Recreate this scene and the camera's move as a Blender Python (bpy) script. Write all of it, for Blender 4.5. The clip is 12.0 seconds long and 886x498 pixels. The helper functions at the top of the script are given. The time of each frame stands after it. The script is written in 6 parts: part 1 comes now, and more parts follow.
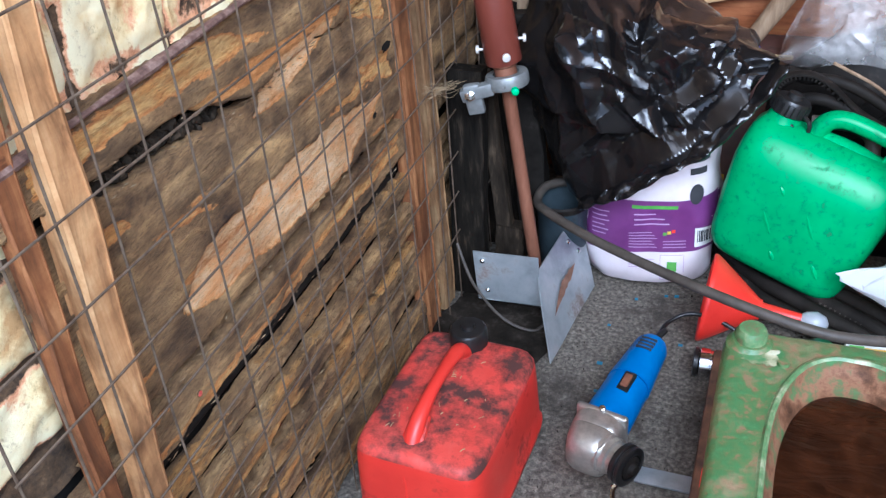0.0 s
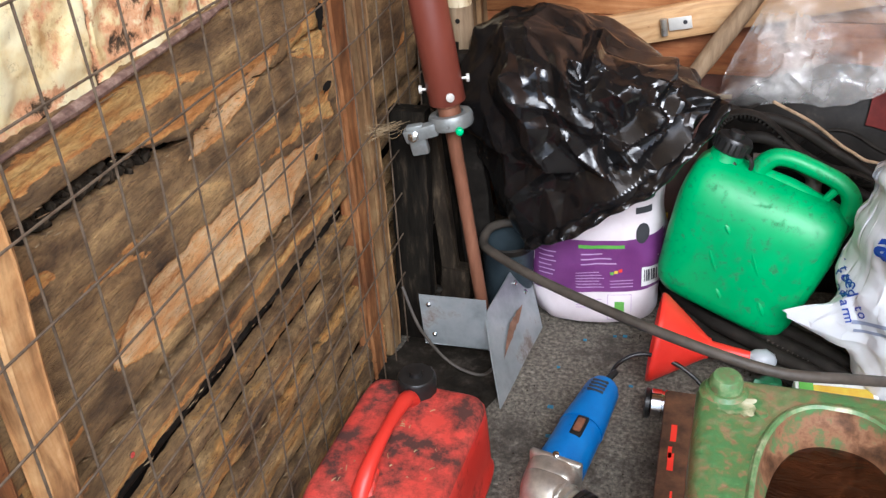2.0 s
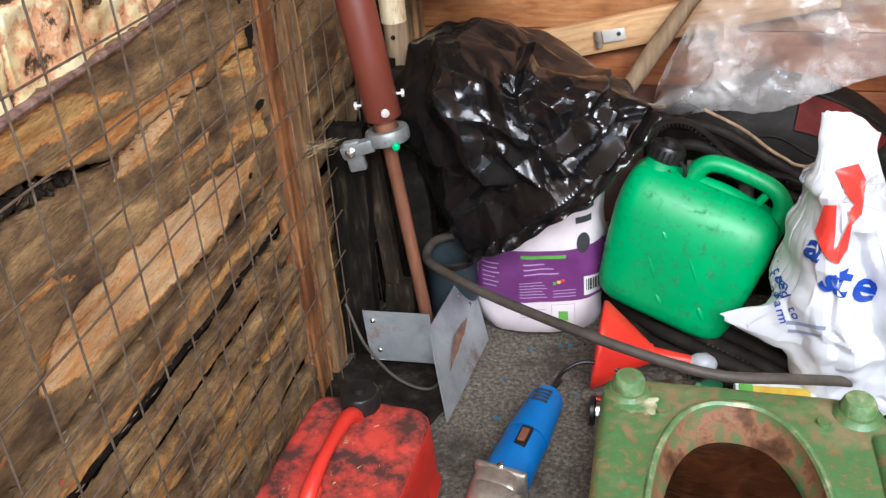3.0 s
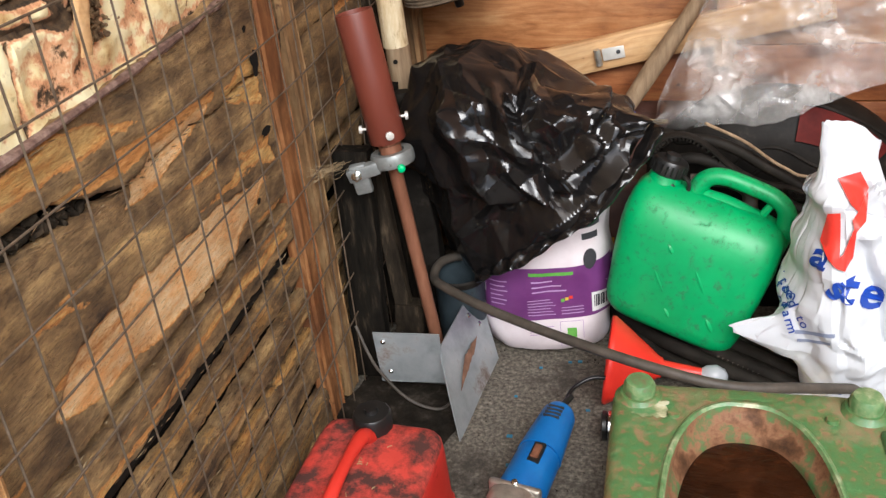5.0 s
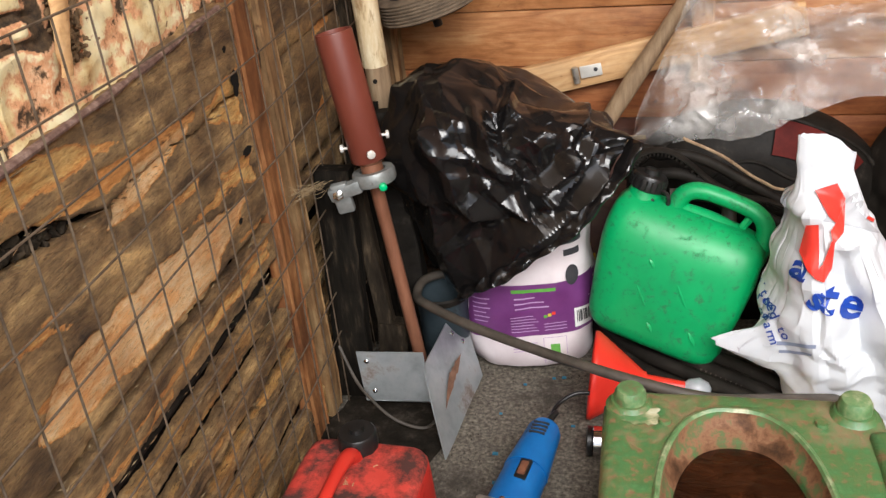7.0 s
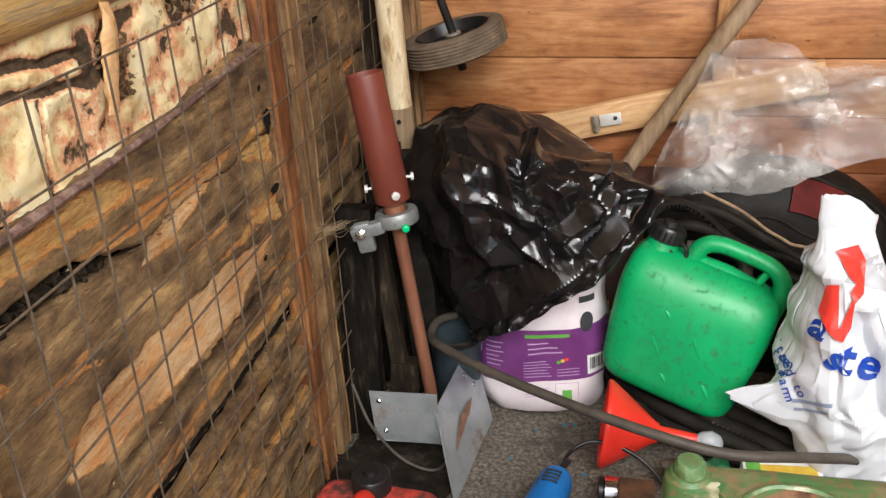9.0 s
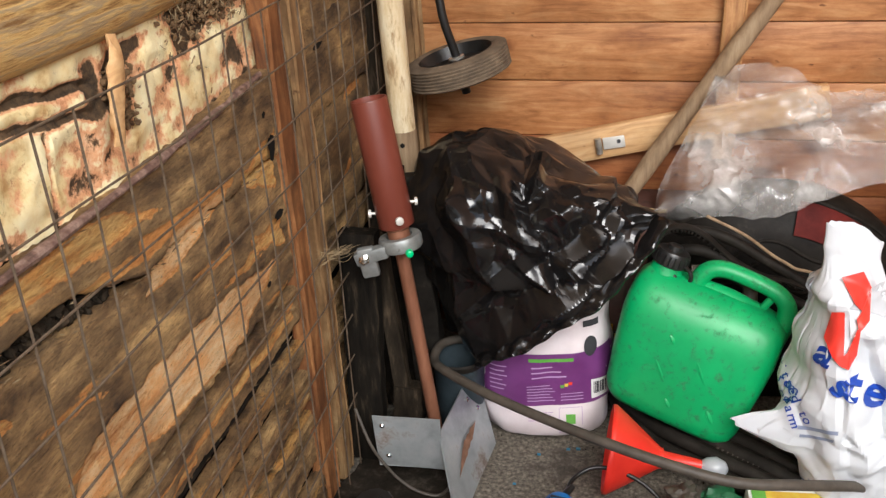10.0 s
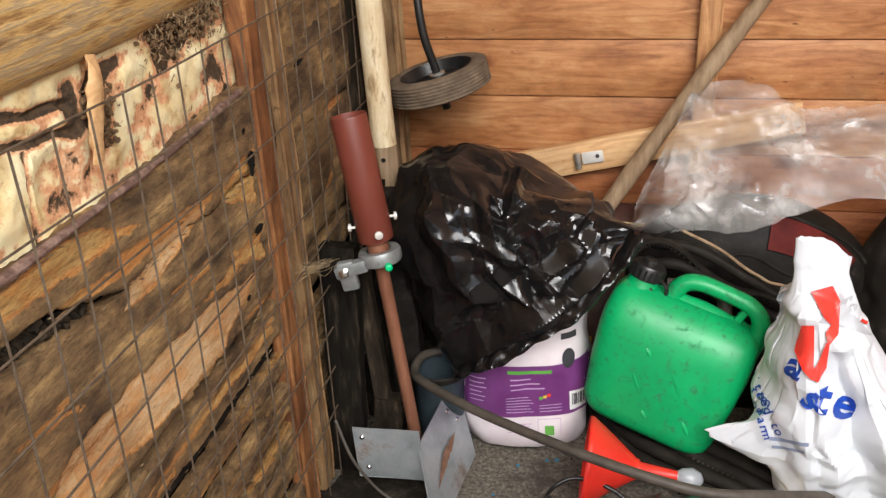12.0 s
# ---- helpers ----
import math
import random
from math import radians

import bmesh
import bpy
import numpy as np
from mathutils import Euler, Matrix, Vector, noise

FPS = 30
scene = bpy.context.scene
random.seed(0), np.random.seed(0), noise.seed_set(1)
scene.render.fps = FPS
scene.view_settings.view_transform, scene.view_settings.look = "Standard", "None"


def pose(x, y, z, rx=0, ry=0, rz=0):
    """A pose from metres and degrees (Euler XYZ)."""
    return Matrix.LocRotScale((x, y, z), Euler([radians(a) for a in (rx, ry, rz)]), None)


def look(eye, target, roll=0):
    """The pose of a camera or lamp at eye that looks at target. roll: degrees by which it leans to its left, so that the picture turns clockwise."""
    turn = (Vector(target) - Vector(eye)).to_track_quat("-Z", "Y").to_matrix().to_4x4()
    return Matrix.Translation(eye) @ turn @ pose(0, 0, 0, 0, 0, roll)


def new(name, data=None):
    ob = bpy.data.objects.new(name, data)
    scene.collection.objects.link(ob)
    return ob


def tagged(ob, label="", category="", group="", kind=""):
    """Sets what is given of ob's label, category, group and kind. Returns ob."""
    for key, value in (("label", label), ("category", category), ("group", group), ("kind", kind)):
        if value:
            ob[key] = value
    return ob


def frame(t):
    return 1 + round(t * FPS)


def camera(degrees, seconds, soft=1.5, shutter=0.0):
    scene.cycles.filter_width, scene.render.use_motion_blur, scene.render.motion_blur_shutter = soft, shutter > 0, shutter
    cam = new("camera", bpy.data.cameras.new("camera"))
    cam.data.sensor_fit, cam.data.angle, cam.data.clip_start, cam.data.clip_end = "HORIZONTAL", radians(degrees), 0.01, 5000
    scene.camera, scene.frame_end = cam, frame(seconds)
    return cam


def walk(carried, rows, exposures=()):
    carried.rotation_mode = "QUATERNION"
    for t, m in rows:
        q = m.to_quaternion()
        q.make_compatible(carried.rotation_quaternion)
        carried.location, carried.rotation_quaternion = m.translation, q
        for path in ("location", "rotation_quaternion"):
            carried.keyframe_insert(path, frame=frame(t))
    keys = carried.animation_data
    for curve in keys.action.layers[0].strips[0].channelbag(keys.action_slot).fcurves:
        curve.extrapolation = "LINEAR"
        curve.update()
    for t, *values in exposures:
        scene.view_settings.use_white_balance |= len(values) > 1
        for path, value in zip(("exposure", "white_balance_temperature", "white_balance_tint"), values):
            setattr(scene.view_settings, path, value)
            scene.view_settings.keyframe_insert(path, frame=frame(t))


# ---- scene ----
cam = camera(53.1, 12.0, 1.35)
PATH = [
    (0, (0.05, -0.025, 0.975), (-0.597, 1.484, -0.168), -5.5),
    (0.5, (0.026, 0.005, 0.965), (-0.625, 1.546, -0.131), -5.0),
    (1, (0.023, 0.016, 0.962), (-0.548, 1.554, -0.181), -2.8),
    (1.5, (0.034, 0.008, 0.974), (-0.552, 1.596, -0.091), -2.9),
    (2, (0.032, 0.001, 0.959), (-0.499, 1.602, -0.116), -3.8),
    (2.5, (0.048, -0.003, 0.952), (-0.444, 1.619, -0.111), -3.8),
    (3, (0.062, 0.004, 0.956), (-0.387, 1.647, -0.092), -4.0),
    (5, (0.063, -0.008, 0.956), (-0.403, 1.66, -0.045), -5.8),
    (5.5, (0.067, -0.009, 0.955), (-0.375, 1.665, -0.047), -6.4),
    (6, (0.072, -0.011, 0.954), (-0.36, 1.669, -0.041), -6.2),
    (6.5, (0.069, -0.012, 0.952), (-0.361, 1.674, -0.034), -6.3),
    (8.5, (0.021, -0.015, 0.965), (-0.355, 1.734, 0.071), -3.8),
    (9, (0.02, -0.016, 0.973), (-0.389, 1.721, 0.07), -3.2),
    (9.5, (0.026, -0.01, 0.98), (-0.356, 1.741, 0.093), -3.3),
    (10, (0.014, -0.007, 0.987), (-0.398, 1.744, 0.111), -3.1),
    (10.5, (0.022, -0.006, 0.992), (-0.388, 1.747, 0.121), -3.6),
    (11, (0.033, -0.016, 0.998), (-0.359, 1.753, 0.152), -3.3),
    (11.5, (0.027, -0.02, 1.002), (-0.375, 1.751, 0.164), -2.5),
    (12, (0.034, -0.018, 1.0), (-0.357, 1.747, 0.143), -2.7),
]
walk(cam, [(t, look(eye, target, roll)) for t, eye, target, roll in PATH],
     exposures=[(0, 0.55, 4850, 10), (0.7, 0.55, 5250, 10), (3, 0.46, 5700, 10), (5.5, 0.37, 6150, 10), (8.5, 0.25, 6250, 10), (12, 0.27, 6250, 10)])

# ---- light: overcast daylight through the open front of the shed ----
world = bpy.data.worlds.new("sky")
scene.world = world
world.use_nodes = True
wn = world.node_tree.nodes
sky = wn.new("ShaderNodeTexSky")
sky.sky_type = "NISHITA"
sky.sun_disc = False
sky.sun_elevation = radians(48)
sky.sun_rotation = radians(200)
sky.dust_density = 3.0
wn["Background"].inputs["Strength"].default_value = 0.15
world.node_tree.links.new(sky.outputs["Color"], wn["Background"].inputs["Color"])
sun = new("sun", bpy.data.lights.new("sun", "SUN"))
sun.data.energy = 1.3
sun.data.angle = radians(25)
sun.data.color = (1.0, 0.95, 0.88)
sun.matrix_world = look((1.2, -3.0, 3.2), (0, 0.9, 0.3))
daylight = new("daylight", bpy.data.lights.new("daylight", "AREA"))
daylight.data.shape = "RECTANGLE"
daylight.data.size, daylight.data.size_y = 1.8, 1.0
daylight.data.energy = 52
daylight.data.color = (1.0, 0.96, 0.90)
daylight.matrix_world = look((0.72, -0.45, 1.80), (-0.40, 0.60, 0.45))


# ---- materials ----
def material(name, rough=0.6, metal=0.0):
    m = bpy.data.materials.new(name)
    m.use_nodes = True
    b = m.node_tree.nodes["Principled BSDF"]
    b.inputs["Roughness"].default_value = rough
    b.inputs["Metallic"].default_value = metal
    return m, m.node_tree, b


def node(tree, kind, **values):
    n = tree.nodes.new(kind)
    for k, v in values.items():
        n.inputs[k.replace("_", " ")].default_value = v
    return n


def coords(tree, scale=(1, 1, 1), turn=(0, 0, 0), own=True):
    c = tree.nodes.new("ShaderNodeTexCoord")
    mp = tree.nodes.new("ShaderNodeMapping")
    mp.inputs["Scale"].default_value = scale
    mp.inputs["Rotation"].default_value = turn
    tree.links.new(c.outputs["Object"], mp.inputs["Vector"])
    if own:
        info = tree.nodes.new("ShaderNodeObjectInfo")
        mul = tree.nodes.new("ShaderNodeMath")
        mul.operation = "MULTIPLY"
        mul.inputs[1].default_value = 37.0
        tree.links.new(info.outputs["Random"], mul.inputs[0])
        tree.links.new(mul.outputs[0], mp.inputs["Location"])
    return mp.outputs["Vector"]


def noise_tex(tree, vec, scale, detail=6, rough=0.6, twist=0.0):
    n = node(tree, "ShaderNodeTexNoise", Scale=scale, Detail=detail, Roughness=rough, Distortion=twist)
    tree.links.new(vec, n.inputs["Vector"])
    return n.outputs["Fac"]


def ramp(tree, fac, stops):
    r = tree.nodes.new("ShaderNodeValToRGB")
    el = r.color_ramp.elements
    while len(el) < len(stops):
        el.new(0.5)
    for e, (p, c) in zip(el, stops):
        e.position, e.color = p, (*c, 1) if len(c) == 3 else c
    tree.links.new(fac, r.inputs["Fac"])
    return r.outputs["Color"]


def mix(tree, fac, a, b, mode="MIX"):
    n = tree.nodes.new("ShaderNodeMix")
    n.data_type, n.blend_type = "RGBA", mode
    for sock, v in ((n.inputs[0], fac), (n.inputs[6], a), (n.inputs[7], b)):
        if isinstance(v, (int, float)):
            sock.default_value = v
        elif isinstance(v, tuple):
            sock.default_value = (*v, 1)
        else:
            tree.links.new(v, sock)
    return n.outputs[2]


def bump(tree, bsdf, height, strength=0.4, distance=0.002):
    b = node(tree, "ShaderNodeBump", Strength=strength, Distance=distance)
    tree.links.new(height, b.inputs["Height"])
    tree.links.new(b.outputs["Normal"], bsdf.inputs["Normal"])


def speckled(name, stops, scale=30, rough=0.6, metal=0.0, stretch=(1, 1, 1), relief=0.3, dirt=0.0, dirt_colour=(0.03, 0.025, 0.02), dirt_scale=9, rough_var=0.15, deep=0.002):
    """A painted or raw surface: colour grain at one scale, dirt patches at a larger one."""
    m, t, b = material(name, rough, metal)
    v = coords(t, stretch)
    f = noise_tex(t, v, scale, 8, 0.65)
    col = ramp(t, f, stops)
    if dirt:
        d = noise_tex(t, v, dirt_scale, 9, 0.72)
        mask = ramp(t, d, [(0.62 - dirt * 0.3, (0, 0, 0)), (0.72 - dirt * 0.2, (1, 1, 1))])
        col = mix(t, mask, col, dirt_colour)
        r = mix(t, mask, (rough,) * 3, (0.85,) * 3)
        t.links.new(r, b.inputs["Roughness"])
    t.links.new(col, b.inputs["Base Color"])
    bump(t, b, f, relief, deep)
    return m


def rotten(name, fibre=0.0):
    """Weathered planks: smooth grey-brown skin, flaked down to gold, rust or pale wood where the flake attribute says so."""
    m, t, b = material(name, 0.8)
    fine = noise_tex(t, coords(t, (4.5, 1, 4.5)), 52, 9, 0.78, 0.4)
    chip = noise_tex(t, coords(t, (2.6, 1, 2.6)), 150, 6, 0.78)
    soft = noise_tex(t, coords(t, (2.4, 1, 2.4)), 10, 10, 0.66, 0.3)
    streak = noise_tex(t, coords(t, (16, 1.1, 16)), 30, 7, 0.74)
    speck = noise_tex(t, coords(t, (1.4, 1, 1.4)), 330, 4, 0.7)
    skin = ramp(t, soft, [(0.32, (0.052, 0.028, 0.011)), (0.44, (0.190, 0.113, 0.048)), (0.55, (0.370, 0.230, 0.098)), (0.68, (0.74, 0.48, 0.20))])
    skin = mix(t, 0.75, skin, ramp(t, streak, [(0.32, (0.50, 0.42, 0.34)), (0.50, (1, 1, 1)), (0.72, (1.0, 0.96, 0.88))]), "MULTIPLY")
    skin = mix(t, 0.9, skin, ramp(t, chip, [(0.34, (0.38, 0.34, 0.30)), (0.46, (0.95, 0.95, 0.95)), (0.62, (1, 1, 1))]), "MULTIPLY")
    gold = ramp(t, fine, [(0.28, (0.22, 0.105, 0.032)), (0.42, (0.56, 0.33, 0.110)), (0.56, (0.78, 0.51, 0.185)), (0.76, (0.86, 0.64, 0.29))])
    rust = ramp(t, fine, [(0.30, (0.25, 0.085, 0.020)), (0.50, (0.60, 0.25, 0.060)), (0.72, (0.78, 0.42, 0.15))])
    pale = ramp(t, fine, [(0.26, (0.50, 0.21, 0.070)), (0.40, (0.84, 0.50, 0.215)), (0.54, (0.91, 0.64, 0.35)), (0.74, (0.92, 0.74, 0.48))])
    pale = mix(t, 0.8, pale, ramp(t, speck, [(0.34, (0.50, 0.33, 0.20)), (0.41, (1, 1, 1))]), "MULTIPLY")
    def attribute(label):
        n = t.nodes.new("ShaderNodeAttribute")
        n.attribute_name = label
        return n.outputs["Fac"]
    def add(a, b_, gain):
        n = t.nodes.new("ShaderNodeMath")
        n.operation = "MULTIPLY_ADD"
        t.links.new(b_, n.inputs[0])
        n.inputs[1].default_value = gain
        t.links.new(a, n.inputs[2])
        return n.outputs[0]
    level = add(add(attribute("flake"), fine, 0.55 + fibre * 0.35), chip, 0.45)
    mask = ramp(t, level, [(0.90 / 2, (0, 0, 0)), (0.96 / 2, (1, 1, 1))])
    deep = ramp(t, level, [(1.02 / 2, (0, 0, 0)), (1.22 / 2, (1, 1, 1))])
    for r in (mask, deep):
        half = t.nodes.new("ShaderNodeMath")
        half.operation = "MULTIPLY"
        half.inputs[1].default_value = 0.5
        t.links.new(level, half.inputs[0])
        t.links.new(half.outputs[0], r.node.inputs["Fac"])
    worn_tone = ramp(t, noise_tex(t, coords(t, (1.8, 0.7, 1.8)), 20, 8, 0.7), [(0.42, (1.0, 0.72, 0.46)), (0.50, (1.0, 0.93, 0.84)), (0.58, (1, 1, 1))])
    inner = mix(t, 0.8, mix(t, attribute("pale"), gold, pale), worn_tone, "MULTIPLY")
    inner = mix(t, attribute("rust"), inner, rust)
    # fibre planks: browner wood, darkened further to put low shade into the colour
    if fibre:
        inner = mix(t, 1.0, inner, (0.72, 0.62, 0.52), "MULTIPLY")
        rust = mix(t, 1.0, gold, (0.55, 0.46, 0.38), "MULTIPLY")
    col = mix(t, mask, skin, mix(t, deep, rust, inner))
    stain = ramp(t, noise_tex(t, coords(t, (1.7, 0.8, 1.7)), 7, 9, 0.66), [(0.46, (1, 1, 1)), (0.58, (0.66, 0.58, 0.50)), (0.70, (0.34, 0.28, 0.23))])
    col = mix(t, 0.6, col, stain, "MULTIPLY")
    flecks = ramp(t, speck, [(0.70, (0, 0, 0)), (0.75, (1, 1, 1))])
    col = mix(t, flecks, col, (0.50, 0.36, 0.19))
    crack = ramp(t, noise_tex(t, coords(t, (22, 1.3, 22)), 20, 8, 0.75), [(0.37, (0.07, 0.05, 0.035)), (0.43, (1, 1, 1))])
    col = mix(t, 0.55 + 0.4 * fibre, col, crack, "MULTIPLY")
    t.links.new(col, b.inputs["Base Color"])
    bump(t, b, add(streak, level, 0.6), 0.9, 0.005)
    return m


def pine(name, base=((0.24, 0.09, 0.028), (0.52, 0.24, 0.085), (0.66, 0.36, 0.15)), along="x", gloss=0.55, dark=0.75):
    m, t, b = material(name, gloss)
    s = (1.6, 8, 10) if along == "x" else (10, 8, 1.6)
    v = coords(t, s)
    grain = noise_tex(t, v, 5, 8, 0.62, 1.2)
    lines = node(t, "ShaderNodeTexWave", Scale=2.6, Distortion=7.0, Detail=3.0)
    lines.bands_direction = "Z" if along == "x" else "X"
    t.links.new(v, lines.inputs["Vector"])
    col = ramp(t, grain, [(0.25, base[0]), (0.5, base[1]), (0.75, base[2])])
    col = mix(t, 0.18, col, ramp(t, lines.outputs["Fac"], [(0.0, (0.55, 0.42, 0.32)), (0.4, (1, 1, 1))]), "MULTIPLY")
    vor = node(t, "ShaderNodeTexVoronoi", Scale=5.2)
    t.links.new(coords(t, (1, 1, 2.2) if along == "x" else (2.2, 1, 1)), vor.inputs["Vector"])
    knot = ramp(t, vor.outputs["Distance"], [(0.05, (0.06, 0.022, 0.01)), (0.11, (0.30, 0.16, 0.09)), (0.22, (1, 1, 1))])
    col = mix(t, 0.85, col, knot, "MULTIPLY")
    grime = ramp(t, noise_tex(t, coords(t, (1, 1, 1.6)), 6, 8, 0.7), [(0.40, (1, 1, 1)), (0.52, (0.72, 0.6, 0.5)), (0.68, (0.30, 0.21, 0.16))])
    col = mix(t, dark, col, grime, "MULTIPLY")
    info = t.nodes.new("ShaderNodeObjectInfo")
    tone = ramp(t, info.outputs["Random"], [(0.0, (0.72, 0.66, 0.60)), (0.5, (0.95, 0.92, 0.88)), (1.0, (1, 1, 1))])
    col = mix(t, 1.0, col, tone, "MULTIPLY")
    spots = ramp(t, noise_tex(t, coords(t, (1, 1, 2)), 34, 3, 0.5), [(0.70, (1, 1, 1)), (0.76, (0.22, 0.12, 0.07))])
    col = mix(t, 0.8, col, spots, "MULTIPLY")
    t.links.new(col, b.inputs["Base Color"])
    bump(t, b, grain, 0.3, 0.0015)
    return m


def plaster(name):
    """Crumbling limewash: cream skin, orange-pink brick where it has come away, dark holes below that."""
    m, t, b = material(name, 0.9)
    at = t.nodes.new("ShaderNodeAttribute")
    at.attribute_name = "flake"
    fine = noise_tex(t, coords(t), 85, 8, 0.78)
    big = noise_tex(t, coords(t), 18, 8, 0.66)
    wob = t.nodes.new("ShaderNodeMath")
    wob.operation = "MULTIPLY_ADD"
    wob.inputs[1].default_value = 0.5
    t.links.new(fine, wob.inputs[0])
    t.links.new(at.outputs["Fac"], wob.inputs[2])
    cream = ramp(t, big, [(0.34, (0.55, 0.33, 0.13)), (0.45, (0.80, 0.64, 0.33)), (0.60, (0.88, 0.79, 0.50))])
    cream = mix(t, 0.6, cream, ramp(t, fine, [(0.34, (0.34, 0.26, 0.16)), (0.45, (1, 1, 1))]), "MULTIPLY")
    brick = ramp(t, fine, [(0.3, (0.40, 0.16, 0.07)), (0.5, (0.74, 0.38, 0.19)), (0.68, (0.82, 0.58, 0.36))])
    hole = ramp(t, fine, [(0.35, (0.02, 0.012, 0.006)), (0.6, (0.11, 0.065, 0.03)), (0.75, (0.24, 0.16, 0.08))])
    col = mix(t, ramp(t, wob.outputs[0], [(0.30, (0, 0, 0)), (0.36, (1, 1, 1))]), hole, brick)
    col = mix(t, ramp(t, wob.outputs[0], [(0.42, (0, 0, 0)), (0.50, (1, 1, 1))]), col, cream)
    t.links.new(col, b.inputs["Base Color"])
    bump(t, b, fine, 0.7, 0.003)
    return m


M_plaster = plaster("crumbling_limewash")
M_rot = rotten("rotten_plank")
M_rot_shaded = rotten("decayed_shaded_plank", 1.0)
M_pine = pine("orange_pine", ((0.24, 0.09, 0.032), (0.50, 0.235, 0.094), (0.63, 0.365, 0.175)), "x", 0.5, 0.6)
M_pine_dark = pine("red_brown_pine", ((0.16, 0.05, 0.018), (0.36, 0.13, 0.045), (0.48, 0.21, 0.08)), "x", 0.6, 0.7)
M_pine_pale = pine("pale_pine", ((0.40, 0.20, 0.08), (0.64, 0.40, 0.19), (0.74, 0.52, 0.29)), "x", 0.6, 0.35)
M_batten = pine("batten_pine", ((0.30, 0.13, 0.05), (0.55, 0.30, 0.13), (0.66, 0.42, 0.21)), "z", 0.6, 0.5)
M_stud = pine("brown_stud", ((0.07, 0.028, 0.010), (0.30, 0.130, 0.046), (0.56, 0.30, 0.12)), "z", 0.7, 0.8)
M_stud_grey = pine("grey_batten", ((0.10, 0.06, 0.028), (0.30, 0.19, 0.09), (0.52, 0.36, 0.18)), "z", 0.75, 0.7)
M_post = pine("tan_post", ((0.22, 0.11, 0.045), (0.62, 0.375, 0.165), (0.80, 0.55, 0.29)), "z", 0.75, 0.75)
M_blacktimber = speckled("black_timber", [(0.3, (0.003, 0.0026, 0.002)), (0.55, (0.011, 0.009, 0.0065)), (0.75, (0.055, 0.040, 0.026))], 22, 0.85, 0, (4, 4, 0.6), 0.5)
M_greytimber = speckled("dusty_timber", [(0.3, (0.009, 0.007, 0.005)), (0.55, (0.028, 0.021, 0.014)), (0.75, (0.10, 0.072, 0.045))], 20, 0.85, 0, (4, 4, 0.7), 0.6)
M_log = speckled("yellow_log", [(0.30, (0.10, 0.05, 0.018)), (0.40, (0.36, 0.20, 0.065)), (0.49, (0.62, 0.40, 0.145)), (0.57, (0.38, 0.28, 0.16)), (0.66, (0.70, 0.48, 0.19)), (0.80, (0.30, 0.23, 0.14))], 14, 0.75, 0, (8, 0.8, 8), 0.7, 0.22, (0.20, 0.10, 0.03), 9, deep=0.004)
M_rail = speckled("flaking_purple_rail", [(0.3, (0.05, 0.024, 0.018)), (0.5, (0.16, 0.092, 0.070)), (0.7, (0.34, 0.23, 0.18))], 70, 0.8, 0, (1, 1, 1), 0.6)
M_bark = speckled("bark_crumbs", [(0.3, (0.06, 0.03, 0.012)), (0.6, (0.20, 0.12, 0.055)), (0.8, (0.40, 0.28, 0.14))], 60, 0.9, 0, (1, 1, 1), 0.6)
M_wire = speckled("weathered_wire", [(0.3, (0.07, 0.045, 0.028)), (0.6, (0.17, 0.125, 0.085)), (0.8, (0.28, 0.22, 0.16))], 60, 0.65, 0.4)
M_concrete = speckled("dirty_concrete", [(0.30, (0.040, 0.033, 0.025)), (0.44, (0.105, 0.090, 0.070)), (0.56, (0.180, 0.157, 0.124)), (0.72, (0.33, 0.295, 0.235))], 150, 0.9, 0, (1, 1, 1), 0.8, 0.30, (0.050, 0.041, 0.031), 6, deep=0.004)
M_soil = speckled("bare_earth", [(0.3, (0.05, 0.045, 0.025)), (0.6, (0.12, 0.11, 0.06)), (0.8, (0.16, 0.2, 0.07))], 18, 0.95)
M_roof = speckled("roof_felt_board", [(0.3, (0.25, 0.16, 0.09)), (0.7, (0.42, 0.3, 0.18))], 10, 0.8, 0, (8, 1, 8))
M_red = speckled("faded_red_plastic", [(0.3, (0.50, 0.040, 0.028)), (0.55, (0.62, 0.070, 0.050)), (0.8, (0.66, 0.15, 0.115))], 12, 0.45, 0, (1, 1, 1), 0.12, 0.66, (0.07, 0.026, 0.020), 20)
M_red_clean = speckled("red_plastic_side", [(0.3, (0.54, 0.026, 0.016)), (0.6, (0.67, 0.042, 0.026)), (0.8, (0.69, 0.09, 0.06))], 8, 0.40, 0, (1, 1, 1), 0.1, 0.22, (0.16, 0.035, 0.025), 11)
M_funnel = speckled("bright_red_plastic", [(0.3, (0.66, 0.02, 0.012)), (0.7, (0.80, 0.045, 0.025))], 10, 0.38, 0, (1, 1, 1), 0.08)
M_green = speckled("green_polythene", [(0.3, (0.0, 0.25, 0.075)), (0.6, (0.004, 0.35, 0.108)), (0.85, (0.03, 0.42, 0.15))], 7, 0.42, 0, (1, 1, 1), 0.1, 0.27, (0.018, 0.15, 0.055), 75)
M_black = speckled("black_plastic", [(0.3, (0.006, 0.006, 0.006)), (0.7, (0.02, 0.019, 0.018))], 20, 0.35, 0, (1, 1, 1), 0.2)
M_dustblack = speckled("dusty_black_rubber", [(0.3, (0.007, 0.006, 0.005)), (0.6, (0.020, 0.017, 0.014)), (0.82, (0.065, 0.055, 0.044))], 26, 0.6, 0, (1, 1, 1), 0.3)
M_cover = speckled("dusty_black_cover", [(0.3, (0.006, 0.0052, 0.0045)), (0.6, (0.014, 0.012, 0.010)), (0.82, (0.055, 0.045, 0.036))], 34, 0.5, 0, (1, 1, 1), 0.4)
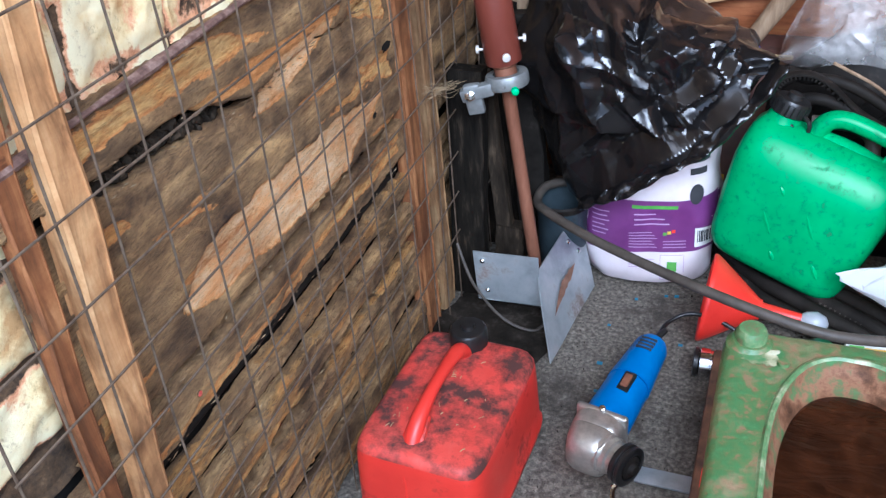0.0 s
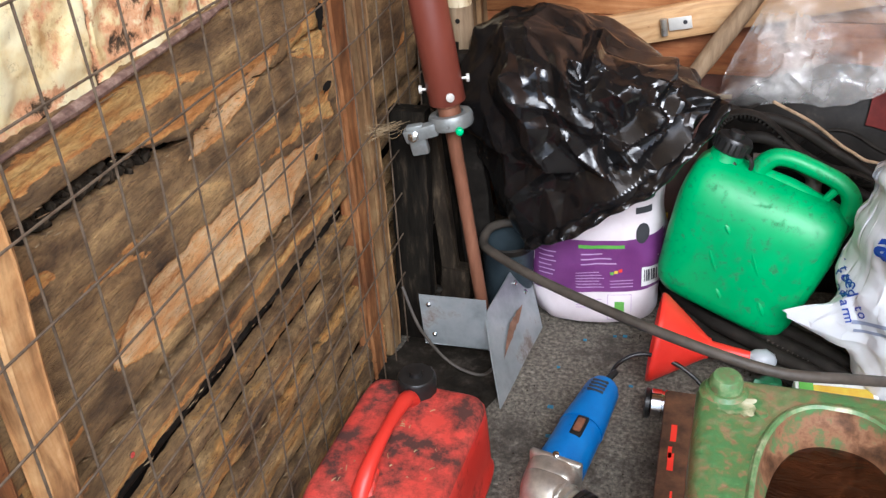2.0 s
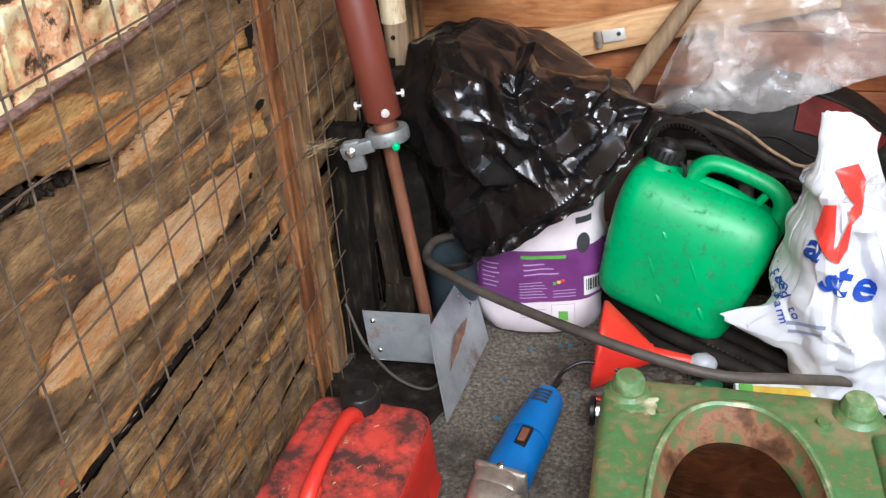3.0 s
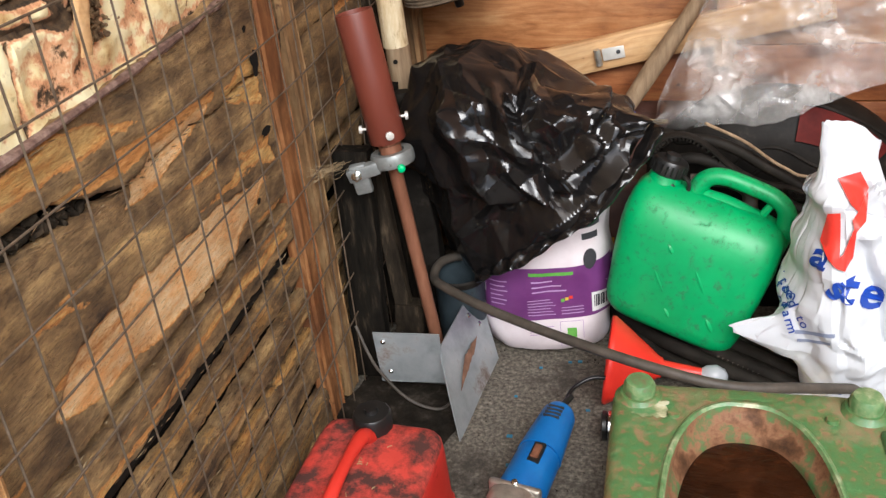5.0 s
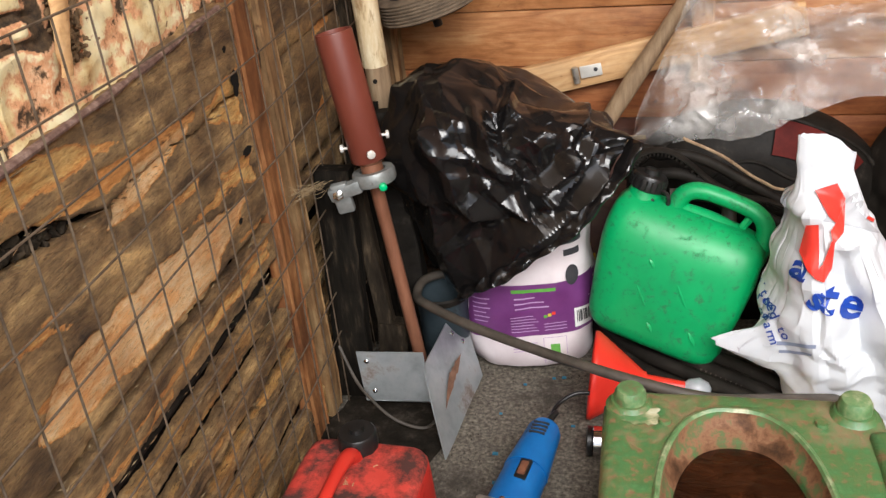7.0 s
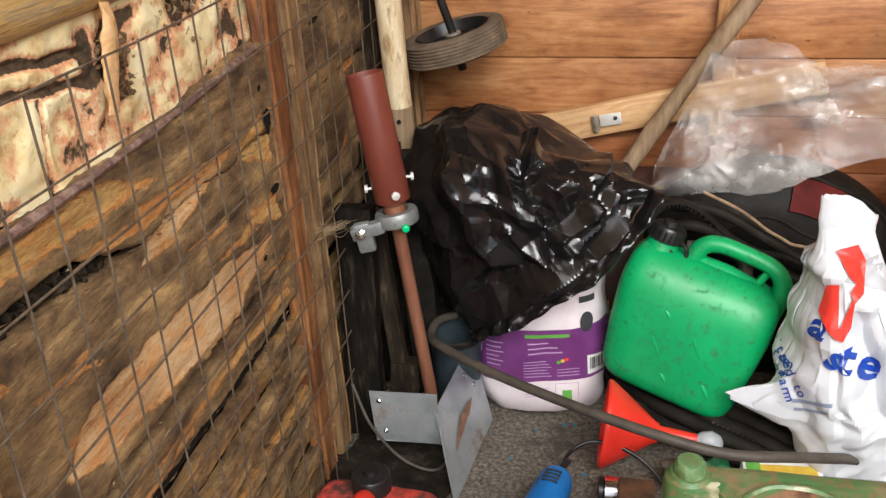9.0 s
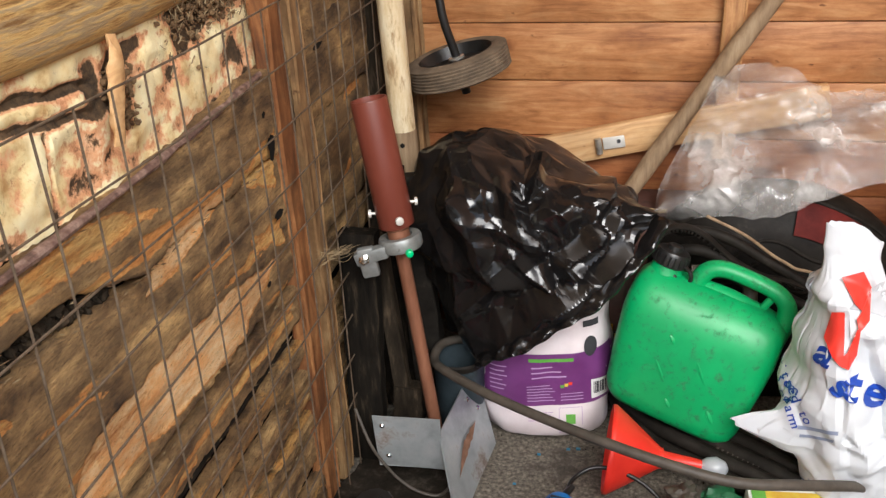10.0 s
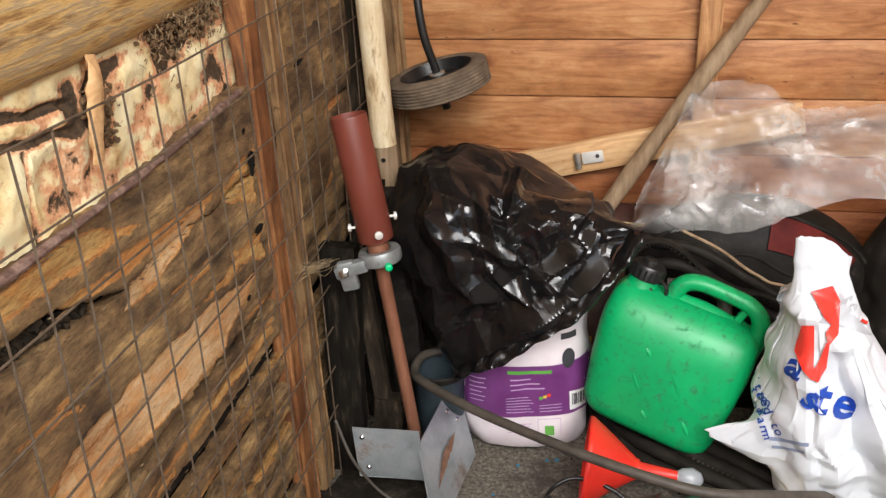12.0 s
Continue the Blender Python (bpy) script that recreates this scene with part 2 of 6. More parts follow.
M_hose = speckled("grey_rubber_hose", [(0.3, (0.040, 0.033, 0.026)), (0.7, (0.092, 0.076, 0.060))], 30, 0.55, 0, (1, 1, 1), 0.2)
M_floorpatch = speckled("dark_floor_patch", [(0.3, (0.008, 0.007, 0.005)), (0.55, (0.026, 0.021, 0.016)), (0.75, (0.09, 0.075, 0.058))], 40, 0.75, 0, (1, 1, 1), 0.8, deep=0.004)
M_galv = speckled("galvanised_sheet", [(0.3, (0.30, 0.33, 0.34)), (0.5, (0.44, 0.48, 0.49)), (0.75, (0.58, 0.60, 0.60))], 16, 0.42, 0.55, (1, 1, 1), 0.1, 0.10, (0.25, 0.2, 0.17), 8)
M_zinc = speckled("bright_zinc", [(0.3, (0.55, 0.53, 0.48)), (0.7, (0.75, 0.73, 0.68))], 30, 0.45, 0.3, (1, 1, 1), 0.15, 0.1, (0.2, 0.17, 0.13), 40)
M_alloy = speckled("cast_alloy", [(0.3, (0.34, 0.32, 0.28)), (0.7, (0.66, 0.63, 0.56))], 40, 0.34, 0.75, (1, 1, 1), 0.25, 0.12, (0.16, 0.09, 0.05), 14)
M_chrome = speckled("chrome", [(0.3, (0.6, 0.6, 0.6)), (0.7, (0.85, 0.85, 0.85))], 30, 0.15, 1.0, (1, 1, 1), 0.03)
M_clamp = speckled("grey_clamp", [(0.3, (0.16, 0.17, 0.165)), (0.7, (0.33, 0.35, 0.34))], 35, 0.5, 0.5, (1, 1, 1), 0.3, 0.15, (0.08, 0.06, 0.05), 30)
M_pipe = speckled("brown_pvc", [(0.3, (0.115, 0.024, 0.014)), (0.7, (0.18, 0.045, 0.028))], 9, 0.42, 0, (1, 1, 0.4), 0.08)
M_copper = speckled("tarnished_copper", [(0.3, (0.16, 0.065, 0.035)), (0.6, (0.30, 0.13, 0.075)), (0.8, (0.40, 0.19, 0.11))], 14, 0.5, 0.35, (3, 3, 0.6), 0.15)
M_rust = speckled("rusty_steel", [(0.3, (0.035, 0.017, 0.009)), (0.5, (0.10, 0.045, 0.022)), (0.75, (0.20, 0.085, 0.04))], 28, 0.85, 0.2, (1, 1, 1), 0.6)
M_rustpatch = speckled("rust_stain", [(0.3, (0.12, 0.055, 0.03)), (0.7, (0.30, 0.16, 0.10))], 60, 0.9, 0, (1, 1, 1), 0.4)
M_casting = speckled("green_enamel_casting", [(0.28, (0.13, 0.06, 0.03)), (0.38, (0.15, 0.10, 0.05)), (0.45, (0.065, 0.110, 0.036)), (0.58, (0.042, 0.118, 0.040)), (0.70, (0.07, 0.155, 0.055)), (0.78, (0.30, 0.30, 0.20))], 150, 0.34, 0, (1, 1, 1), 0.5, 0.34, (0.17, 0.11, 0.055), 22)
M_wornpaint = speckled("worn_paint", [(0.32, (0.10, 0.07, 0.035)), (0.44, (0.055, 0.13, 0.045)), (0.55, (0.12, 0.17, 0.075)), (0.66, (0.30, 0.30, 0.19)), (0.78, (0.18, 0.10, 0.05))], 90, 0.45, 0, (1, 1, 1), 0.4)
M_rimrust = speckled("rusted_rim", [(0.30, (0.03, 0.015, 0.008)), (0.42, (0.085, 0.040, 0.020)), (0.50, (0.15, 0.075, 0.040)), (0.55, (0.08, 0.080, 0.034)), (0.64, (0.038, 0.12, 0.040)), (0.72, (0.17, 0.09, 0.05)), (0.80, (0.30, 0.24, 0.16))], 60, 0.55, 0, (1, 1, 1), 0.5)
M_blue = speckled("blue_tool_plastic", [(0.3, (0.005, 0.12, 0.42)), (0.7, (0.012, 0.19, 0.56))], 15, 0.42, 0, (1, 1, 1), 0.1, 0.08, (0.02, 0.06, 0.14), 25)
M_bluetub = speckled("dull_blue_steel", [(0.3, (0.022, 0.036, 0.046)), (0.7, (0.065, 0.09, 0.105))], 14, 0.5, 0.3, (1, 1, 1), 0.2, 0.25, (0.04, 0.04, 0.04), 12)
M_sack = speckled("white_woven_sack", [(0.3, (0.62, 0.54, 0.56)), (0.7, (0.80, 0.73, 0.75))], 9, 0.45, 0, (1, 1, 1), 0.15, 0.1, (0.5, 0.4, 0.36), 6)
M_purple = speckled("purple_print", [(0.3, (0.125, 0.028, 0.140)), (0.7, (0.185, 0.048, 0.195))], 12, 0.42, 0, (1, 1, 1), 0.1)
M_purplelight = speckled("lilac_print", [(0.3, (0.42, 0.26, 0.48)), (0.7, (0.5, 0.34, 0.55))], 20, 0.5)
M_white = speckled("white_print", [(0.3, (0.72, 0.72, 0.70)), (0.7, (0.8, 0.8, 0.78))], 20, 0.5)
M_ink = speckled("dark_print", [(0.3, (0.02, 0.02, 0.025)), (0.7, (0.05, 0.05, 0.055))], 30, 0.6)
M_leafprint = speckled("green_print", [(0.3, (0.08, 0.30, 0.04)), (0.7, (0.16, 0.44, 0.08))], 30, 0.5)
M_orangeprint = speckled("orange_print", [(0.3, (0.58, 0.30, 0.03)), (0.7, (0.66, 0.56, 0.07))], 30, 0.5)
M_logored = speckled("red_print", [(0.3, (0.70, 0.03, 0.02)), (0.7, (0.78, 0.06, 0.04))], 20, 0.4)
M_logoblue = speckled("blue_print", [(0.3, (0.008, 0.04, 0.30)), (0.7, (0.015, 0.07, 0.40))], 20, 0.4)
M_greyblue = speckled("grey_blue_print", [(0.3, (0.20, 0.24, 0.36)), (0.7, (0.3, 0.34, 0.45))], 20, 0.5)
M_greyfaint = speckled("faint_grey_print", [(0.3, (0.40, 0.42, 0.45)), (0.7, (0.48, 0.50, 0.53))], 20, 0.5)
M_carrier = speckled("white_carrier_polythene", [(0.3, (0.58, 0.61, 0.65)), (0.7, (0.68, 0.71, 0.75))], 7, 0.38, 0, (1, 1, 1), 0.25, deep=0.004)
M_tyre = speckled("worn_grey_tyre", [(0.3, (0.070, 0.049, 0.031)), (0.6, (0.150, 0.108, 0.069)), (0.8, (0.26, 0.19, 0.125))], 40, 0.85, 0, (1, 1, 1), 0.5)
M_whitepole = speckled("worn_white_paint", [(0.28, (0.20, 0.12, 0.05)), (0.42, (0.56, 0.43, 0.25)), (0.7, (0.72, 0.63, 0.44))], 18, 0.6, 0, (3, 3, 0.8), 0.3, 0.3, (0.30, 0.19, 0.09), 20)
M_stick = speckled("grey_stick", [(0.3, (0.14, 0.085, 0.045)), (0.55, (0.28, 0.19, 0.11)), (0.8, (0.40, 0.30, 0.19))], 12, 0.75, 0, (5, 5, 0.5), 0.4)
M_brownbox = speckled("maroon_card", [(0.3, (0.05, 0.022, 0.017)), (0.7, (0.11, 0.05, 0.038))], 12, 0.6, 0, (1, 1, 1), 0.2, 0.2)
M_maroon = speckled("dusty_maroon", [(0.3, (0.050, 0.006, 0.005)), (0.7, (0.105, 0.014, 0.011))], 22, 0.6)
M_straw = speckled("dry_straw", [(0.3, (0.30, 0.2, 0.09)), (0.7, (0.55, 0.42, 0.22))], 30, 0.8)
M_straw_dull = speckled("dusty_straw", [(0.3, (0.16, 0.11, 0.055)), (0.7, (0.36, 0.27, 0.15))], 30, 0.85)
M_palewear = speckled("worn_to_primer", [(0.34, (0.05, 0.13, 0.045)), (0.46, (0.14, 0.16, 0.075)), (0.56, (0.30, 0.28, 0.17)), (0.70, (0.42, 0.42, 0.31))], 95, 0.5, 0, (1, 1, 1), 0.3)
M_darkgreen = speckled("dull_green_film", [(0.3, (0.006, 0.05, 0.018)), (0.7, (0.015, 0.13, 0.05))], 25, 0.5)
# near-black colour that paints the shade in gaps, joints and holes
M_void_shade = speckled("void_shade", [(0.3, (0.01, 0.009, 0.008)), (0.7, (0.022, 0.02, 0.018))], 10, 0.9)
M_bluebit = speckled("blue_chip", [(0.3, (0.02, 0.14, 0.24)), (0.7, (0.04, 0.22, 0.34))], 30, 0.5)
M_milky, t_, b_ = material("milky_plastic", 0.3)
b_.inputs["Base Color"].default_value = (0.55, 0.58, 0.62, 1)
b_.inputs["Transmission Weight"].default_value = 0.35


for dull in (M_maroon, M_cover, M_rimrust, M_blacktimber, M_dustblack, M_floorpatch, M_greytimber, M_void_shade):
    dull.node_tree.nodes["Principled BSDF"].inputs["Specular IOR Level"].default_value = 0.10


def fluid(name):
    m, t, b = material(name, 0.06)
    f = noise_tex(t, coords(t, (1, 1, 1)), 38, 6, 0.7, 1.0)
    t.links.new(ramp(t, f, [(0.35, (0.006, 0.002, 0.001)), (0.6, (0.020, 0.006, 0.0022)), (0.78, (0.05, 0.016, 0.006))]), b.inputs["Base Color"])
    bump(t, b, noise_tex(t, coords(t, (1, 3, 1)), 45, 5, 0.6, 1.0), 0.5, 0.0015)
    return m


M_fluid = fluid("rusty_oil")


def bin_liner(name):
    m, t, b = material(name, 0.2)
    v = coords(t)
    f = noise_tex(t, v, 16, 5, 0.55, 1.2)
    t.links.new(ramp(t, noise_tex(t, v, 120, 3, 0.8), [(0.4, (0.006, 0.0056, 0.0056)), (0.70, (0.010, 0.009, 0.009)), (0.78, (0.06, 0.05, 0.04))]), b.inputs["Base Color"])
    t.links.new(ramp(t, f, [(0.3, (0.11,) * 3), (0.7, (0.26,) * 3)]), b.inputs["Roughness"])
    bump(t, b, f, 0.05, 0.003)
    return m


M_liner = bin_liner("black_polythene")


def clear_film(name):
    m, t, b = material(name, 0.09)
    b.inputs["Base Color"].default_value = (0.86, 0.84, 0.81, 1)
    f = noise_tex(t, coords(t), 18, 6, 0.6, 1.0)
    bump(t, b, f, 0.5, 0.005)
    tr = t.nodes.new("ShaderNodeBsdfTransparent")
    tr.inputs["Color"].default_value = (0.95, 0.95, 0.95, 1)
    ms = t.nodes.new("ShaderNodeMixShader")
    t.links.new(ramp(t, noise_tex(t, coords(t), 9, 5, 0.6), [(0.34, (0.09,) * 3), (0.52, (0.24,) * 3), (0.68, (0.50,) * 3)]), ms.inputs["Fac"])
    t.links.new(tr.outputs[0], ms.inputs[1])
    t.links.new(b.outputs[0], ms.inputs[2])
    gloss = t.nodes.new("ShaderNodeBsdfGlossy")
    gloss.inputs["Roughness"].default_value = 0.16
    fres = node(t, "ShaderNodeFresnel", IOR=1.28)
    for n in (gloss, fres):
        t.links.new(b.inputs["Normal"].links[0].from_socket, n.inputs["Normal"])
    top = t.nodes.new("ShaderNodeMixShader")
    t.links.new(fres.outputs[0], top.inputs["Fac"])
    t.links.new(ms.outputs[0], top.inputs[1])
    t.links.new(gloss.outputs[0], top.inputs[2])
    t.links.new(top.outputs[0], t.nodes["Material Output"].inputs["Surface"])
    return m


M_film = clear_film("clear_polythene")


# ---- mesh helpers ----
def part(name, bm, mat, parent=None, label="", smooth=True):
    me = bpy.data.meshes.new(name)
    bm.normal_update()
    bm.to_mesh(me)
    bm.free()
    for x in (mat if isinstance(mat, (list, tuple)) else [mat]):
        me.materials.append(x)
    if smooth:
        me.polygons.foreach_set("use_smooth", [True] * len(me.polygons))
        me.set_sharp_from_angle(angle=radians(38))
    ob = new(name, me)
    if parent:
        ob.parent = parent
    if label:
        tagged(ob, label)
    return ob


def empty(name, label, category, group="", kind="", at=(0, 0, 0)):
    e = new(name)
    e.empty_display_size = 0.02
    return tagged(e, label, category, group, kind)


def box(x0, x1, y0, y1, z0, z1, bevel=0.0, seg=2, bm=None):
    out = bm or bmesh.new()
    m = Matrix.LocRotScale(((x0 + x1) / 2, (y0 + y1) / 2, (z0 + z1) / 2), None, (x1 - x0, y1 - y0, z1 - z0))
    r = bmesh.ops.create_cube(out, size=1, matrix=m)
    if bevel:
        es = list({e for v in r["verts"] for e in v.link_edges})
        bmesh.ops.bevel(out, geom=es, offset=bevel, segments=seg, affect="EDGES", profile=0.5)
    return out


def loft(rings, closed=True, cap=(True, True), bm=None):
    """Joins rings of points, each of the same count, into one skin."""
    out = bm or bmesh.new()
    vs = [[out.verts.new(p) for p in r] for r in rings]
    n = len(rings[0])
    for a, b in zip(vs, vs[1:]):
        for i in range(n if closed else n - 1):
            out.faces.new((a[i], a[(i + 1) % n], b[(i + 1) % n], b[i]))
    if cap[0]:
        out.faces.new(list(reversed(vs[0])))
    if cap[1]:
        out.faces.new(vs[-1])
    return out


def smooth_path(pts, steps=8):
    pts = [Vector(p) for p in pts]
    full = [pts[0] * 2 - pts[1], *pts, pts[-1] * 2 - pts[-2]]
    out = []
    for i in range(1, len(full) - 2):
        p0, p1, p2, p3 = full[i - 1:i + 3]
        for k in range(steps):
            u = k / steps
            out.append(0.5 * ((2 * p1) + (p2 - p0) * u + (2 * p0 - 5 * p1 + 4 * p2 - p3) * u * u + (3 * p1 - p0 - 3 * p2 + p3) * u ** 3))
    out.append(pts[-1])
    return out


def tube(pts, r, seg=10, steps=8, flat=1.0, bm=None, radii=None, cap=True):
    path = smooth_path(pts, steps) if steps > 1 else [Vector(p) for p in pts]
    rings = []
    side = None
    for i, p in enumerate(path):
        d = (path[min(i + 1, len(path) - 1)] - path[max(i - 1, 0)]).normalized()
        ref = side if side is not None else (Vector((0, 0, 1)) if abs(d.z) < 0.9 else Vector((1, 0, 0)))
        up = (ref - d * ref.dot(d)).normalized()
        side = up
        w = d.cross(up)
        rr = radii(i / (len(path) - 1)) if radii else r
        rings.append([p + (up * math.cos(a) * flat + w * math.sin(a)) * rr for a in (2 * math.pi * k / seg for k in range(seg))])
    return loft(rings, True, (cap, cap), bm)


def turned(profile, axis_from, axis_to, seg=24, bm=None, cap=(True, True)):
    """A turned shape: profile rows are (how far along the axis in metres, radius)."""
    a, b = Vector(axis_from), Vector(axis_to)
    d = (b - a).normalized()
    ref = Vector((0, 0, 1)) if abs(d.z) < 0.9 else Vector((1, 0, 0))
    up = (ref - d * ref.dot(d)).normalized()
    w = d.cross(up)
    return loft([[a + d * h + (up * math.cos(t) + w * math.sin(t)) * r for t in (2 * math.pi * k / seg for k in range(seg))] for h, r in profile], True, cap, bm)


FOLDS = {}


def folds(p, seed, count, low, high, gain=0.09, cover=0.45):
    """Straight sharp creases, as in crumpled film: a sum of masked triangle waves."""
    if (seed, count) not in FOLDS:
        g = random.Random(seed)
        FOLDS[seed, count] = [(Vector((g.gauss(0, 1), g.gauss(0, 1), g.gauss(0, 1))).normalized(), low * (high / low) ** (i / (count - 1)), g.random(), Vector((g.random() * 9, g.random() * 9, g.random() * 9))) for i in range(count)]
    f = 0.0
    for n, k, ph, off in FOLDS[seed, count]:
        u = n.dot(p) * k + ph + 0.18 * noise.noise(p * k * 0.4 + off)
        tri = abs((u % 1.0) * 2 - 1) * 2 - 1
        mask = max(0.0, min(1.0, noise.noise(p * k * 0.45 + off) * 2.6 + cover))
        f += gain / k * tri * mask
    return f


def crumple(bm, base, grow, inner, outer, turns=110, stiff=0.35):
    """Crumples thin film: its skin is grow times too long for the smooth form base, so it buckles into folds between
    inner and outer metres below and above that form."""
    bm.verts.index_update()
    bm.edges.index_update()
    x = np.array([v.co[:] for v in bm.verts])
    b = np.array([p[:] for p in base])
    e = np.array([[v.index for v in ed.verts] for ed in bm.edges])
    bend = []
    for ed in bm.edges:
        if len(ed.link_faces) == 2:
            o = [[v.index for v in f.verts if v not in ed.verts] for f in ed.link_faces]
            bend.append((o[0][0], o[1][-1]))
            if len(o[0]) > 1:
                bend.append((o[0][-1], o[1][0]))
    bend = np.array(bend)
    for v, p in zip(bm.verts, base):
        v.co = p
    bm.normal_update()
    nrm = np.array([v.normal[:] for v in bm.verts])
    n = len(x)
    def length(pairs):
        return np.linalg.norm(b[pairs[:, 1]] - b[pairs[:, 0]], axis=1) + 1e-9
    def slack(pairs):
        if not callable(grow):
            return grow
        g = np.array([grow(p) for p in base])
        return 0.5 * (g[pairs[:, 0]] + g[pairs[:, 1]])
    sets = [(e, length(e) * slack(e), 1.0, False), (bend, length(bend) * slack(bend) * 0.93, stiff, True)]
    val = sum(np.bincount(p.ravel(), minlength=n) for p, _, _, _ in sets)[:, None] * 0.5 + 1.0
    for turn in range(turns):
        move = np.zeros_like(x)
        for p, rest, k, push in sets:
            d = x[p[:, 1]] - x[p[:, 0]]
            l = np.linalg.norm(d, axis=1) + 1e-9
            s = (l - rest) / l * 0.5 * k
            if push:
                s = np.minimum(s, 0.0)
            d *= s[:, None]
            for c in range(3):
                move[:, c] += np.bincount(p[:, 0], d[:, c], n) - np.bincount(p[:, 1], d[:, c], n)
        x += 1.5 * move / val
        h = ((x - b) * nrm).sum(1)
        over = np.clip(h, -inner, outer) - h
        x += nrm * (over * 0.7)[:, None]
        x += (b - x) * 0.002
    for v, p in zip(bm.verts, x):
        v.co = p
    bm.normal_update()
    return bm


def fractal(p, scale, octaves=4):
    return noise.fractal(Vector(p) * scale, 1.0, 2.0, octaves)


def ridge(p, scale):
    return 1.0 - abs(noise.noise(Vector(p) * scale)) * 2.0


# ---- setting ----
XW, YB = -0.45, 1.615


# worn strips of the planks: y, z, half height at the start, the same at the end
PALE = [
    (0.495, 0.462, 0.006, 0.550, 0.470, 0.036), (0.550, 0.470, 0.036, 0.680, 0.464, 0.043), (0.680, 0.464, 0.040, 0.850, 0.454, 0.044),
    (0.850, 0.456, 0.040, 0.980, 0.468, 0.006), (0.668, 0.576, 0.003, 0.740, 0.594, 0.026), (0.740, 0.594, 0.026, 0.860, 0.608, 0.010),
]
GOLD = [
    (0.380, 0.674, 0.020, 0.600, 0.674, 0.024), (0.600, 0.674, 0.024, 0.750, 0.648, 0.008), (0.420, 0.571, 0.006, 0.530, 0.540, 0.007),
    (0.530, 0.540, 0.007, 0.650, 0.511, 0.004), (0.390, 0.592, 0.020, 0.465, 0.586, 0.010), (0.900, 0.605, 0.010, 1.010, 0.600, 0.045),
    (0.905, 0.520, 0.008, 1.010, 0.500, 0.030), (0.740, 0.394, 0.004, 1.010, 0.388, 0.010), (0.200, 0.560, 0.030, 0.330, 0.560, 0.050),
    (0.900, 0.425, 0.006, 1.010, 0.420, 0.012), (0.380, 0.388, 0.010, 0.560, 0.394, 0.004), (0.560, 0.518, 0.004, 0.800, 0.514, 0.010), (0.800, 0.508, 0.010, 0.990, 0.500, 0.014), (0.560, 0.372, 0.006, 1.000, 0.372, 0.014), (0.400, 0.352, 0.006, 0.700, 0.356, 0.012), (0.690, 0.550, 0.003, 0.860, 0.545, 0.009), (0.360, 0.440, 0.018, 0.500, 0.436, 0.006),
]
RUST = [
    (0.560, 0.636, 0.002, 0.680, 0.622, 0.010), (0.680, 0.624, 0.016, 0.880, 0.619, 0.007), (0.690, 0.522, 0.003, 0.820, 0.508, 0.006),
    (1.250, 0.455, 0.004, 1.310, 0.480, 0.014), (1.310, 0.590, 0.008, 1.400, 0.600, 0.012), (0.490, 0.490, 0.004, 0.545, 0.480, 0.014),
]


def worn(rows, y, z, edge=0.007):
    """How far a place lies inside the worn strips, 0 to 1."""
    best = 0.0
    for y0, z0, h0, y1, z1, h1 in rows:
        if y0 <= y <= y1:
            u = (y - y0) / (y1 - y0)
            best = max(best, (h0 + (h1 - h0) * u - abs(z - z0 - (z1 - z0) * u)) / edge)
    return min(1.0, best)


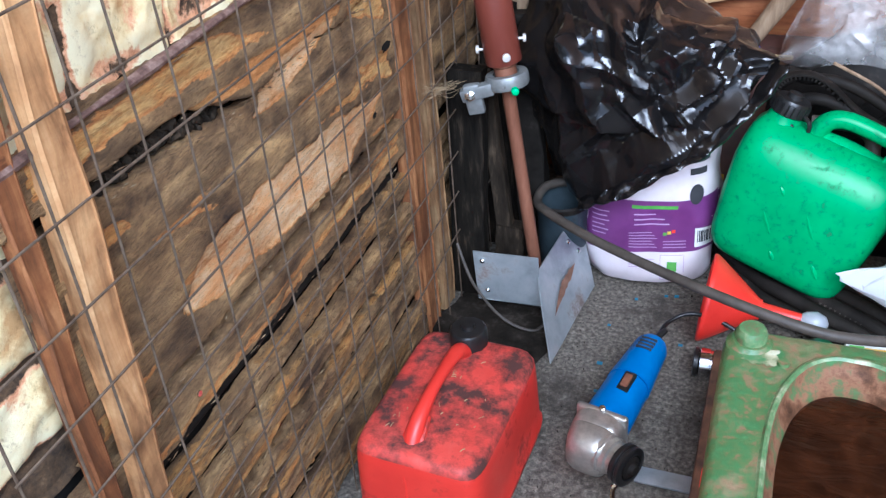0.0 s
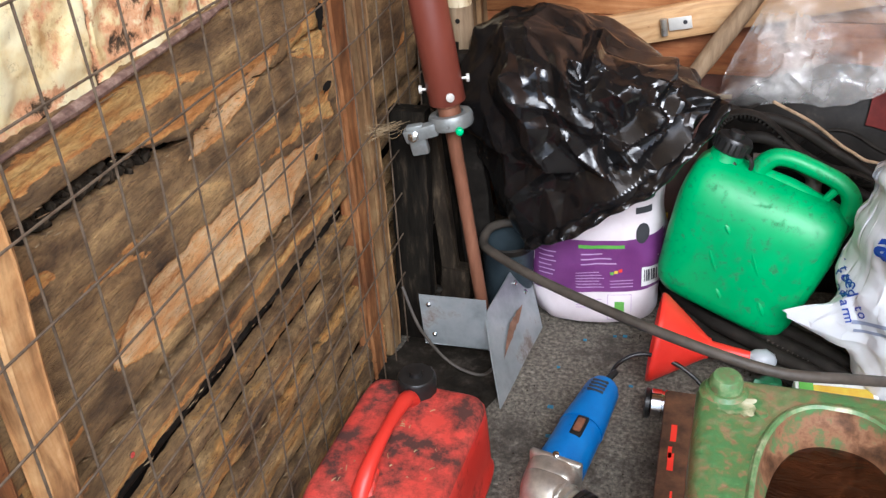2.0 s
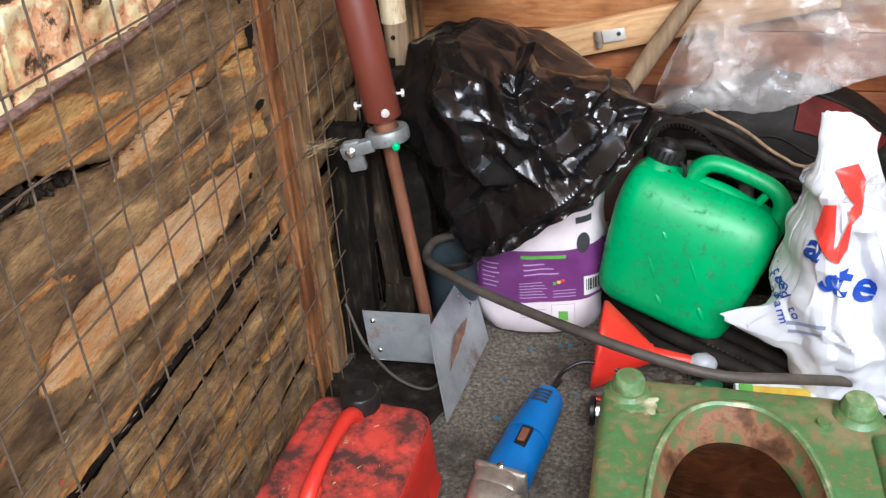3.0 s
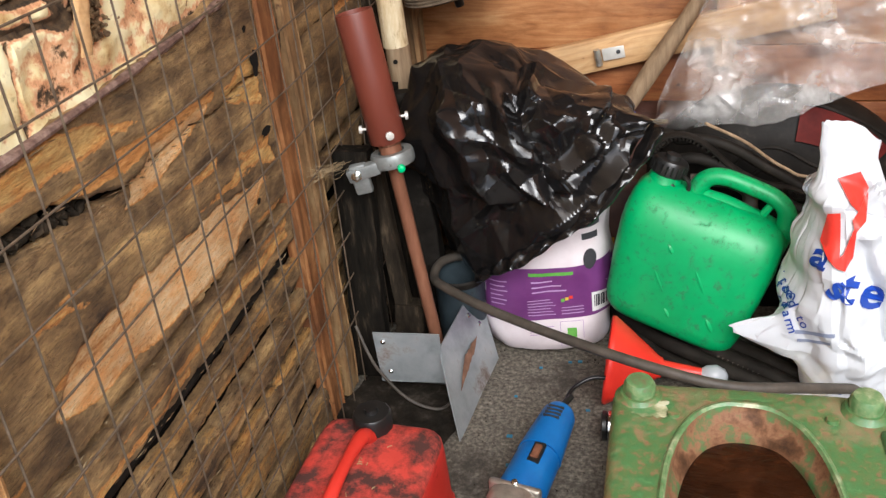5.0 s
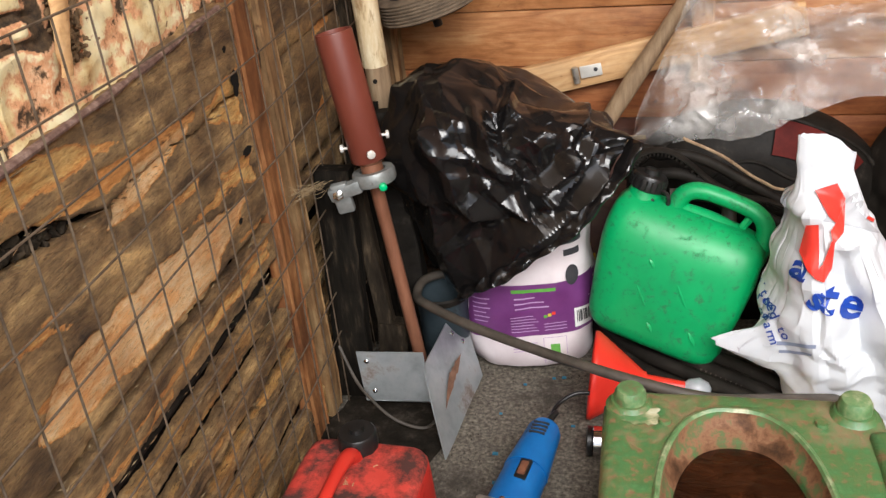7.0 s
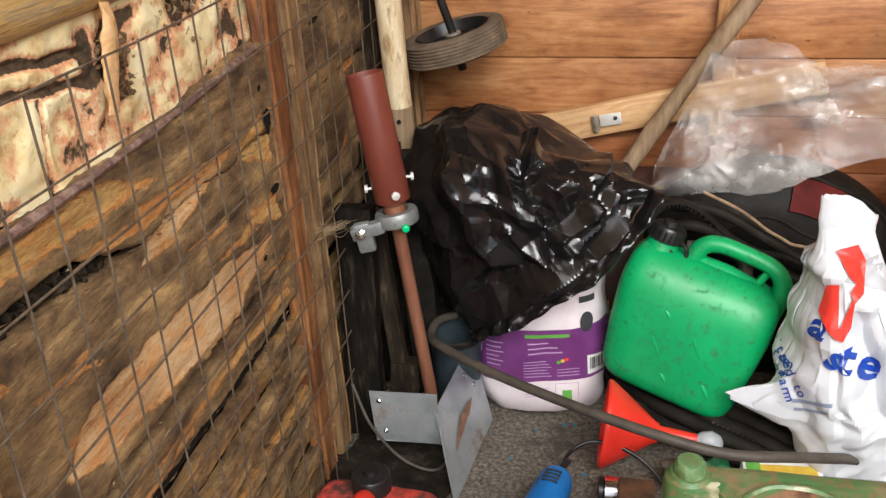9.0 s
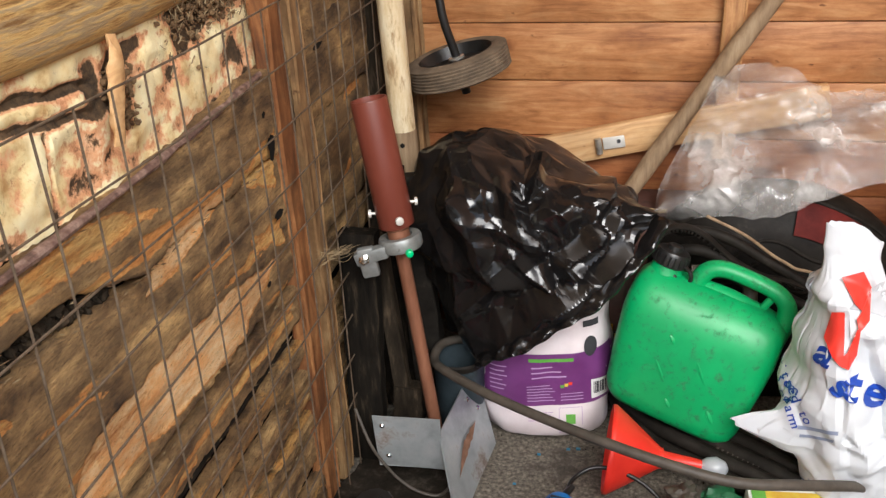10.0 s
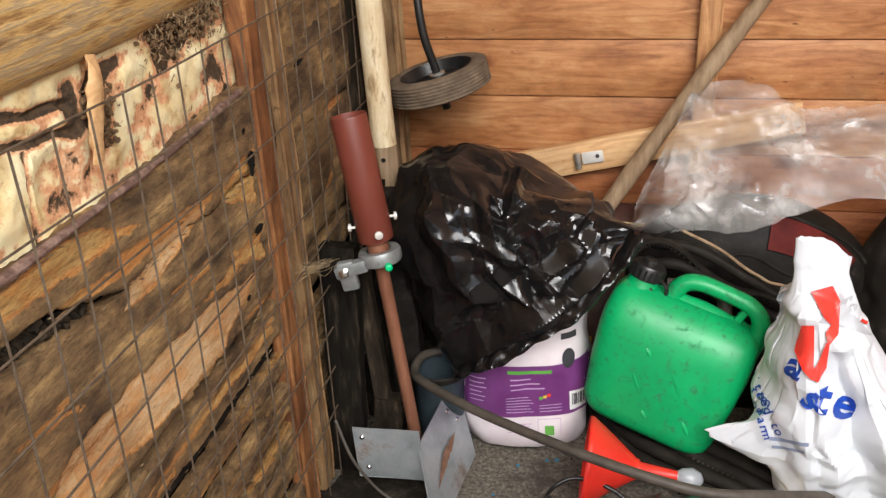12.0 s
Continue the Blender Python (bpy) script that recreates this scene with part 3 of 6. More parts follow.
def plank(z0, z1, seed, low=None, high=None, out=0.0, y0=-0.5, y1=1.60, nz=0):
    """One weathered plank of the side wall, flaked in layers, with ragged edges."""
    bm = bmesh.new()
    lay = [bm.verts.layers.float.new(label) for label in ("flake", "pale", "rust")]
    ys = [y0 + (0.30 - y0) * i / 40 for i in range(40)] if y0 < 0.30 else []
    start = 0.30 if ys else y0
    ys += [start + (1.15 - start) * i / 240 for i in range(240)] + [1.15 + (y1 - 1.15) * i / 90 for i in range(91)]
    nz = nz or max(6, round((z1 - z0) / 0.0034))
    rag = 0.0035
    old = z1 < 0.33
    front = []
    for y in ys:
        lo = (low(y) if low else z0) + 0.006 * noise.noise((y * 14, seed, 1.0)) + rag * noise.noise((y * 60, seed, 2.0)) + rag * 0.5 * noise.noise((y * 170, seed, 2.0))
        hi = (high(y) if high else z1) + 0.006 * noise.noise((y * 13, seed, 5.0)) + rag * noise.noise((y * 55, seed, 7.0)) + rag * 0.5 * noise.noise((y * 160, seed, 9.0))
        col = []
        for j in range(nz + 1):
            v = j / nz
            z = lo + (hi - lo) * v
            wy = y + 0.010 * noise.noise((y * 16, z * 40, 3.3)) + 0.006 * noise.noise((y * 50, z * 110, 1.3))
            wz = z + 0.006 * noise.noise((y * 22, z * 30, 8.3)) + 0.003 * noise.noise((y * 70, z * 90, 5.3))
            pale, gold, rust = worn(PALE, wy, wz), worn(GOLD, wy, wz, 0.012), worn(RUST, wy, wz)
            base = noise.fractal(Vector((seed * 3.1, y * 6.0, z * 34.0)), 0.9, 2.1, 5)
            f = max(pale * 1.0, gold * 0.85, rust * 0.85) + 0.50 * base - 0.03
            if old:
                # more flaking, so lighter wood, away from the corner
                f += 0.10 + 0.14 * max(0.0, min(1.0, (0.88 - y) / 0.25)) + 0.42 * noise.noise((y * 6, z * 130, seed)) + 0.22 * noise.noise((y * 16, z * 80, seed + 3))
            depth = 0.005 * max(pale, gold * 0.6, rust * 0.7) + 0.002 * max(0.0, base)
            if old:
                depth += 0.006 * abs(noise.noise((y * 7, z * 150, seed))) + 0.004 * abs(noise.noise((y * 14, z * 260, seed)))
            edge = 0.004 * (abs(v - 0.5) * 2) ** 14
            x = XW + 0.006 + out - depth - edge + 0.0018 * fractal((seed, y * 9, z * 70), 1.0, 4)
            vert = bm.verts.new((x, y, z))
            vert[lay[0]], vert[lay[1]], vert[lay[2]] = f, pale, max(0.0, rust - pale)
            col.append(vert)
        front.append(col)
    ny = len(ys) - 1
    for i in range(ny):
        for j in range(nz):
            bm.faces.new((front[i][j], front[i + 1][j], front[i + 1][j + 1], front[i][j + 1]))
    for j in (0, nz):
        back = [bm.verts.new((XW - (0.011 if old else 0.014), c[j].co.y, c[j].co.z)) for c in front]
        for i in range(ny):
            a = (front[i][j], back[i], back[i + 1], front[i + 1][j])
            bm.faces.new(a if j == 0 else tuple(reversed(a)))
    return bm


wall_west = empty("wall_west", "side wall of rotten flaking brown planks", "wall", kind="structure")
gap_high = lambda y: 0.604 + 0.034 * min(1.0, max(0.0, (0.672 - y) / 0.11)) + 0.03 * max(0.0, 0.56 - y) if y < 0.672 else 0.602
gap_low = lambda y: 0.598 + 0.014 * min(1.0, max(0.0, (0.66 - y) / 0.13)) + 0.07 * max(0.0, 0.53 - y)
rows_w = [
    (0.0, 0.070, None, None, 0.006), (0.092, 0.140, None, None, -0.001), (0.163, 0.189, None, None, 0.003), (0.211, 0.259, None, None, 0.004), (0.279, 0.315, None, None, 0.001), (0.343, 0.400, None, None, 0.0),
    (0.414, 0.598, None, gap_low, 0.0), (0.606, 0.695, gap_high, lambda y: 0.690 + 0.025 * max(0.0, (y - 0.72) / 0.3), 0.004),
]
# lower rows take the darker copy, whose colour carries shade near the floor
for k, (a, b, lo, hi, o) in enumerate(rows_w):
    part("plank", plank(a, b, 1.7 * k + 2, lo, hi, o, y0=-0.5 if b < 0.41 else 0.335), M_rot if a > 0.33 else M_rot_shaded, wall_west)
part("plank", plank(0.712, 0.850, 33.0, None, None, 0.0, y0=1.025), M_rot, wall_west)
for k in range(5):
    part("plank", plank(1.06 + 0.17 * k, 1.222 + 0.17 * k, 1.3 * k + 21, None, None, 0.0, nz=8), M_rot, wall_west)
# near-black sheet paints the shade seen through the plank gaps
part("backing", box(XW - 0.10, XW - 0.03, -0.5, 1.7, 0, 1.95), M_void_shade, wall_west, "black sheet painting the shade behind the plank gaps")
# dark drain tube that shows in the lower gap
part("tube", tube([(XW - 0.014, 0.2, 0.331), (XW - 0.011, 0.7, 0.331), (XW - 0.010, 1.0, 0.329)], 0.0075, 10, 4), M_dustblack, wall_west, "black tube in the gap between planks")


# crumbled dirt lodged in the upper gap, splinters along the broken edges
crumbs = bmesh.new()
rr = random.Random(15)
for k in range(170):
    y = rr.uniform(0.40, 0.625)
    s = rr.uniform(0.002, 0.0065)
    m = pose(XW - 0.010 + rr.uniform(-0.004, 0.006), y, 0.5 * (gap_low(y) + gap_high(y)) + rr.gauss(-0.002, 0.004), rr.uniform(0, 180), rr.uniform(0, 180), 0) @ Matrix.Diagonal((1, 1.6, 0.7, 1))
    bmesh.ops.create_icosphere(crumbs, subdivisions=1, radius=s, matrix=m)
for v in crumbs.verts:
    v.co += Vector((0.001, 0.0015, 0.001)) * noise.noise(v.co * 300)
part("crumbs", crumbs, M_greytimber, wall_west, "grey crumbled dirt lodged in the gap", smooth=False)
for mat_s, seed_s, count_s in ((M_bark, 61, 420), (M_straw_dull, 62, 260)):
    slivers = bmesh.new()
    rr = random.Random(seed_s)
    for k in range(count_s):
        a, b, lo, hi, o = rr.choice(rows_w[1:])
        y = rr.uniform(0.40, 1.0)
        edge = (lo(y) if lo else a) if rr.random() < 0.35 else (hi(y) if hi else b)
        z = edge + rr.gauss(-0.001, 0.0035)
        l = rr.uniform(0.003, 0.015) * (1.0 if rr.random() < 0.8 else 1.7)
        slope = rr.gauss(0, 0.22)
        p = Vector((XW + 0.006 + o + rr.uniform(-0.006, 0.0025), y, z))
        d = Vector((rr.uniform(-0.1, 0.25), math.cos(slope), math.sin(slope))) * l
        w = rr.uniform(0.0004, 0.0012)
        vs = [slivers.verts.new(p + q) for q in (d * -0.5, Vector((0, 0, w)), d * 0.5, Vector((0, 0, -w)), Vector((w, 0, 0)))]
        for i, j in ((0, 1), (1, 2), (2, 3), (3, 0)):
            slivers.faces.new((vs[j], vs[i], vs[4]))
    part("splinters", slivers, mat_s, wall_west, "fine broken splinters along the plank edges", smooth=False)


def limewash(y0, y1, z0, z1, ny=300, nz=44):
    """Crumbling limewashed masonry, flaked in layers."""
    bm = bmesh.new()
    lay = bm.verts.layers.float.new("flake")
    g = []
    for i in range(ny + 1):
        c = []
        for j in range(nz + 1):
            y, z = y0 + (y1 - y0) * i / ny, z0 + (z1 - z0) * j / nz
            f = 0.37 + 0.28 * noise.fractal(Vector((y * 15, z * 19, 3.3)), 0.70, 2.1, 7) - 0.05 * max(0.0, min(1.0, (y - 0.5) / 0.1))
            wob = 0.005 * noise.noise((y * 25, 1, z * 9))
            left = max(0.0, min(1.0, (0.700 - y) / 0.02))
            f -= 0.60 * left * math.exp(-((z - 0.800 + 0.12 * (y - 0.584) + wob) / 0.0042) ** 2)
            f -= 0.55 * left * math.exp(-((z - 0.780 + 0.17 * (y - 0.577) + wob) / 0.0045) ** 2)
            for jy, jw in ((0.605, 0.0025), (0.475, 0.0050), (0.385, 0.004), (0.24, 0.006)):
                f -= 0.45 * math.exp(-((y - jy - 0.1 * (z - 0.74) + wob) / jw) ** 2) * (1 if z < 0.768 else 0)
            for py, pz, ry, rz, gain in ((0.722, 0.765, 0.020, 0.034, 0.75), (0.686, 0.785, 0.014, 0.030, 0.55), (0.925, 0.822, 0.090, 0.034, 0.75), (0.885, 0.786, 0.040, 0.020, 0.45), (0.755, 0.802, 0.030, 0.007, 0.5),
                                         (0.835, 0.757, 0.026, 0.024, 0.22), (0.785, 0.778, 0.030, 0.008, 0.22), (0.640, 0.728, 0.060, 0.026, 0.17), (0.97, 0.745, 0.04, 0.015, 0.25), (0.90, 0.735, 0.03, 0.012, 0.2)):
                f -= gain * math.exp(-((y - py) / ry) ** 4 - ((z - pz + wob) / rz) ** 4) * (0.75 + 0.5 * noise.noise((y * 40, z * 40, 2.2)))
            f -= 0.18 * math.exp(-((z - 0.700) / 0.010) ** 2)
            for jz in (0.452, 0.532, 0.612):
                f -= 0.55 * math.exp(-((z - jz + wob) / 0.007) ** 2)
            f -= 0.5 * max(0.0, min(1.0, (0.48 - z) / 0.05))
            x = XW - 0.014 + 0.012 * max(-0.8, min(0.45, f - 0.2)) + 0.0035 * fractal((y * 30, z * 30, 6), 1.0, 4)
            v = bm.verts.new((x, y, z))
            v[lay] = f
            c.append(v)
        g.append(c)
    for i in range(ny):
        for j in range(nz):
            bm.faces.new((g[i][j], g[i + 1][j], g[i + 1][j + 1], g[i][j + 1]))
    return bm


wall_infill = empty("wall_infill", "limewashed crumbling brick between the planks", "wall", kind="structure")
part("limewash", limewash(-0.3, 1.040, 0.688, 0.850), M_plaster, wall_infill, "flaking cream limewash over pink brick")
part("limewash", limewash(-0.3, 0.36, 0.405, 0.692, 120, 70), M_plaster, wall_infill, "flaking cream limewash over pink brick")
part("mortar", box(XW - 0.05, XW - 0.034, -0.5, 1.6, 0.69, 0.84), M_greytimber, wall_infill, "dark crumbled mortar")
# splintered pale slat and rubble in the brick band
slat = tube([(XW + 0.004, 0.682, 0.732), (XW + 0.007, 0.687, 0.765), (XW + 0.006, 0.699, 0.800), (XW + 0.003, 0.708, 0.828)], 0.011, 14, 16, 0.35, radii=lambda u: 0.0055 + 0.0075 * math.sin(math.pi * min(1.0, 0.12 + u * 0.9)))
for v in slat.verts:
    v.co += Vector((0.002, 0.0045, 0.001)) * noise.noise((v.co.x * 60, v.co.y * 130, v.co.z * 45))
part("splinter", slat, M_pine_pale, wall_infill, "pale splintered wood")
clods = bmesh.new()
rr = random.Random(5)
for k in range(1500):
    if rr.random() < 0.8:
        y, z = rr.gauss(0.925, 0.05), 0.852 - abs(rr.gauss(0, 0.028))
        if not 0.81 < y < 1.015:
            continue
    else:
        y, z = rr.gauss(0.722, 0.010), rr.uniform(0.735, 0.795)
    m = pose(XW - 0.014 + rr.uniform(-0.004, 0.010), y, z, rr.uniform(0, 180), rr.uniform(0, 180), 0) @ Matrix.Diagonal((1, rr.uniform(0.6, 1.7), rr.uniform(0.5, 1.0), 1))
    bmesh.ops.create_icosphere(clods, subdivisions=1, radius=rr.uniform(0.0010, 0.0036), matrix=m)
for v in clods.verts:
    v.co += Vector((0.0012, 0.0016, 0.0012)) * noise.noise(v.co * 420)
part("rubble", clods, M_bark, wall_infill, "crumbled bark and dirt", smooth=False)
for mat_s, seed_s in ((M_bark, 71), (M_straw_dull, 72)):
    bits = bmesh.new()
    rr = random.Random(seed_s)
    for k in range(150):
        y, z = rr.uniform(0.80, 1.01), 0.850 - abs(rr.gauss(0, 0.034))
        a, l = rr.uniform(0, 3.14), rr.uniform(0.003, 0.012)
        p = Vector((XW + rr.uniform(-0.010, 0.002), y, z))
        d = Vector((rr.uniform(-0.3, 0.5), math.cos(a), math.sin(a))) * l
        tube([p - d * 0.5, p + d * 0.5], rr.uniform(0.0003, 0.0008), 4, 1, bm=bits)
    part("debris", bits, mat_s, wall_infill, "dry stalks in the crumbled dirt", smooth=False)

# purplish rusted rail below the brick band
part("rail", tube([(XW + 0.010, -0.45, 0.689), (XW + 0.010, 0.1, 0.690), (XW + 0.011, 0.6, 0.696), (XW + 0.009, 0.8, 0.701), (XW + 0.006, 1.0, 0.712)], 0.005, 8, 6, bm=None, radii=lambda u: 0.0042 + 0.0012 * math.sin(u * 70) + 0.0010 * math.sin(u * 193)), M_rail, wall_infill, "rough rust-purple bar")

# rounded yellow log above the bricks
bmm = bmesh.new()
rings = []
for i in range(121):
    y = -0.5 + 2.1 * i / 120
    ring = []
    for k in range(20):
        a = 2 * math.pi * k / 20
        r = 1 + 0.05 * noise.noise((y * 3, math.cos(a), math.sin(a)))
        cz = 0.930 + 0.030 * max(0.0, y - 0.62)
        ring.append((XW - 0.012 + 0.030 * r * math.cos(a), y, cz + 0.112 * r * math.sin(a) * (abs(math.sin(a)) ** -0.25 if abs(math.sin(a)) > 0.05 else 1)))
    rings.append(ring)
log_beam = tagged(part("log_beam", loft(rings, bm=bmm), M_log), "yellow-brown rounded log beam along the wall", "beam", kind="structure")


def upright(name, x0, x1, y0, y1, z0, z1, mat, lean=0.0, seed=0, wear=0.004):
    bm = bmesh.new()
    rings = []
    n = 60
    for i in range(n + 1):
        z = z0 + (z1 - z0) * i / n
        ring = []
        for cx, cy in ((x0, y0), (x1, y0), (x1, y1), (x0, y1)):
            for dx, dy in ((0.12, 0.02), (0.02, 0.12)) if (cx == x0) == (cy == y0) else ((0.02, 0.12), (0.12, 0.02)):
                sx, sy = (1 if cx == x0 else -1), (1 if cy == y0 else -1)
                px, py = cx + sx * dx * (x1 - x0), cy + sy * dy * (y1 - y0)
                ring.append((px + wear * noise.noise((px * 30, z * 8, seed)), py + lean * (z - z0) + wear * 1.5 * noise.noise((py * 30, z * 7, seed + 4)), z))
        rings.append(ring)
    return part(name, loft(rings, bm=bm), mat)


tagged(upright("stud", XW - 0.01, -0.432, 1.016, 1.070, 0, 1.9, M_stud, 0.0, 3), "reddish brown rough timber stud against the planks", "stud", kind="structure")
tagged(upright("batten", XW - 0.005, -0.428, 1.084, 1.130, 0, 1.9, M_stud_grey, 0.0, 6), "thin grey-tan batten beside the stud", "batten", kind="structure")
tagged(upright("post", XW + 0.005, -0.422, 0.327, 0.364, 0, 1.9, M_post, 0.08, 9), "tan timber post behind the wire mesh", "post", kind="structure")
tagged(upright("post", XW + 0.004, -0.432, 0.290, 0.316, 0, 1.9, M_stud, 0.08, 12), "reddish brown timber strip beside the tan post", "post", kind="structure")
tagged(upright("corner_post", XW, -0.378, 1.555, 1.612, 0, 1.9, M_stud_grey, 0.0, 15), "dark tan corner post of the shed", "post", kind="structure")
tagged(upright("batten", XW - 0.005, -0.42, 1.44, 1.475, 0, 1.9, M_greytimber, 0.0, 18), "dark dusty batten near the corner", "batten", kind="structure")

# back wall of orange shiplap
wall_north = empty("wall_north", "orange pine plank wall with dark knots", "wall", kind="structure")
for k in range(18):
    z0 = 0.004 + 0.1065 * k
    bmm = box(XW, 1.25, YB + 0.001 * (k % 2), YB + 0.022, z0 + 0.0008, z0 + 0.1052, 0.0018, 2)
    part("plank", bmm, M_pine if k > 3 else M_pine_dark, wall_north)
# black sheet behind the boards makes the joints read dark
part("backing", box(XW - 0.1, 1.3, YB + 0.026, YB + 0.06, 0, 1.95), M_void_shade, wall_north, "black backing seen in the joints")
tagged(upright("wall_batten", 0.150, 0.190, YB - 0.030, YB - 0.002, 0.40, 1.9, M_batten, 0.0, 22, 0.0012), "upright pine batten on the plank wall", "batten", kind="structure")

floor = tagged(part("floor", loft([[(-3 + 6 * u / 60, -4 + 8 * v / 80, (0.004 * fractal((u / 3, v / 3, 0.5), 1.0, 4) if 15 < u < 50 else 0) - 0.004) for u in range(61)] for v in range(81)], False, (False, False)), M_concrete), "dirty grey concrete floor with dark stains", "floor", kind="structure")
# unseen ground, ceiling and east wall, added to shape the incoming daylight
tagged(part("ground", box(-60, 60, -60, 60, -0.2, -0.05), M_soil), "unseen bare earth added outside the shed", "ground", kind="structure")
tagged(part("ceiling", box(XW - 0.1, 1.3, 0.30, 1.68, 1.93, 1.96), M_roof), "unseen plain board ceiling added to shape the light", "ceiling", kind="structure")
tagged(part("wall_east", box(1.25, 1.3, -0.35, 1.68, 0, 1.95), M_pine), "unseen plain plank wall added to shape the light", "wall", kind="structure")

# welded wire mesh in front of the planks
wire_mesh = empty("wire_mesh", "welded rusty wire mesh over the planks", "wire mesh", kind="structure")
XM = -0.4165
def wire(pts, r=0.00125):
    part("wire", tube(pts, r, 6, 3), M_wire, wire_mesh)
for k in range(-5, 20):
    y = 0.5275 + 0.0548 * k
    top = 0.797 if y < 1.02 else 1.25
    wire([(XM + 0.004 * noise.noise((y * 9, z * 3, 2)), y + 0.004 * noise.noise((y * 5, z * 4, 7)) + 0.022 * (z - 0.5) * (1 if y < 1.02 else 0.3), z) for z in [top * i / 6 for i in range(7)]])
for k in range(-6, 10):
    z = 0.797 - 0.0735 * k
    if z < 0.03:
        continue
    wire([(XM + 0.003 + 0.004 * noise.noise((y * 3, z * 9, 2)), y, z + 0.004 * noise.noise((y * 5, z * 4, 17))) for y in [(0.25 if k >= 0 else 1.02) + (1.57 - (0.25 if k >= 0 else 1.02)) * i / 8 for i in range(9)]])


# ---- brown pipe on a copper tube, held by a clamp ----
def post_base():
    e = empty("pipe_post", "brown plastic pipe sleeved on a copper tube with a grey clamp", "pipe")
    foot, mid, top = Vector((-0.283, 1.165, 0.002)), Vector((-0.322, 1.134, 0.452)), Vector((-0.3510, 1.147, 0.624))
    d = (top - mid).normalized()
    sleeve = part("sleeve", turned([(0, 0.0255), (0.002, 0.0268), (0.10, 0.0268), (0.186, 0.0268), (0.189, 0.0262), (0.189, 0.0236), (0.186, 0.0232), (0.02, 0.0232)], mid, top, 32, cap=(True, True)), M_pipe, e, "hollow reddish brown plastic sleeve")
    part("tube", tube([foot, foot.lerp(mid, 0.5), mid + d * 0.02], 0.0105, 14, 3), M_copper, e, "tarnished copper tube")
    part("collar", turned([(-0.020, 0.014), (-0.018, 0.0165), (-0.006, 0.0165), (-0.004, 0.019), (0.001, 0.019)], mid, top, 24), M_copper, e, "bright copper collar")
    for a, up in ((-75, 0.020), (28, 0.020), (108, 0.034)):
        side = Vector((math.sin(radians(a)), -math.cos(radians(a)), 0))
        p = mid + d * up + side * 0.024
        bm = turned([(0, 0.0022), (0.009, 0.0022), (0.009, 0.0062), (0.0130, 0.0062), (0.0138, 0.0042)], p, p + side, 10)
        part("screw", bm, M_zinc, e, "bright steel screw")
    c = mid - d * 0.026
    ring = bmesh.new()
    R = d.to_track_quat("Z", "Y").to_matrix()
    prof = [(0.020, -0.010), (0.0305, -0.010), (0.0325, -0.006), (0.0325, 0.006), (0.0305, 0.010), (0.020, 0.010)]
    rr_ = []
    for k in range(33):
        a = 2 * math.pi * k / 32
        rr_.append([c + R @ Vector((r * math.cos(a), r * math.sin(a), h)) for r, h in prof])
    loft(rr_, True, (False, False), ring)
    part("clamp", ring, M_clamp, e, "cast grey clamp ring")
    arm = box(-0.050, 0.0, -0.012, 0.006, -0.010, 0.010, 0.003)
    bmesh.ops.transform(arm, matrix=pose(c.x - 0.016, c.y - 0.016, c.z - 0.006, 0, -16, 10), verts=arm.verts)
    box_lug = box(-0.014, 0.012, -0.010, 0.004, -0.036, 0.012, 0.004)
    bmesh.ops.transform(box_lug, matrix=pose(c.x - 0.046, c.y - 0.022, c.z - 0.012, 0, -10, 10), verts=box_lug.verts)
    part("arm", arm, M_clamp, e)
    part("lug", box_lug, M_clamp, e)
    p = Vector((c.x - 0.048, c.y - 0.032, c.z - 0.016))
    part("bolt", turned([(0, 0.009), (0.003, 0.009), (0.003, 0.0062), (0.010, 0.006), (0.0105, 0.003)], p, p + Vector((0.1, -1, 0.2)), 6), M_chrome, e, "hexagonal steel bolt")
    p = c + Vector((0.020, -0.028, -0.004))
    part("plug", turned([(0, 0.006), (0.006, 0.0055), (0.008, 0.003)], p, p + Vector((0.4, -1, 0)), 12), M_leafdot, e, "bright green plastic plug")


M_leafdot = speckled("bright_green_plug", [(0.3, (0.0, 0.42, 0.14)), (0.7, (0.0, 0.55, 0.2))], 20, 0.4)
post_base()


# ---- galvanised bracket ----
def sheet(corners, thick, mat, name, parent, label="", n=10, wob=0.0015):
    a, b, c, d = [Vector(p) for p in corners]
    nrm = (b - a).cross(d - a).normalized()
    bm = bmesh.new()
    grids = []
    for s in (0.5, -0.5):
        g = []
        for i in range(n + 1):
            g.append([])
            for j in range(n + 1):
                u, v = i / n, j / n
                p = a.lerp(b, u).lerp(d.lerp(c, u), v)
                g[-1].append(bm.verts.new(p + nrm * (s * thick + wob * noise.noise(p * 12))))
        grids.append(g)
    for q, g in enumerate(grids):
        for i in range(n):
            for j in range(n):
                f = (g[i][j], g[i + 1][j], g[i + 1][j + 1], g[i][j + 1])
                bm.faces.new(f if q == 0 else tuple(reversed(f)))
    f, g = grids
    idx = [(i, 0) for i in range(n)] + [(n, j) for j in range(n)] + [(n - i, n) for i in range(n)] + [(0, n - j) for j in range(n)]
    for (i, j), (k, l) in zip(idx, idx[1:] + idx[:1]):
        bm.faces.new((f[k][l], f[i][j], g[i][j], g[k][l]))
    return part(name, bm, mat, parent, label), nrm


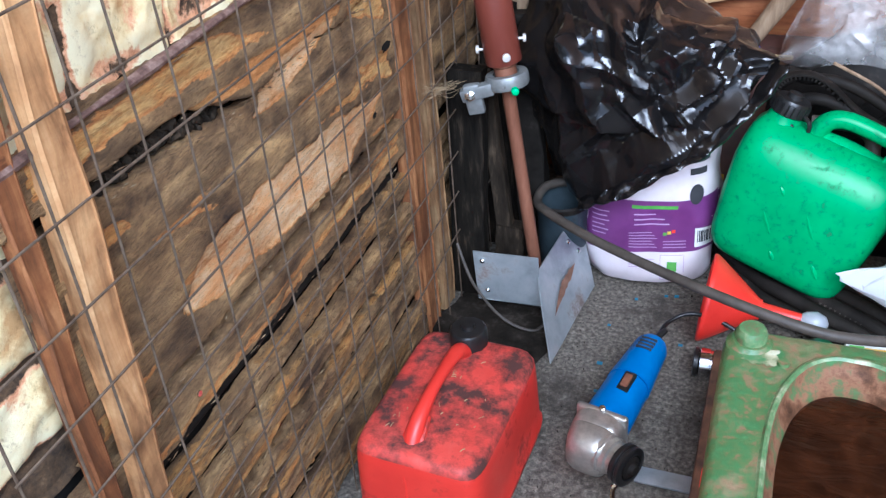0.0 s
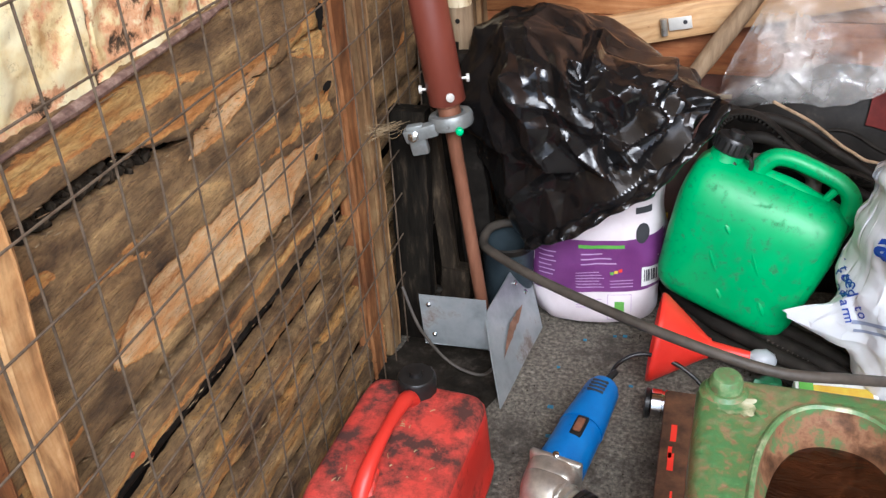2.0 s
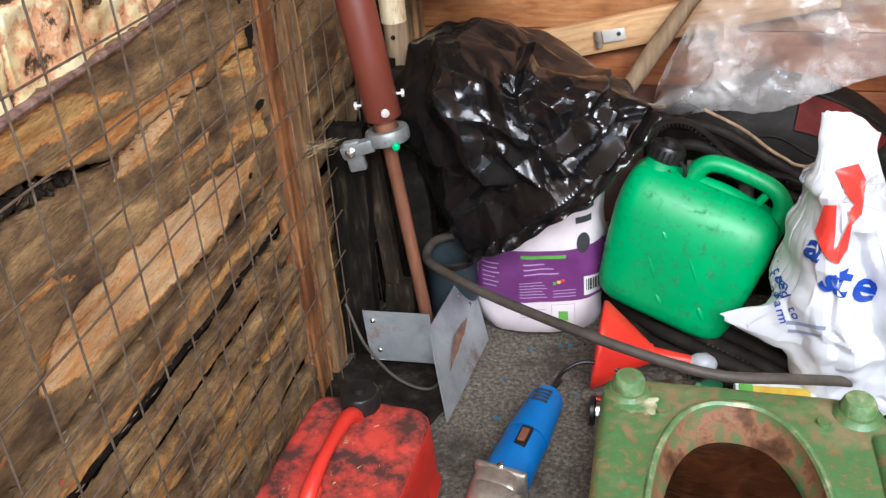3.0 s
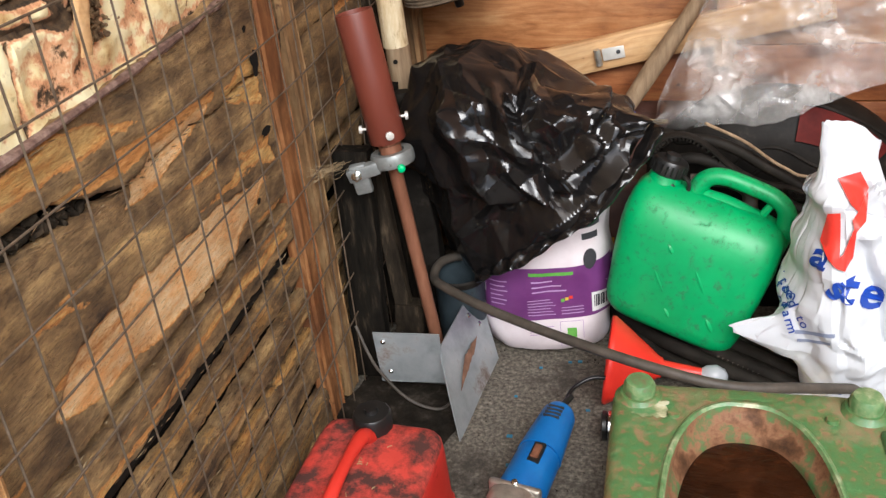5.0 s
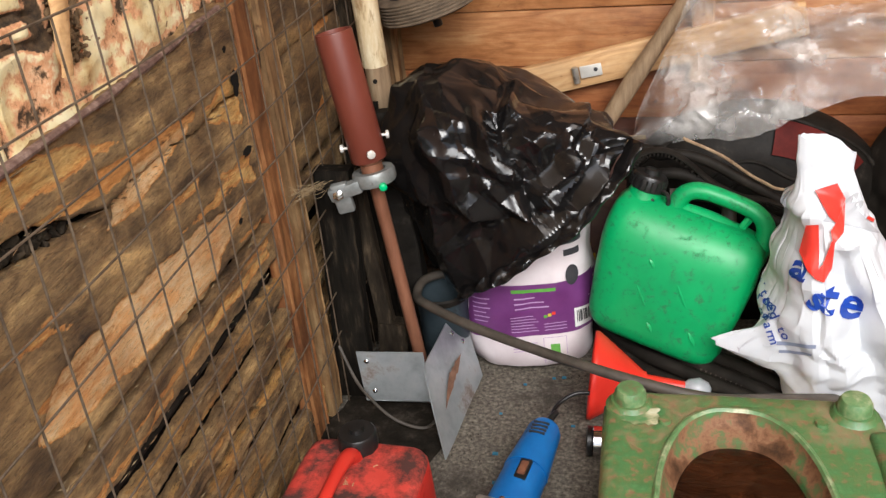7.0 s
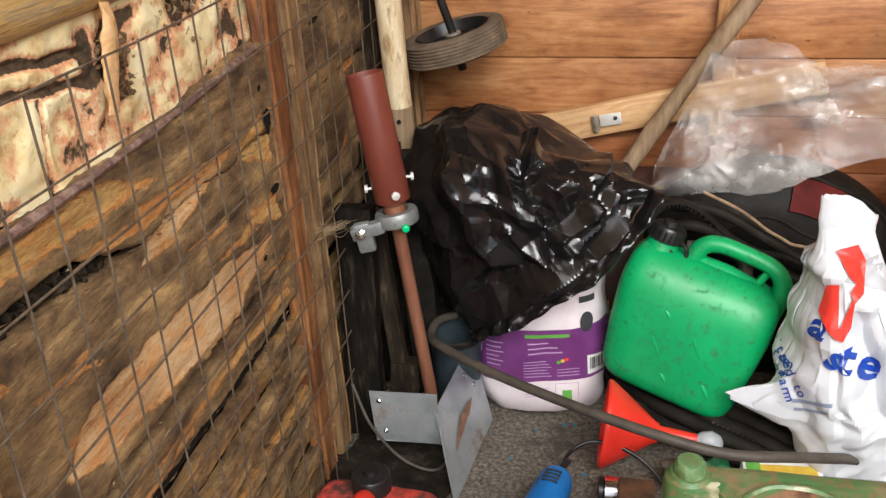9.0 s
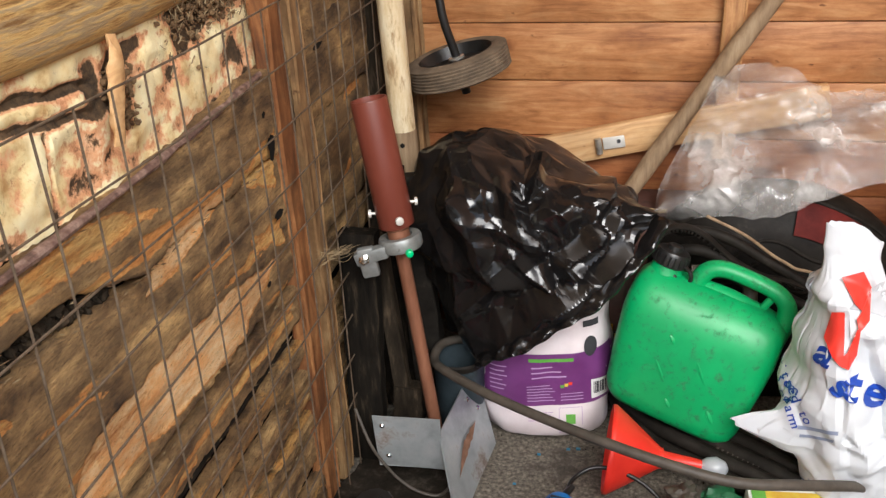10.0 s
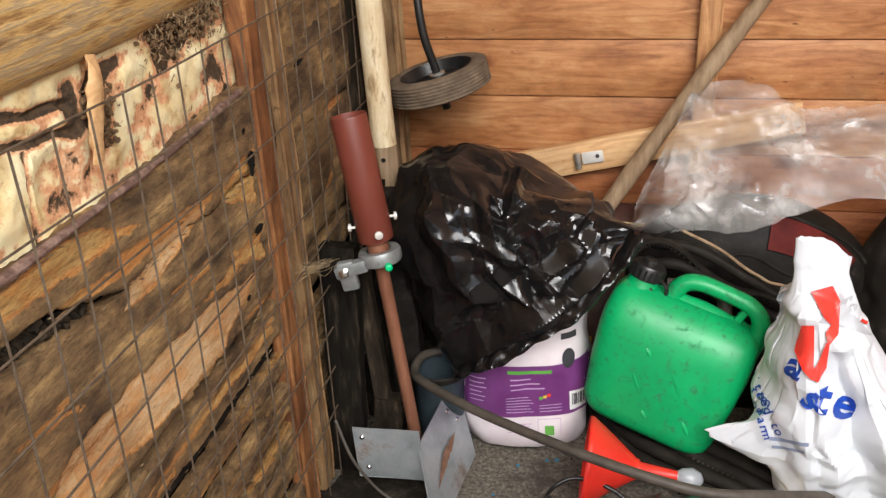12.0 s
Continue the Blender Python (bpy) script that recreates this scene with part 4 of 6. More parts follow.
bracket = empty("metal_bracket", "galvanised steel bracket of two bent plates with a rust scar", "bracket")
A, B, C, D = (-0.2235, 1.000, 0.002), (-0.199, 1.216, 0.002), (-0.2475, 1.296, 0.108), (-0.2655, 1.083, 0.116)
_, nn = sheet((A, B, C, D), 0.0022, M_galv, "front_plate", bracket, "grey galvanised plate")
if nn.x < 0:
    nn = -nn
sheet(((-0.366, 1.079, 0.048), (-0.258, 1.079, 0.052), (-0.262, 1.081, 0.146), (-0.372, 1.081, 0.142)), 0.0022, M_galv, "side_plate", bracket, "grey galvanised plate")
sheet(((-0.366, 1.079, 0.049), (-0.258, 1.079, 0.053), (-0.258, 1.135, 0.004), (-0.366, 1.135, 0.002)), 0.0022, M_galv, "foot_plate", bracket)
for x, z in ((-0.356, 0.126), (-0.349, 0.068)):
    part("rivet", turned([(0, 0.0045), (0.002, 0.0042), (0.004, 0.002)], (x, 1.0795, z), (x, 0, z), 10), M_chrome, bracket)
def on_plate(u, v):
    a, b, c, d = [Vector(p) for p in (A, B, C, D)]
    return a.lerp(b, u).lerp(d.lerp(c, u), v)
for u, v in ((0.93, 0.86), (0.66, 0.84), (0.82, 0.60)):
    p = on_plate(u, v) + nn * 0.0015
    part("rivet", turned([(0, 0.005), (0.002, 0.0046), (0.0038, 0.002)], p, p + nn, 10), M_chrome, bracket)
bmm = bmesh.new()
vs = []
for i in range(25):
    u = i / 24
    w = 0.11 * math.sin(math.pi * min(1, u * 1.05)) * (0.7 + 0.5 * noise.noise((u * 9, 2, 1)))
    cu, cv = 0.18 + 0.55 * u, 0.36 + 0.24 * u + 0.04 * math.sin(u * 5)
    vs.append([bmm.verts.new(on_plate(cu, cv - w) + nn * 0.0032), bmm.verts.new(on_plate(cu, cv + w) + nn * 0.0032)])
for a, b in zip(vs, vs[1:]):
    bmm.faces.new((a[0], b[0], b[1], a[1]))
part("rust_scar", bmm, M_rustpatch, bracket, "brown rust scar")

blue_tub = empty("blue_tub", "dull blue steel tub with an open dark top", "tub")
part("shell", turned([(0, 0.036), (0.004, 0.040), (0.145, 0.045), (0.152, 0.047), (0.152, 0.043), (0.02, 0.036)], (-0.266, 1.258, 0.0), (-0.266, 1.258, 1), 28), M_bluetub, blue_tub)
part("rim", turned([(0.142, 0.0465), (0.146, 0.049), (0.153, 0.049), (0.156, 0.046)], (-0.266, 1.258, 0.0), (-0.266, 1.258, 1), 28, cap=(False, False)), M_dustblack, blue_tub, "black rubber rim")

# dark timbers leaning in the corner
def timber(foot, top, w, t, mat, label, seed):
    foot, top = Vector(foot), Vector(top)
    d = (top - foot).normalized()
    side = Vector((0, -1, 0)).cross(d).normalized()
    nrm = d.cross(side)
    rings = []
    for i in range(41):
        p = foot.lerp(top, i / 40)
        ring = []
        for sx, sy in ((-1, -0.86), (-0.9, -1), (0.9, -1), (1, -0.86), (1, 0.86), (0.9, 1), (-0.9, 1), (-1, 0.86)):
            k = 1 + 0.10 * noise.noise((i * 0.25, sx * 2 + seed, sy))
            ring.append(p + side * (w * 0.5 * sx * k) + nrm * (t * 0.5 * sy * k))
        rings.append(ring)
    return tagged(part("leaning_timber", loft(rings), mat), label, "timber", "timbers in the corner")


timber((-0.405, 1.150, 0.008), (-0.397, 1.175, 0.42), 0.058, 0.03, M_blacktimber, "black timber leaning in the corner", 1)
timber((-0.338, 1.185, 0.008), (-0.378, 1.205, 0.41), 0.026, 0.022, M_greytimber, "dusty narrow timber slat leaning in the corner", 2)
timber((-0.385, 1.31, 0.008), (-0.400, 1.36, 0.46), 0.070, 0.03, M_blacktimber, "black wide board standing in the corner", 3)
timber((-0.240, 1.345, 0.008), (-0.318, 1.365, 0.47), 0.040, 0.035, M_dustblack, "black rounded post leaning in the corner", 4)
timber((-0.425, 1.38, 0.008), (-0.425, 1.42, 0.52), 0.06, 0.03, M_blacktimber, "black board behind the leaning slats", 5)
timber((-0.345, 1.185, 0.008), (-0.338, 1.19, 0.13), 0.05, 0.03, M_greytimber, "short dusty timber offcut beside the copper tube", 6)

# added black board, covers the pole's bare end so the corner stays dark
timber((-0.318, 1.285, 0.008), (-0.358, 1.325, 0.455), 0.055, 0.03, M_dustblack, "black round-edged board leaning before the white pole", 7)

# white-painted pole and a bare stick
pole = empty("white_pole", "worn white-painted wooden pole leaning in the corner", "pole")
part("painted_shaft", tube([(-0.368, 1.372, 0.518), (-0.376, 1.372, 0.76), (-0.386, 1.372, 1.20), (-0.399, 1.372, 1.75)], 0.0212, 18, 4), M_whitepole, pole)
part("bare_end", tube([(-0.347, 1.372, 0.006), (-0.357, 1.372, 0.25), (-0.366, 1.372, 0.5185)], 0.0204, 18, 3), M_stick, pole, "bare grey-brown wooden end with a hole")
# flat dark disc, paints the shade inside the hole
part("peg_hole", turned([(0, 0.004), (0.001, 0.004)], (-0.365, 1.3505, 0.497), (-0.365, 0, 0.497), 10), M_void_shade, pole, "flat dark disc painting the shade in the peg hole")

stick = tagged(part("stick", tube([(-0.215, 1.43, 0.004), (0.000, 1.515, 0.345), (0.12, 1.535, 0.535), (0.245, 1.552, 0.722), (0.42, 1.58, 0.98)], 0.0145, 14, 6, radii=lambda u: 0.0150 + 0.0015 * math.sin(u * 23)), M_stick), "grey-brown bare wooden stick leaning on the wall", "stick")

diagonal = tagged(part("loose_board", box(-0.30, 0.35, -0.010, 0.010, -0.030, 0.030, 0.003), M_pine_pale), "pale pine board leaning slantwise on the wall", "board")
diagonal.matrix_world = pose(0.00, YB - 0.022, 0.437, 0, -12.5, 0)

hinge = empty("hinge", "small bright metal hinge plate on the loose board", "hinge")
for nm, b_, in (("leaf", box(-0.026, 0.014, -0.003, 0.0, -0.011, 0.012, 0.0015)), ("knuckle", turned([(0, 0.006), (0.03, 0.006)], (-0.034, -0.004, -0.017), (-0.034, -0.004, 1), 12))):
    o = part(nm, b_, M_zinc if nm == "leaf" else M_alloy, hinge)
    o.matrix_basis = pose(-0.018, YB - 0.036, 0.432, 0, -10, 0)
for dx in (0.003,):
    o = part("screw", turned([(0, 0.004), (0.002, 0.0035)], (dx, -0.003, 0.002), (dx, -1, 0.002), 10), M_ink, hinge)
    o.matrix_basis = pose(-0.018, YB - 0.036, 0.432, 0, -10, 0)


# ---- small trolley wheel on its axle ----
wheel = empty("trolley_wheel", "worn grey rubber trolley wheel hanging on a black rod", "wheel")
hubc = Vector((-0.288, 1.468, 0.604))
ax = Vector((-0.24, -0.04, 1)).normalized()
tyre_prof = [(-0.020, 0.066), (-0.023, 0.076), (-0.020, 0.084)]
for k in range(7):
    h = -0.017 + 0.034 * k / 6
    tyre_prof += [(h - 0.0018, 0.0875), (h - 0.0008, 0.0892), (h + 0.0008, 0.0892), (h + 0.0018, 0.0875)]
tyre_prof += [(0.020, 0.084), (0.023, 0.076), (0.020, 0.066)]
part("tyre", turned(tyre_prof, hubc, hubc + ax, 56, cap=(False, False)), M_tyre, wheel, "ribbed grey rubber tyre")
part("rim", turned([(-0.018, 0.014), (-0.016, 0.066), (0.019, 0.0675), (0.021, 0.064), (0.002, 0.056), (0.0, 0.020), (0.010, 0.016), (0.012, 0.010)], hubc, hubc + ax, 40), M_black, wheel, "black plastic rim")
part("axle", turned([(-0.052, 0.007), (-0.05, 0.008), (0.012, 0.008)], hubc, hubc + ax, 14), M_black, wheel)
part("washer", turned([(0.011, 0.014), (0.014, 0.014), (0.015, 0.009)], hubc, hubc + ax, 16), M_alloy, wheel)
part("rod", tube([hubc + ax * 0.012, hubc + ax * 0.12, hubc + Vector((-0.045, 0.035, 0.35)), hubc + Vector((-0.06, 0.13, 0.9)), hubc + Vector((-0.06, 0.14, 1.325))], 0.0075, 12, 5), M_black, wheel, "black steel rod")


# ---- sack of pellets ----
def sack_ring(h, grow=1.0):
    n = 64
    out = []
    for k in range(n):
        a = 2 * math.pi * k / n
        ca, sa = math.cos(a), math.sin(a)
        p = 2.9
        r = (abs(ca) ** p + abs(sa) ** p) ** (-1 / p)
        base = 1.0 - 0.10 * max(0.0, 1 - h / 0.03) ** 2 - 0.03 * h / 0.4
        x, y = 0.114 * r * ca * base * grow, 0.082 * r * sa * base * grow
        w = 0.0035 * fractal((ca * 1.5, sa * 1.5, h * 9), 1.0, 4) + 0.0025 * noise.noise((ca * 3, sa * 3, h * 30)) + 2.0 * folds(Vector((ca * 0.11, sa * 0.08, h)), 41, 9, 7.0, 26.0, 0.012)
        out.append(Vector((x * (1 + w * 9), y * (1 + w * 12), h)))
    return out


sack = empty("pellet_sack", "white sack with a purple printed band standing on the floor", "sack")
SM = pose(-0.117, 1.318, 0.004, -4, -2, 7)
bm_s = loft([sack_ring(h) for h in [0, 0.004, 0.01, 0.02] + [0.03 + 0.012 * i for i in range(30)]] + [sack_ring(0.395, 0.8), sack_ring(0.40, 0.5)])
bmesh.ops.transform(bm_s, matrix=SM, verts=bm_s.verts)
from mathutils.bvhtree import BVHTree
from mathutils.kdtree import KDTree
tree_sack = BVHTree.FromBMesh(bm_s)
part("body", bm_s, M_sack, sack)


def decal(tree, flat, frame_m, way, lift=0.0012, reach=0.6):
    """Lays a flat print (bmesh in x and y) on a surface, thrown along a direction."""
    dead = []
    w = Vector(way).normalized()
    for v in flat.verts:
        p = frame_m @ v.co
        hit, nrm, _, _ = tree.ray_cast(p - w * reach * 0.5, w, reach)
        if hit is None:
            dead.append(v)
        else:
            v.co = hit - w * lift
    bmesh.ops.delete(flat, geom=dead, context="VERTS")
    bmesh.ops.recalc_face_normals(flat, faces=flat.faces)
    if flat.faces and sum((f.normal.dot(w) * f.calc_area() for f in flat.faces)) > 0:
        bmesh.ops.reverse_faces(flat, faces=flat.faces)
    return flat


def patch(x0, x1, y0, y1, nx=12, ny=6, slope=0.0, bm=None):
    out = bm or bmesh.new()
    g = [[out.verts.new((x0 + (x1 - x0) * i / nx, y0 + (y1 - y0) * j / ny + slope * (x0 + (x1 - x0) * i / nx), 0)) for j in range(ny + 1)] for i in range(nx + 1)]
    for i in range(nx):
        for j in range(ny):
            out.faces.new((g[i][j], g[i + 1][j], g[i + 1][j + 1], g[i][j + 1]))
    return out


def oval(cx, cy, rx, ry, n=20):
    bm = bmesh.new()
    c = bm.verts.new((cx, cy, 0))
    vs = [bm.verts.new((cx + rx * math.cos(2 * math.pi * k / n), cy + ry * math.sin(2 * math.pi * k / n), 0)) for k in range(n)]
    for k in range(n):
        bm.faces.new((c, vs[k], vs[(k + 1) % n]))
    return bm


def lettering(text, size, cx, cy, turn=0.0, shear=0.0, bold=0.0):
    """Flat letters as a bmesh, centred on a place."""
    cu = bpy.data.curves.new("letters", "FONT")
    cu.body, cu.size, cu.align_x, cu.align_y, cu.resolution_u, cu.shear, cu.offset = text, size, "CENTER", "CENTER", 3, shear, bold
    ob = bpy.data.objects.new("letters", cu)
    me = ob.to_mesh()
    bm = bmesh.new()
    bm.from_mesh(me)
    ob.to_mesh_clear()
    bpy.data.objects.remove(ob)
    bpy.data.curves.remove(cu)
    bmesh.ops.triangulate(bm, faces=bm.faces)
    bmesh.ops.subdivide_edges(bm, edges=[e for e in bm.edges if e.calc_length() > 0.02], cuts=2)
    bmesh.ops.transform(bm, matrix=pose(cx, cy, 0, 0, 0, turn), verts=bm.verts)
    return bm


# the print on the sack lies in its own frame: x across, y up
SF = SM @ pose(0, 0, 0, 90, 0, 0)
SW = SM.to_3x3() @ Vector((0, 1, 0))
def sack_print(name, flat, mat, lift, label=""):
    for v in flat.verts:
        v.co.y += 0.03 * v.co.x - 0.034
    part(name, decal(tree_sack, flat, SF, SW, lift), mat, sack, label)
sack_print("purple_band", patch(-0.113, 0.113, 0.098, 0.197, 48, 14), M_purple, 0.0012, "purple printed band")
sack_print("headline", patch(-0.030, 0.045, 0.183, 0.189, 12, 2), M_leafprint, 0.0022, "green printed headline bar")
for i, w in enumerate((0.035, 0.05, 0.058)):
    sack_print("text_bar", patch(-0.026, -0.026 + w, 0.171 - 0.0095 * i, 0.1735 - 0.0095 * i, 8, 1), M_purplelight, 0.0022)
for i in range(6):
    sack_print("text_bar", patch(-0.035, 0.004 + 0.004 * (i % 3), 0.136 - 0.0058 * i, 0.1375 - 0.0058 * i, 8, 1), M_purplelight, 0.0022)
for i in range(3):
    sack_print("text_bar", patch(0.022, 0.060, 0.118 - 0.0058 * i, 0.1195 - 0.0058 * i, 6, 1), M_purplelight, 0.0022)
for i, w in enumerate((0.030, 0.026, 0.03, 0.022, 0.028, 0.024)):
    sack_print("text_bar", patch(-0.098, -0.098 + w, 0.172 - 0.0085 * i, 0.174 - 0.0085 * i, 5, 1), M_purplelight, 0.0022)
for i, (m_, x) in enumerate(((M_leafprint, 0.022), (M_orangeprint, 0.029), (M_logored, 0.036))):
    sack_print("emblem", patch(x, x + 0.006, 0.131 + 0.002 * i, 0.137 + 0.002 * i, 2, 2), m_, 0.0022)
sack_print("barcode_panel", patch(0.074, 0.104, 0.105, 0.142, 6, 4), M_white, 0.0022, "white barcode panel")
for i in range(8):
    sack_print("bar", patch(0.078 + 0.0028 * i, 0.0793 + 0.0028 * i + 0.0006 * (i % 3), 0.114, 0.137, 1, 3), M_ink, 0.0030)
sack_print("seal", oval(0.074, 0.205, 0.011, 0.018), M_ink, 0.0026, "dark grey oval seal")
sack_print("badge", patch(0.030, 0.046, 0.062, 0.080, 4, 4), M_leafprint, 0.0018, "green square badge")
for x0, x1, y0, y1 in ((0.018, 0.058, 0.044, 0.0448), (0.018, 0.058, 0.092, 0.0928), (0.018, 0.0188, 0.044, 0.0928), (0.0572, 0.058, 0.044, 0.0928)):
    sack_print("badge_frame", patch(x0, x1, y0, y1, 6, 2), M_purplelight, 0.0016)
for i in range(4):
    sack_print("text_bar", patch(-0.035, 0.008 - 0.004 * (i % 2), 0.083 - 0.005 * i, 0.0842 - 0.005 * i, 6, 1), M_purplelight, 0.0016)
for i, (x, w) in enumerate(((0.058, 0.034), (0.062, 0.026))):
    sack_print("letter_bar", patch(x, x + w, 0.262 - 0.022 * i, 0.274 - 0.022 * i, 5, 2), M_ink, 0.0018, "dark unreadable lettering")


def super_ring(w, d, z, p=4.0, n=48, cx=0.0):
    out = []
    for k in range(n):
        a = 2 * math.pi * k / n
        ca, sa = math.cos(a), math.sin(a)
        r = (abs(ca) ** p + abs(sa) ** p) ** (-1 / p)
        out.append(Vector((cx + w * 0.5 * r * ca, d * 0.5 * r * sa, z)))
    return out


# ---- black bin liner over the sack ----
# outline of the liner: height, left, right, half depth
LINER = [(0.130, -0.300, -0.200, 0.060), (0.200, -0.340, -0.120, 0.100), (0.300, -0.360, -0.030, 0.130), (0.360, -0.366, 0.020, 0.142), (0.395, -0.368, 0.016, 0.144),
         (0.440, -0.368, -0.006, 0.138), (0.475, -0.362, -0.040, 0.128), (0.498, -0.345, -0.075, 0.112), (0.512, -0.310, -0.105, 0.088), (0.520, -0.260, -0.150, 0.045)]


def liner_form():
    """The smooth form under the liner: level rings."""
    rings = []
    for z, x0, x1, deep in LINER:
        ring = super_ring(x1 - x0, deep * 2, z, 2.7, 64, (x0 + x1) / 2)
        rings.append([Vector((p.x, p.y + 1.318, p.z)) for p in ring])
    return loft(rings)


HEM = smooth_path([(0.056, 1.236, 0.440), (0.022, 1.206, 0.384), (-0.032, 1.184, 0.326), (-0.098, 1.172, 0.276), (-0.164, 1.180, 0.228), (-0.226, 1.210, 0.180)], 5)


# creases of the liner: x, z, x, z, height, half width
CREASES = [
    (-0.269, 0.551, -0.231, 0.459, 0.016, 0.05), (-0.231, 0.459, -0.183, 0.337, 0.016, 0.05), (-0.217, 0.51, -0.168, 0.468, 0.011, 0.028), (-0.168, 0.468, -0.111, 0.404, 0.012, 0.03),
    (-0.119, 0.572, -0.145, 0.481, -0.015, 0.03), (-0.145, 0.481, -0.109, 0.406, -0.01, 0.022), (-0.142, 0.467, -0.122, 0.507, 0.009, 0.018), (-0.122, 0.507, -0.092, 0.529, 0.009, 0.02),
    (-0.121, 0.458, -0.081, 0.434, 0.01, 0.024), (-0.081, 0.455, -0.032, 0.454, 0.009, 0.022), (-0.032, 0.454, -0.042, 0.411, 0.009, 0.02), (-0.042, 0.411, -0.078, 0.37, 0.009, 0.022),
    (-0.211, 0.436, -0.111, 0.404, 0.008, 0.02), (-0.107, 0.404, -0.085, 0.338, -0.012, 0.02), (-0.226, 0.543, -0.152, 0.515, 0.01, 0.024), (-0.079, 0.338, 0.003, 0.431, 0.009, 0.016),
    (-0.25, 0.563, -0.222, 0.541, 0.009, 0.018), (-0.106, 0.569, -0.092, 0.531, 0.012, 0.022), (-0.19, 0.416, -0.184, 0.377, -0.007, 0.02), (-0.156, 0.387, -0.106, 0.333, 0.006, 0.018),
    (-0.099, 0.287, -0.043, 0.338, 0.006, 0.014), (-0.251, 0.263, -0.198, 0.317, 0.008, 0.02),
]
FOLD = [(-0.326, 0.357), (-0.183, 0.335), (-0.106, 0.329), (-0.051, 0.365), (0.003, 0.429)]


def facets(points, inside):
    """Closed skin of flat facets through points, joined as on a sphere round a centre."""
    bm = bmesh.new()
    for n, _ in points:
        bm.verts.new(n)
    bm.verts.index_update()
    bmesh.ops.convex_hull(bm, input=bm.verts[:])
    bm.verts.ensure_lookup_table()
    for v, (n, r) in zip(bm.verts, points):
        v.co = inside + n * r
    tree = BVHTree.FromBMesh(bm)
    bm.free()
    return tree


def liner():
    """Film crumpled into large flat facets, these into smaller ones, with long sharp creases across."""
    rnd = random.Random(77)
    centre = Vector((-0.165, 1.318, 0.375))
    form = liner_form()
    tree = BVHTree.FromBMesh(form)
    form.free()
    def reach(t, n):
        hit = t.ray_cast(centre, n, 1.0)
        return hit[3] if hit[0] is not None else 0.15
    for count, rough_out, rough_in in ((60, 0.007, 0.006), (380, 0.0007, 0.0012)):
        pts = []
        for k in range(count):
            n = Vector((rnd.gauss(0, 1), rnd.gauss(0, 1), rnd.gauss(0, 1))).normalized()
            r = reach(tree, n)
            q = centre + n * r
            calm = math.exp(-((q.x + 0.075) / 0.060) ** 2 - ((q.z - 0.475) / 0.055) ** 2) + math.exp(-((q.x + 0.285) / 0.05) ** 2 - ((q.z - 0.36) / 0.10) ** 2)
            gain = 1.0 - (0.75 if count > 100 else 0.4) * min(1.0, calm)
            pts.append((n, r + gain * rnd.uniform(-rough_in, rough_out)))
        for p in HEM:
            q = Vector(p) - centre
            pts.append((q.normalized(), q.length))
        tree = facets(pts, centre)
    bm = bmesh.new()
    bmesh.ops.create_icosphere(bm, subdivisions=7, radius=1.0)
    dirs = [v.co.normalized() for v in bm.verts]
    r = np.array([reach(tree, n) for n in dirs])
    d = np.array([n[:] for n in dirs])
    p = np.array(centre[:]) + d * r[:, None]
    near = 1.0 / (1.0 + np.exp((p[:, 1] - 1.33) / 0.02))
    x, z = p[:, 0] + 0.004 * np.sin(p[:, 2] * 90), p[:, 2] + 0.004 * np.sin(p[:, 0] * 80)
    for x0, z0, x1, z1, high, wide in CREASES:
        l2 = (x1 - x0) ** 2 + (z1 - z0) ** 2
        u = np.clip(((x - x0) * (x1 - x0) + (z - z0) * (z1 - z0)) / l2, 0.0, 1.0)
        away = np.hypot(x - x0 - u * (x1 - x0), z - z0 - u * (z1 - z0))
        r += near * 1.5 * high * np.maximum(0.0, 1.0 - away / wide) ** 1.2
    line = np.interp(x, [q[0] for q in FOLD], [q[1] for q in FOLD])
    hem_z = np.interp(x, [q.x for q in reversed(HEM)], [q.z for q in reversed(HEM)])
    r -= near * 0.016 * np.clip((line - z) / 0.006, 0.0, 1.0) * np.clip((z - hem_z) / np.maximum(line - hem_z, 0.02), 0.0, 1.0)
    r -= near * 0.05 * np.clip((hem_z - 0.004 - z) / 0.03, 0.0, 1.0)
    for v, n, k in zip(bm.verts, dirs, r):
        q = centre + n * k
        v.co = q + n * folds(q, 11, 10, 6.0, 24.0, 0.075, -0.15)
    bm.normal_update()
    return bm


bin_bag = empty("bin_bag", "crumpled glossy black bin liner pulled over the sack", "bin bag")
liner_ob = part("body", liner(), M_liner, bin_bag)
liner_ob.data.set_sharp_from_angle(angle=radians(9))
hem = tube([Vector(p) + Vector((0.004, -0.004, -0.004)) for p in HEM], 0.014, 20, 6, 0.5, radii=lambda u: 0.0125 + 0.003 * math.sin(u * 19) + 0.0015 * math.sin(u * 61))
for v in hem.verts:
    v.co += Vector((0, -1, 0.4)) * (folds(v.co.copy(), 17, 14, 14.0, 70.0, 0.07) + 0.002 * (ridge(v.co * 30, 1.0) - 0.5))
part("hem", hem, M_liner, bin_bag, "rolled shiny hem of the liner")


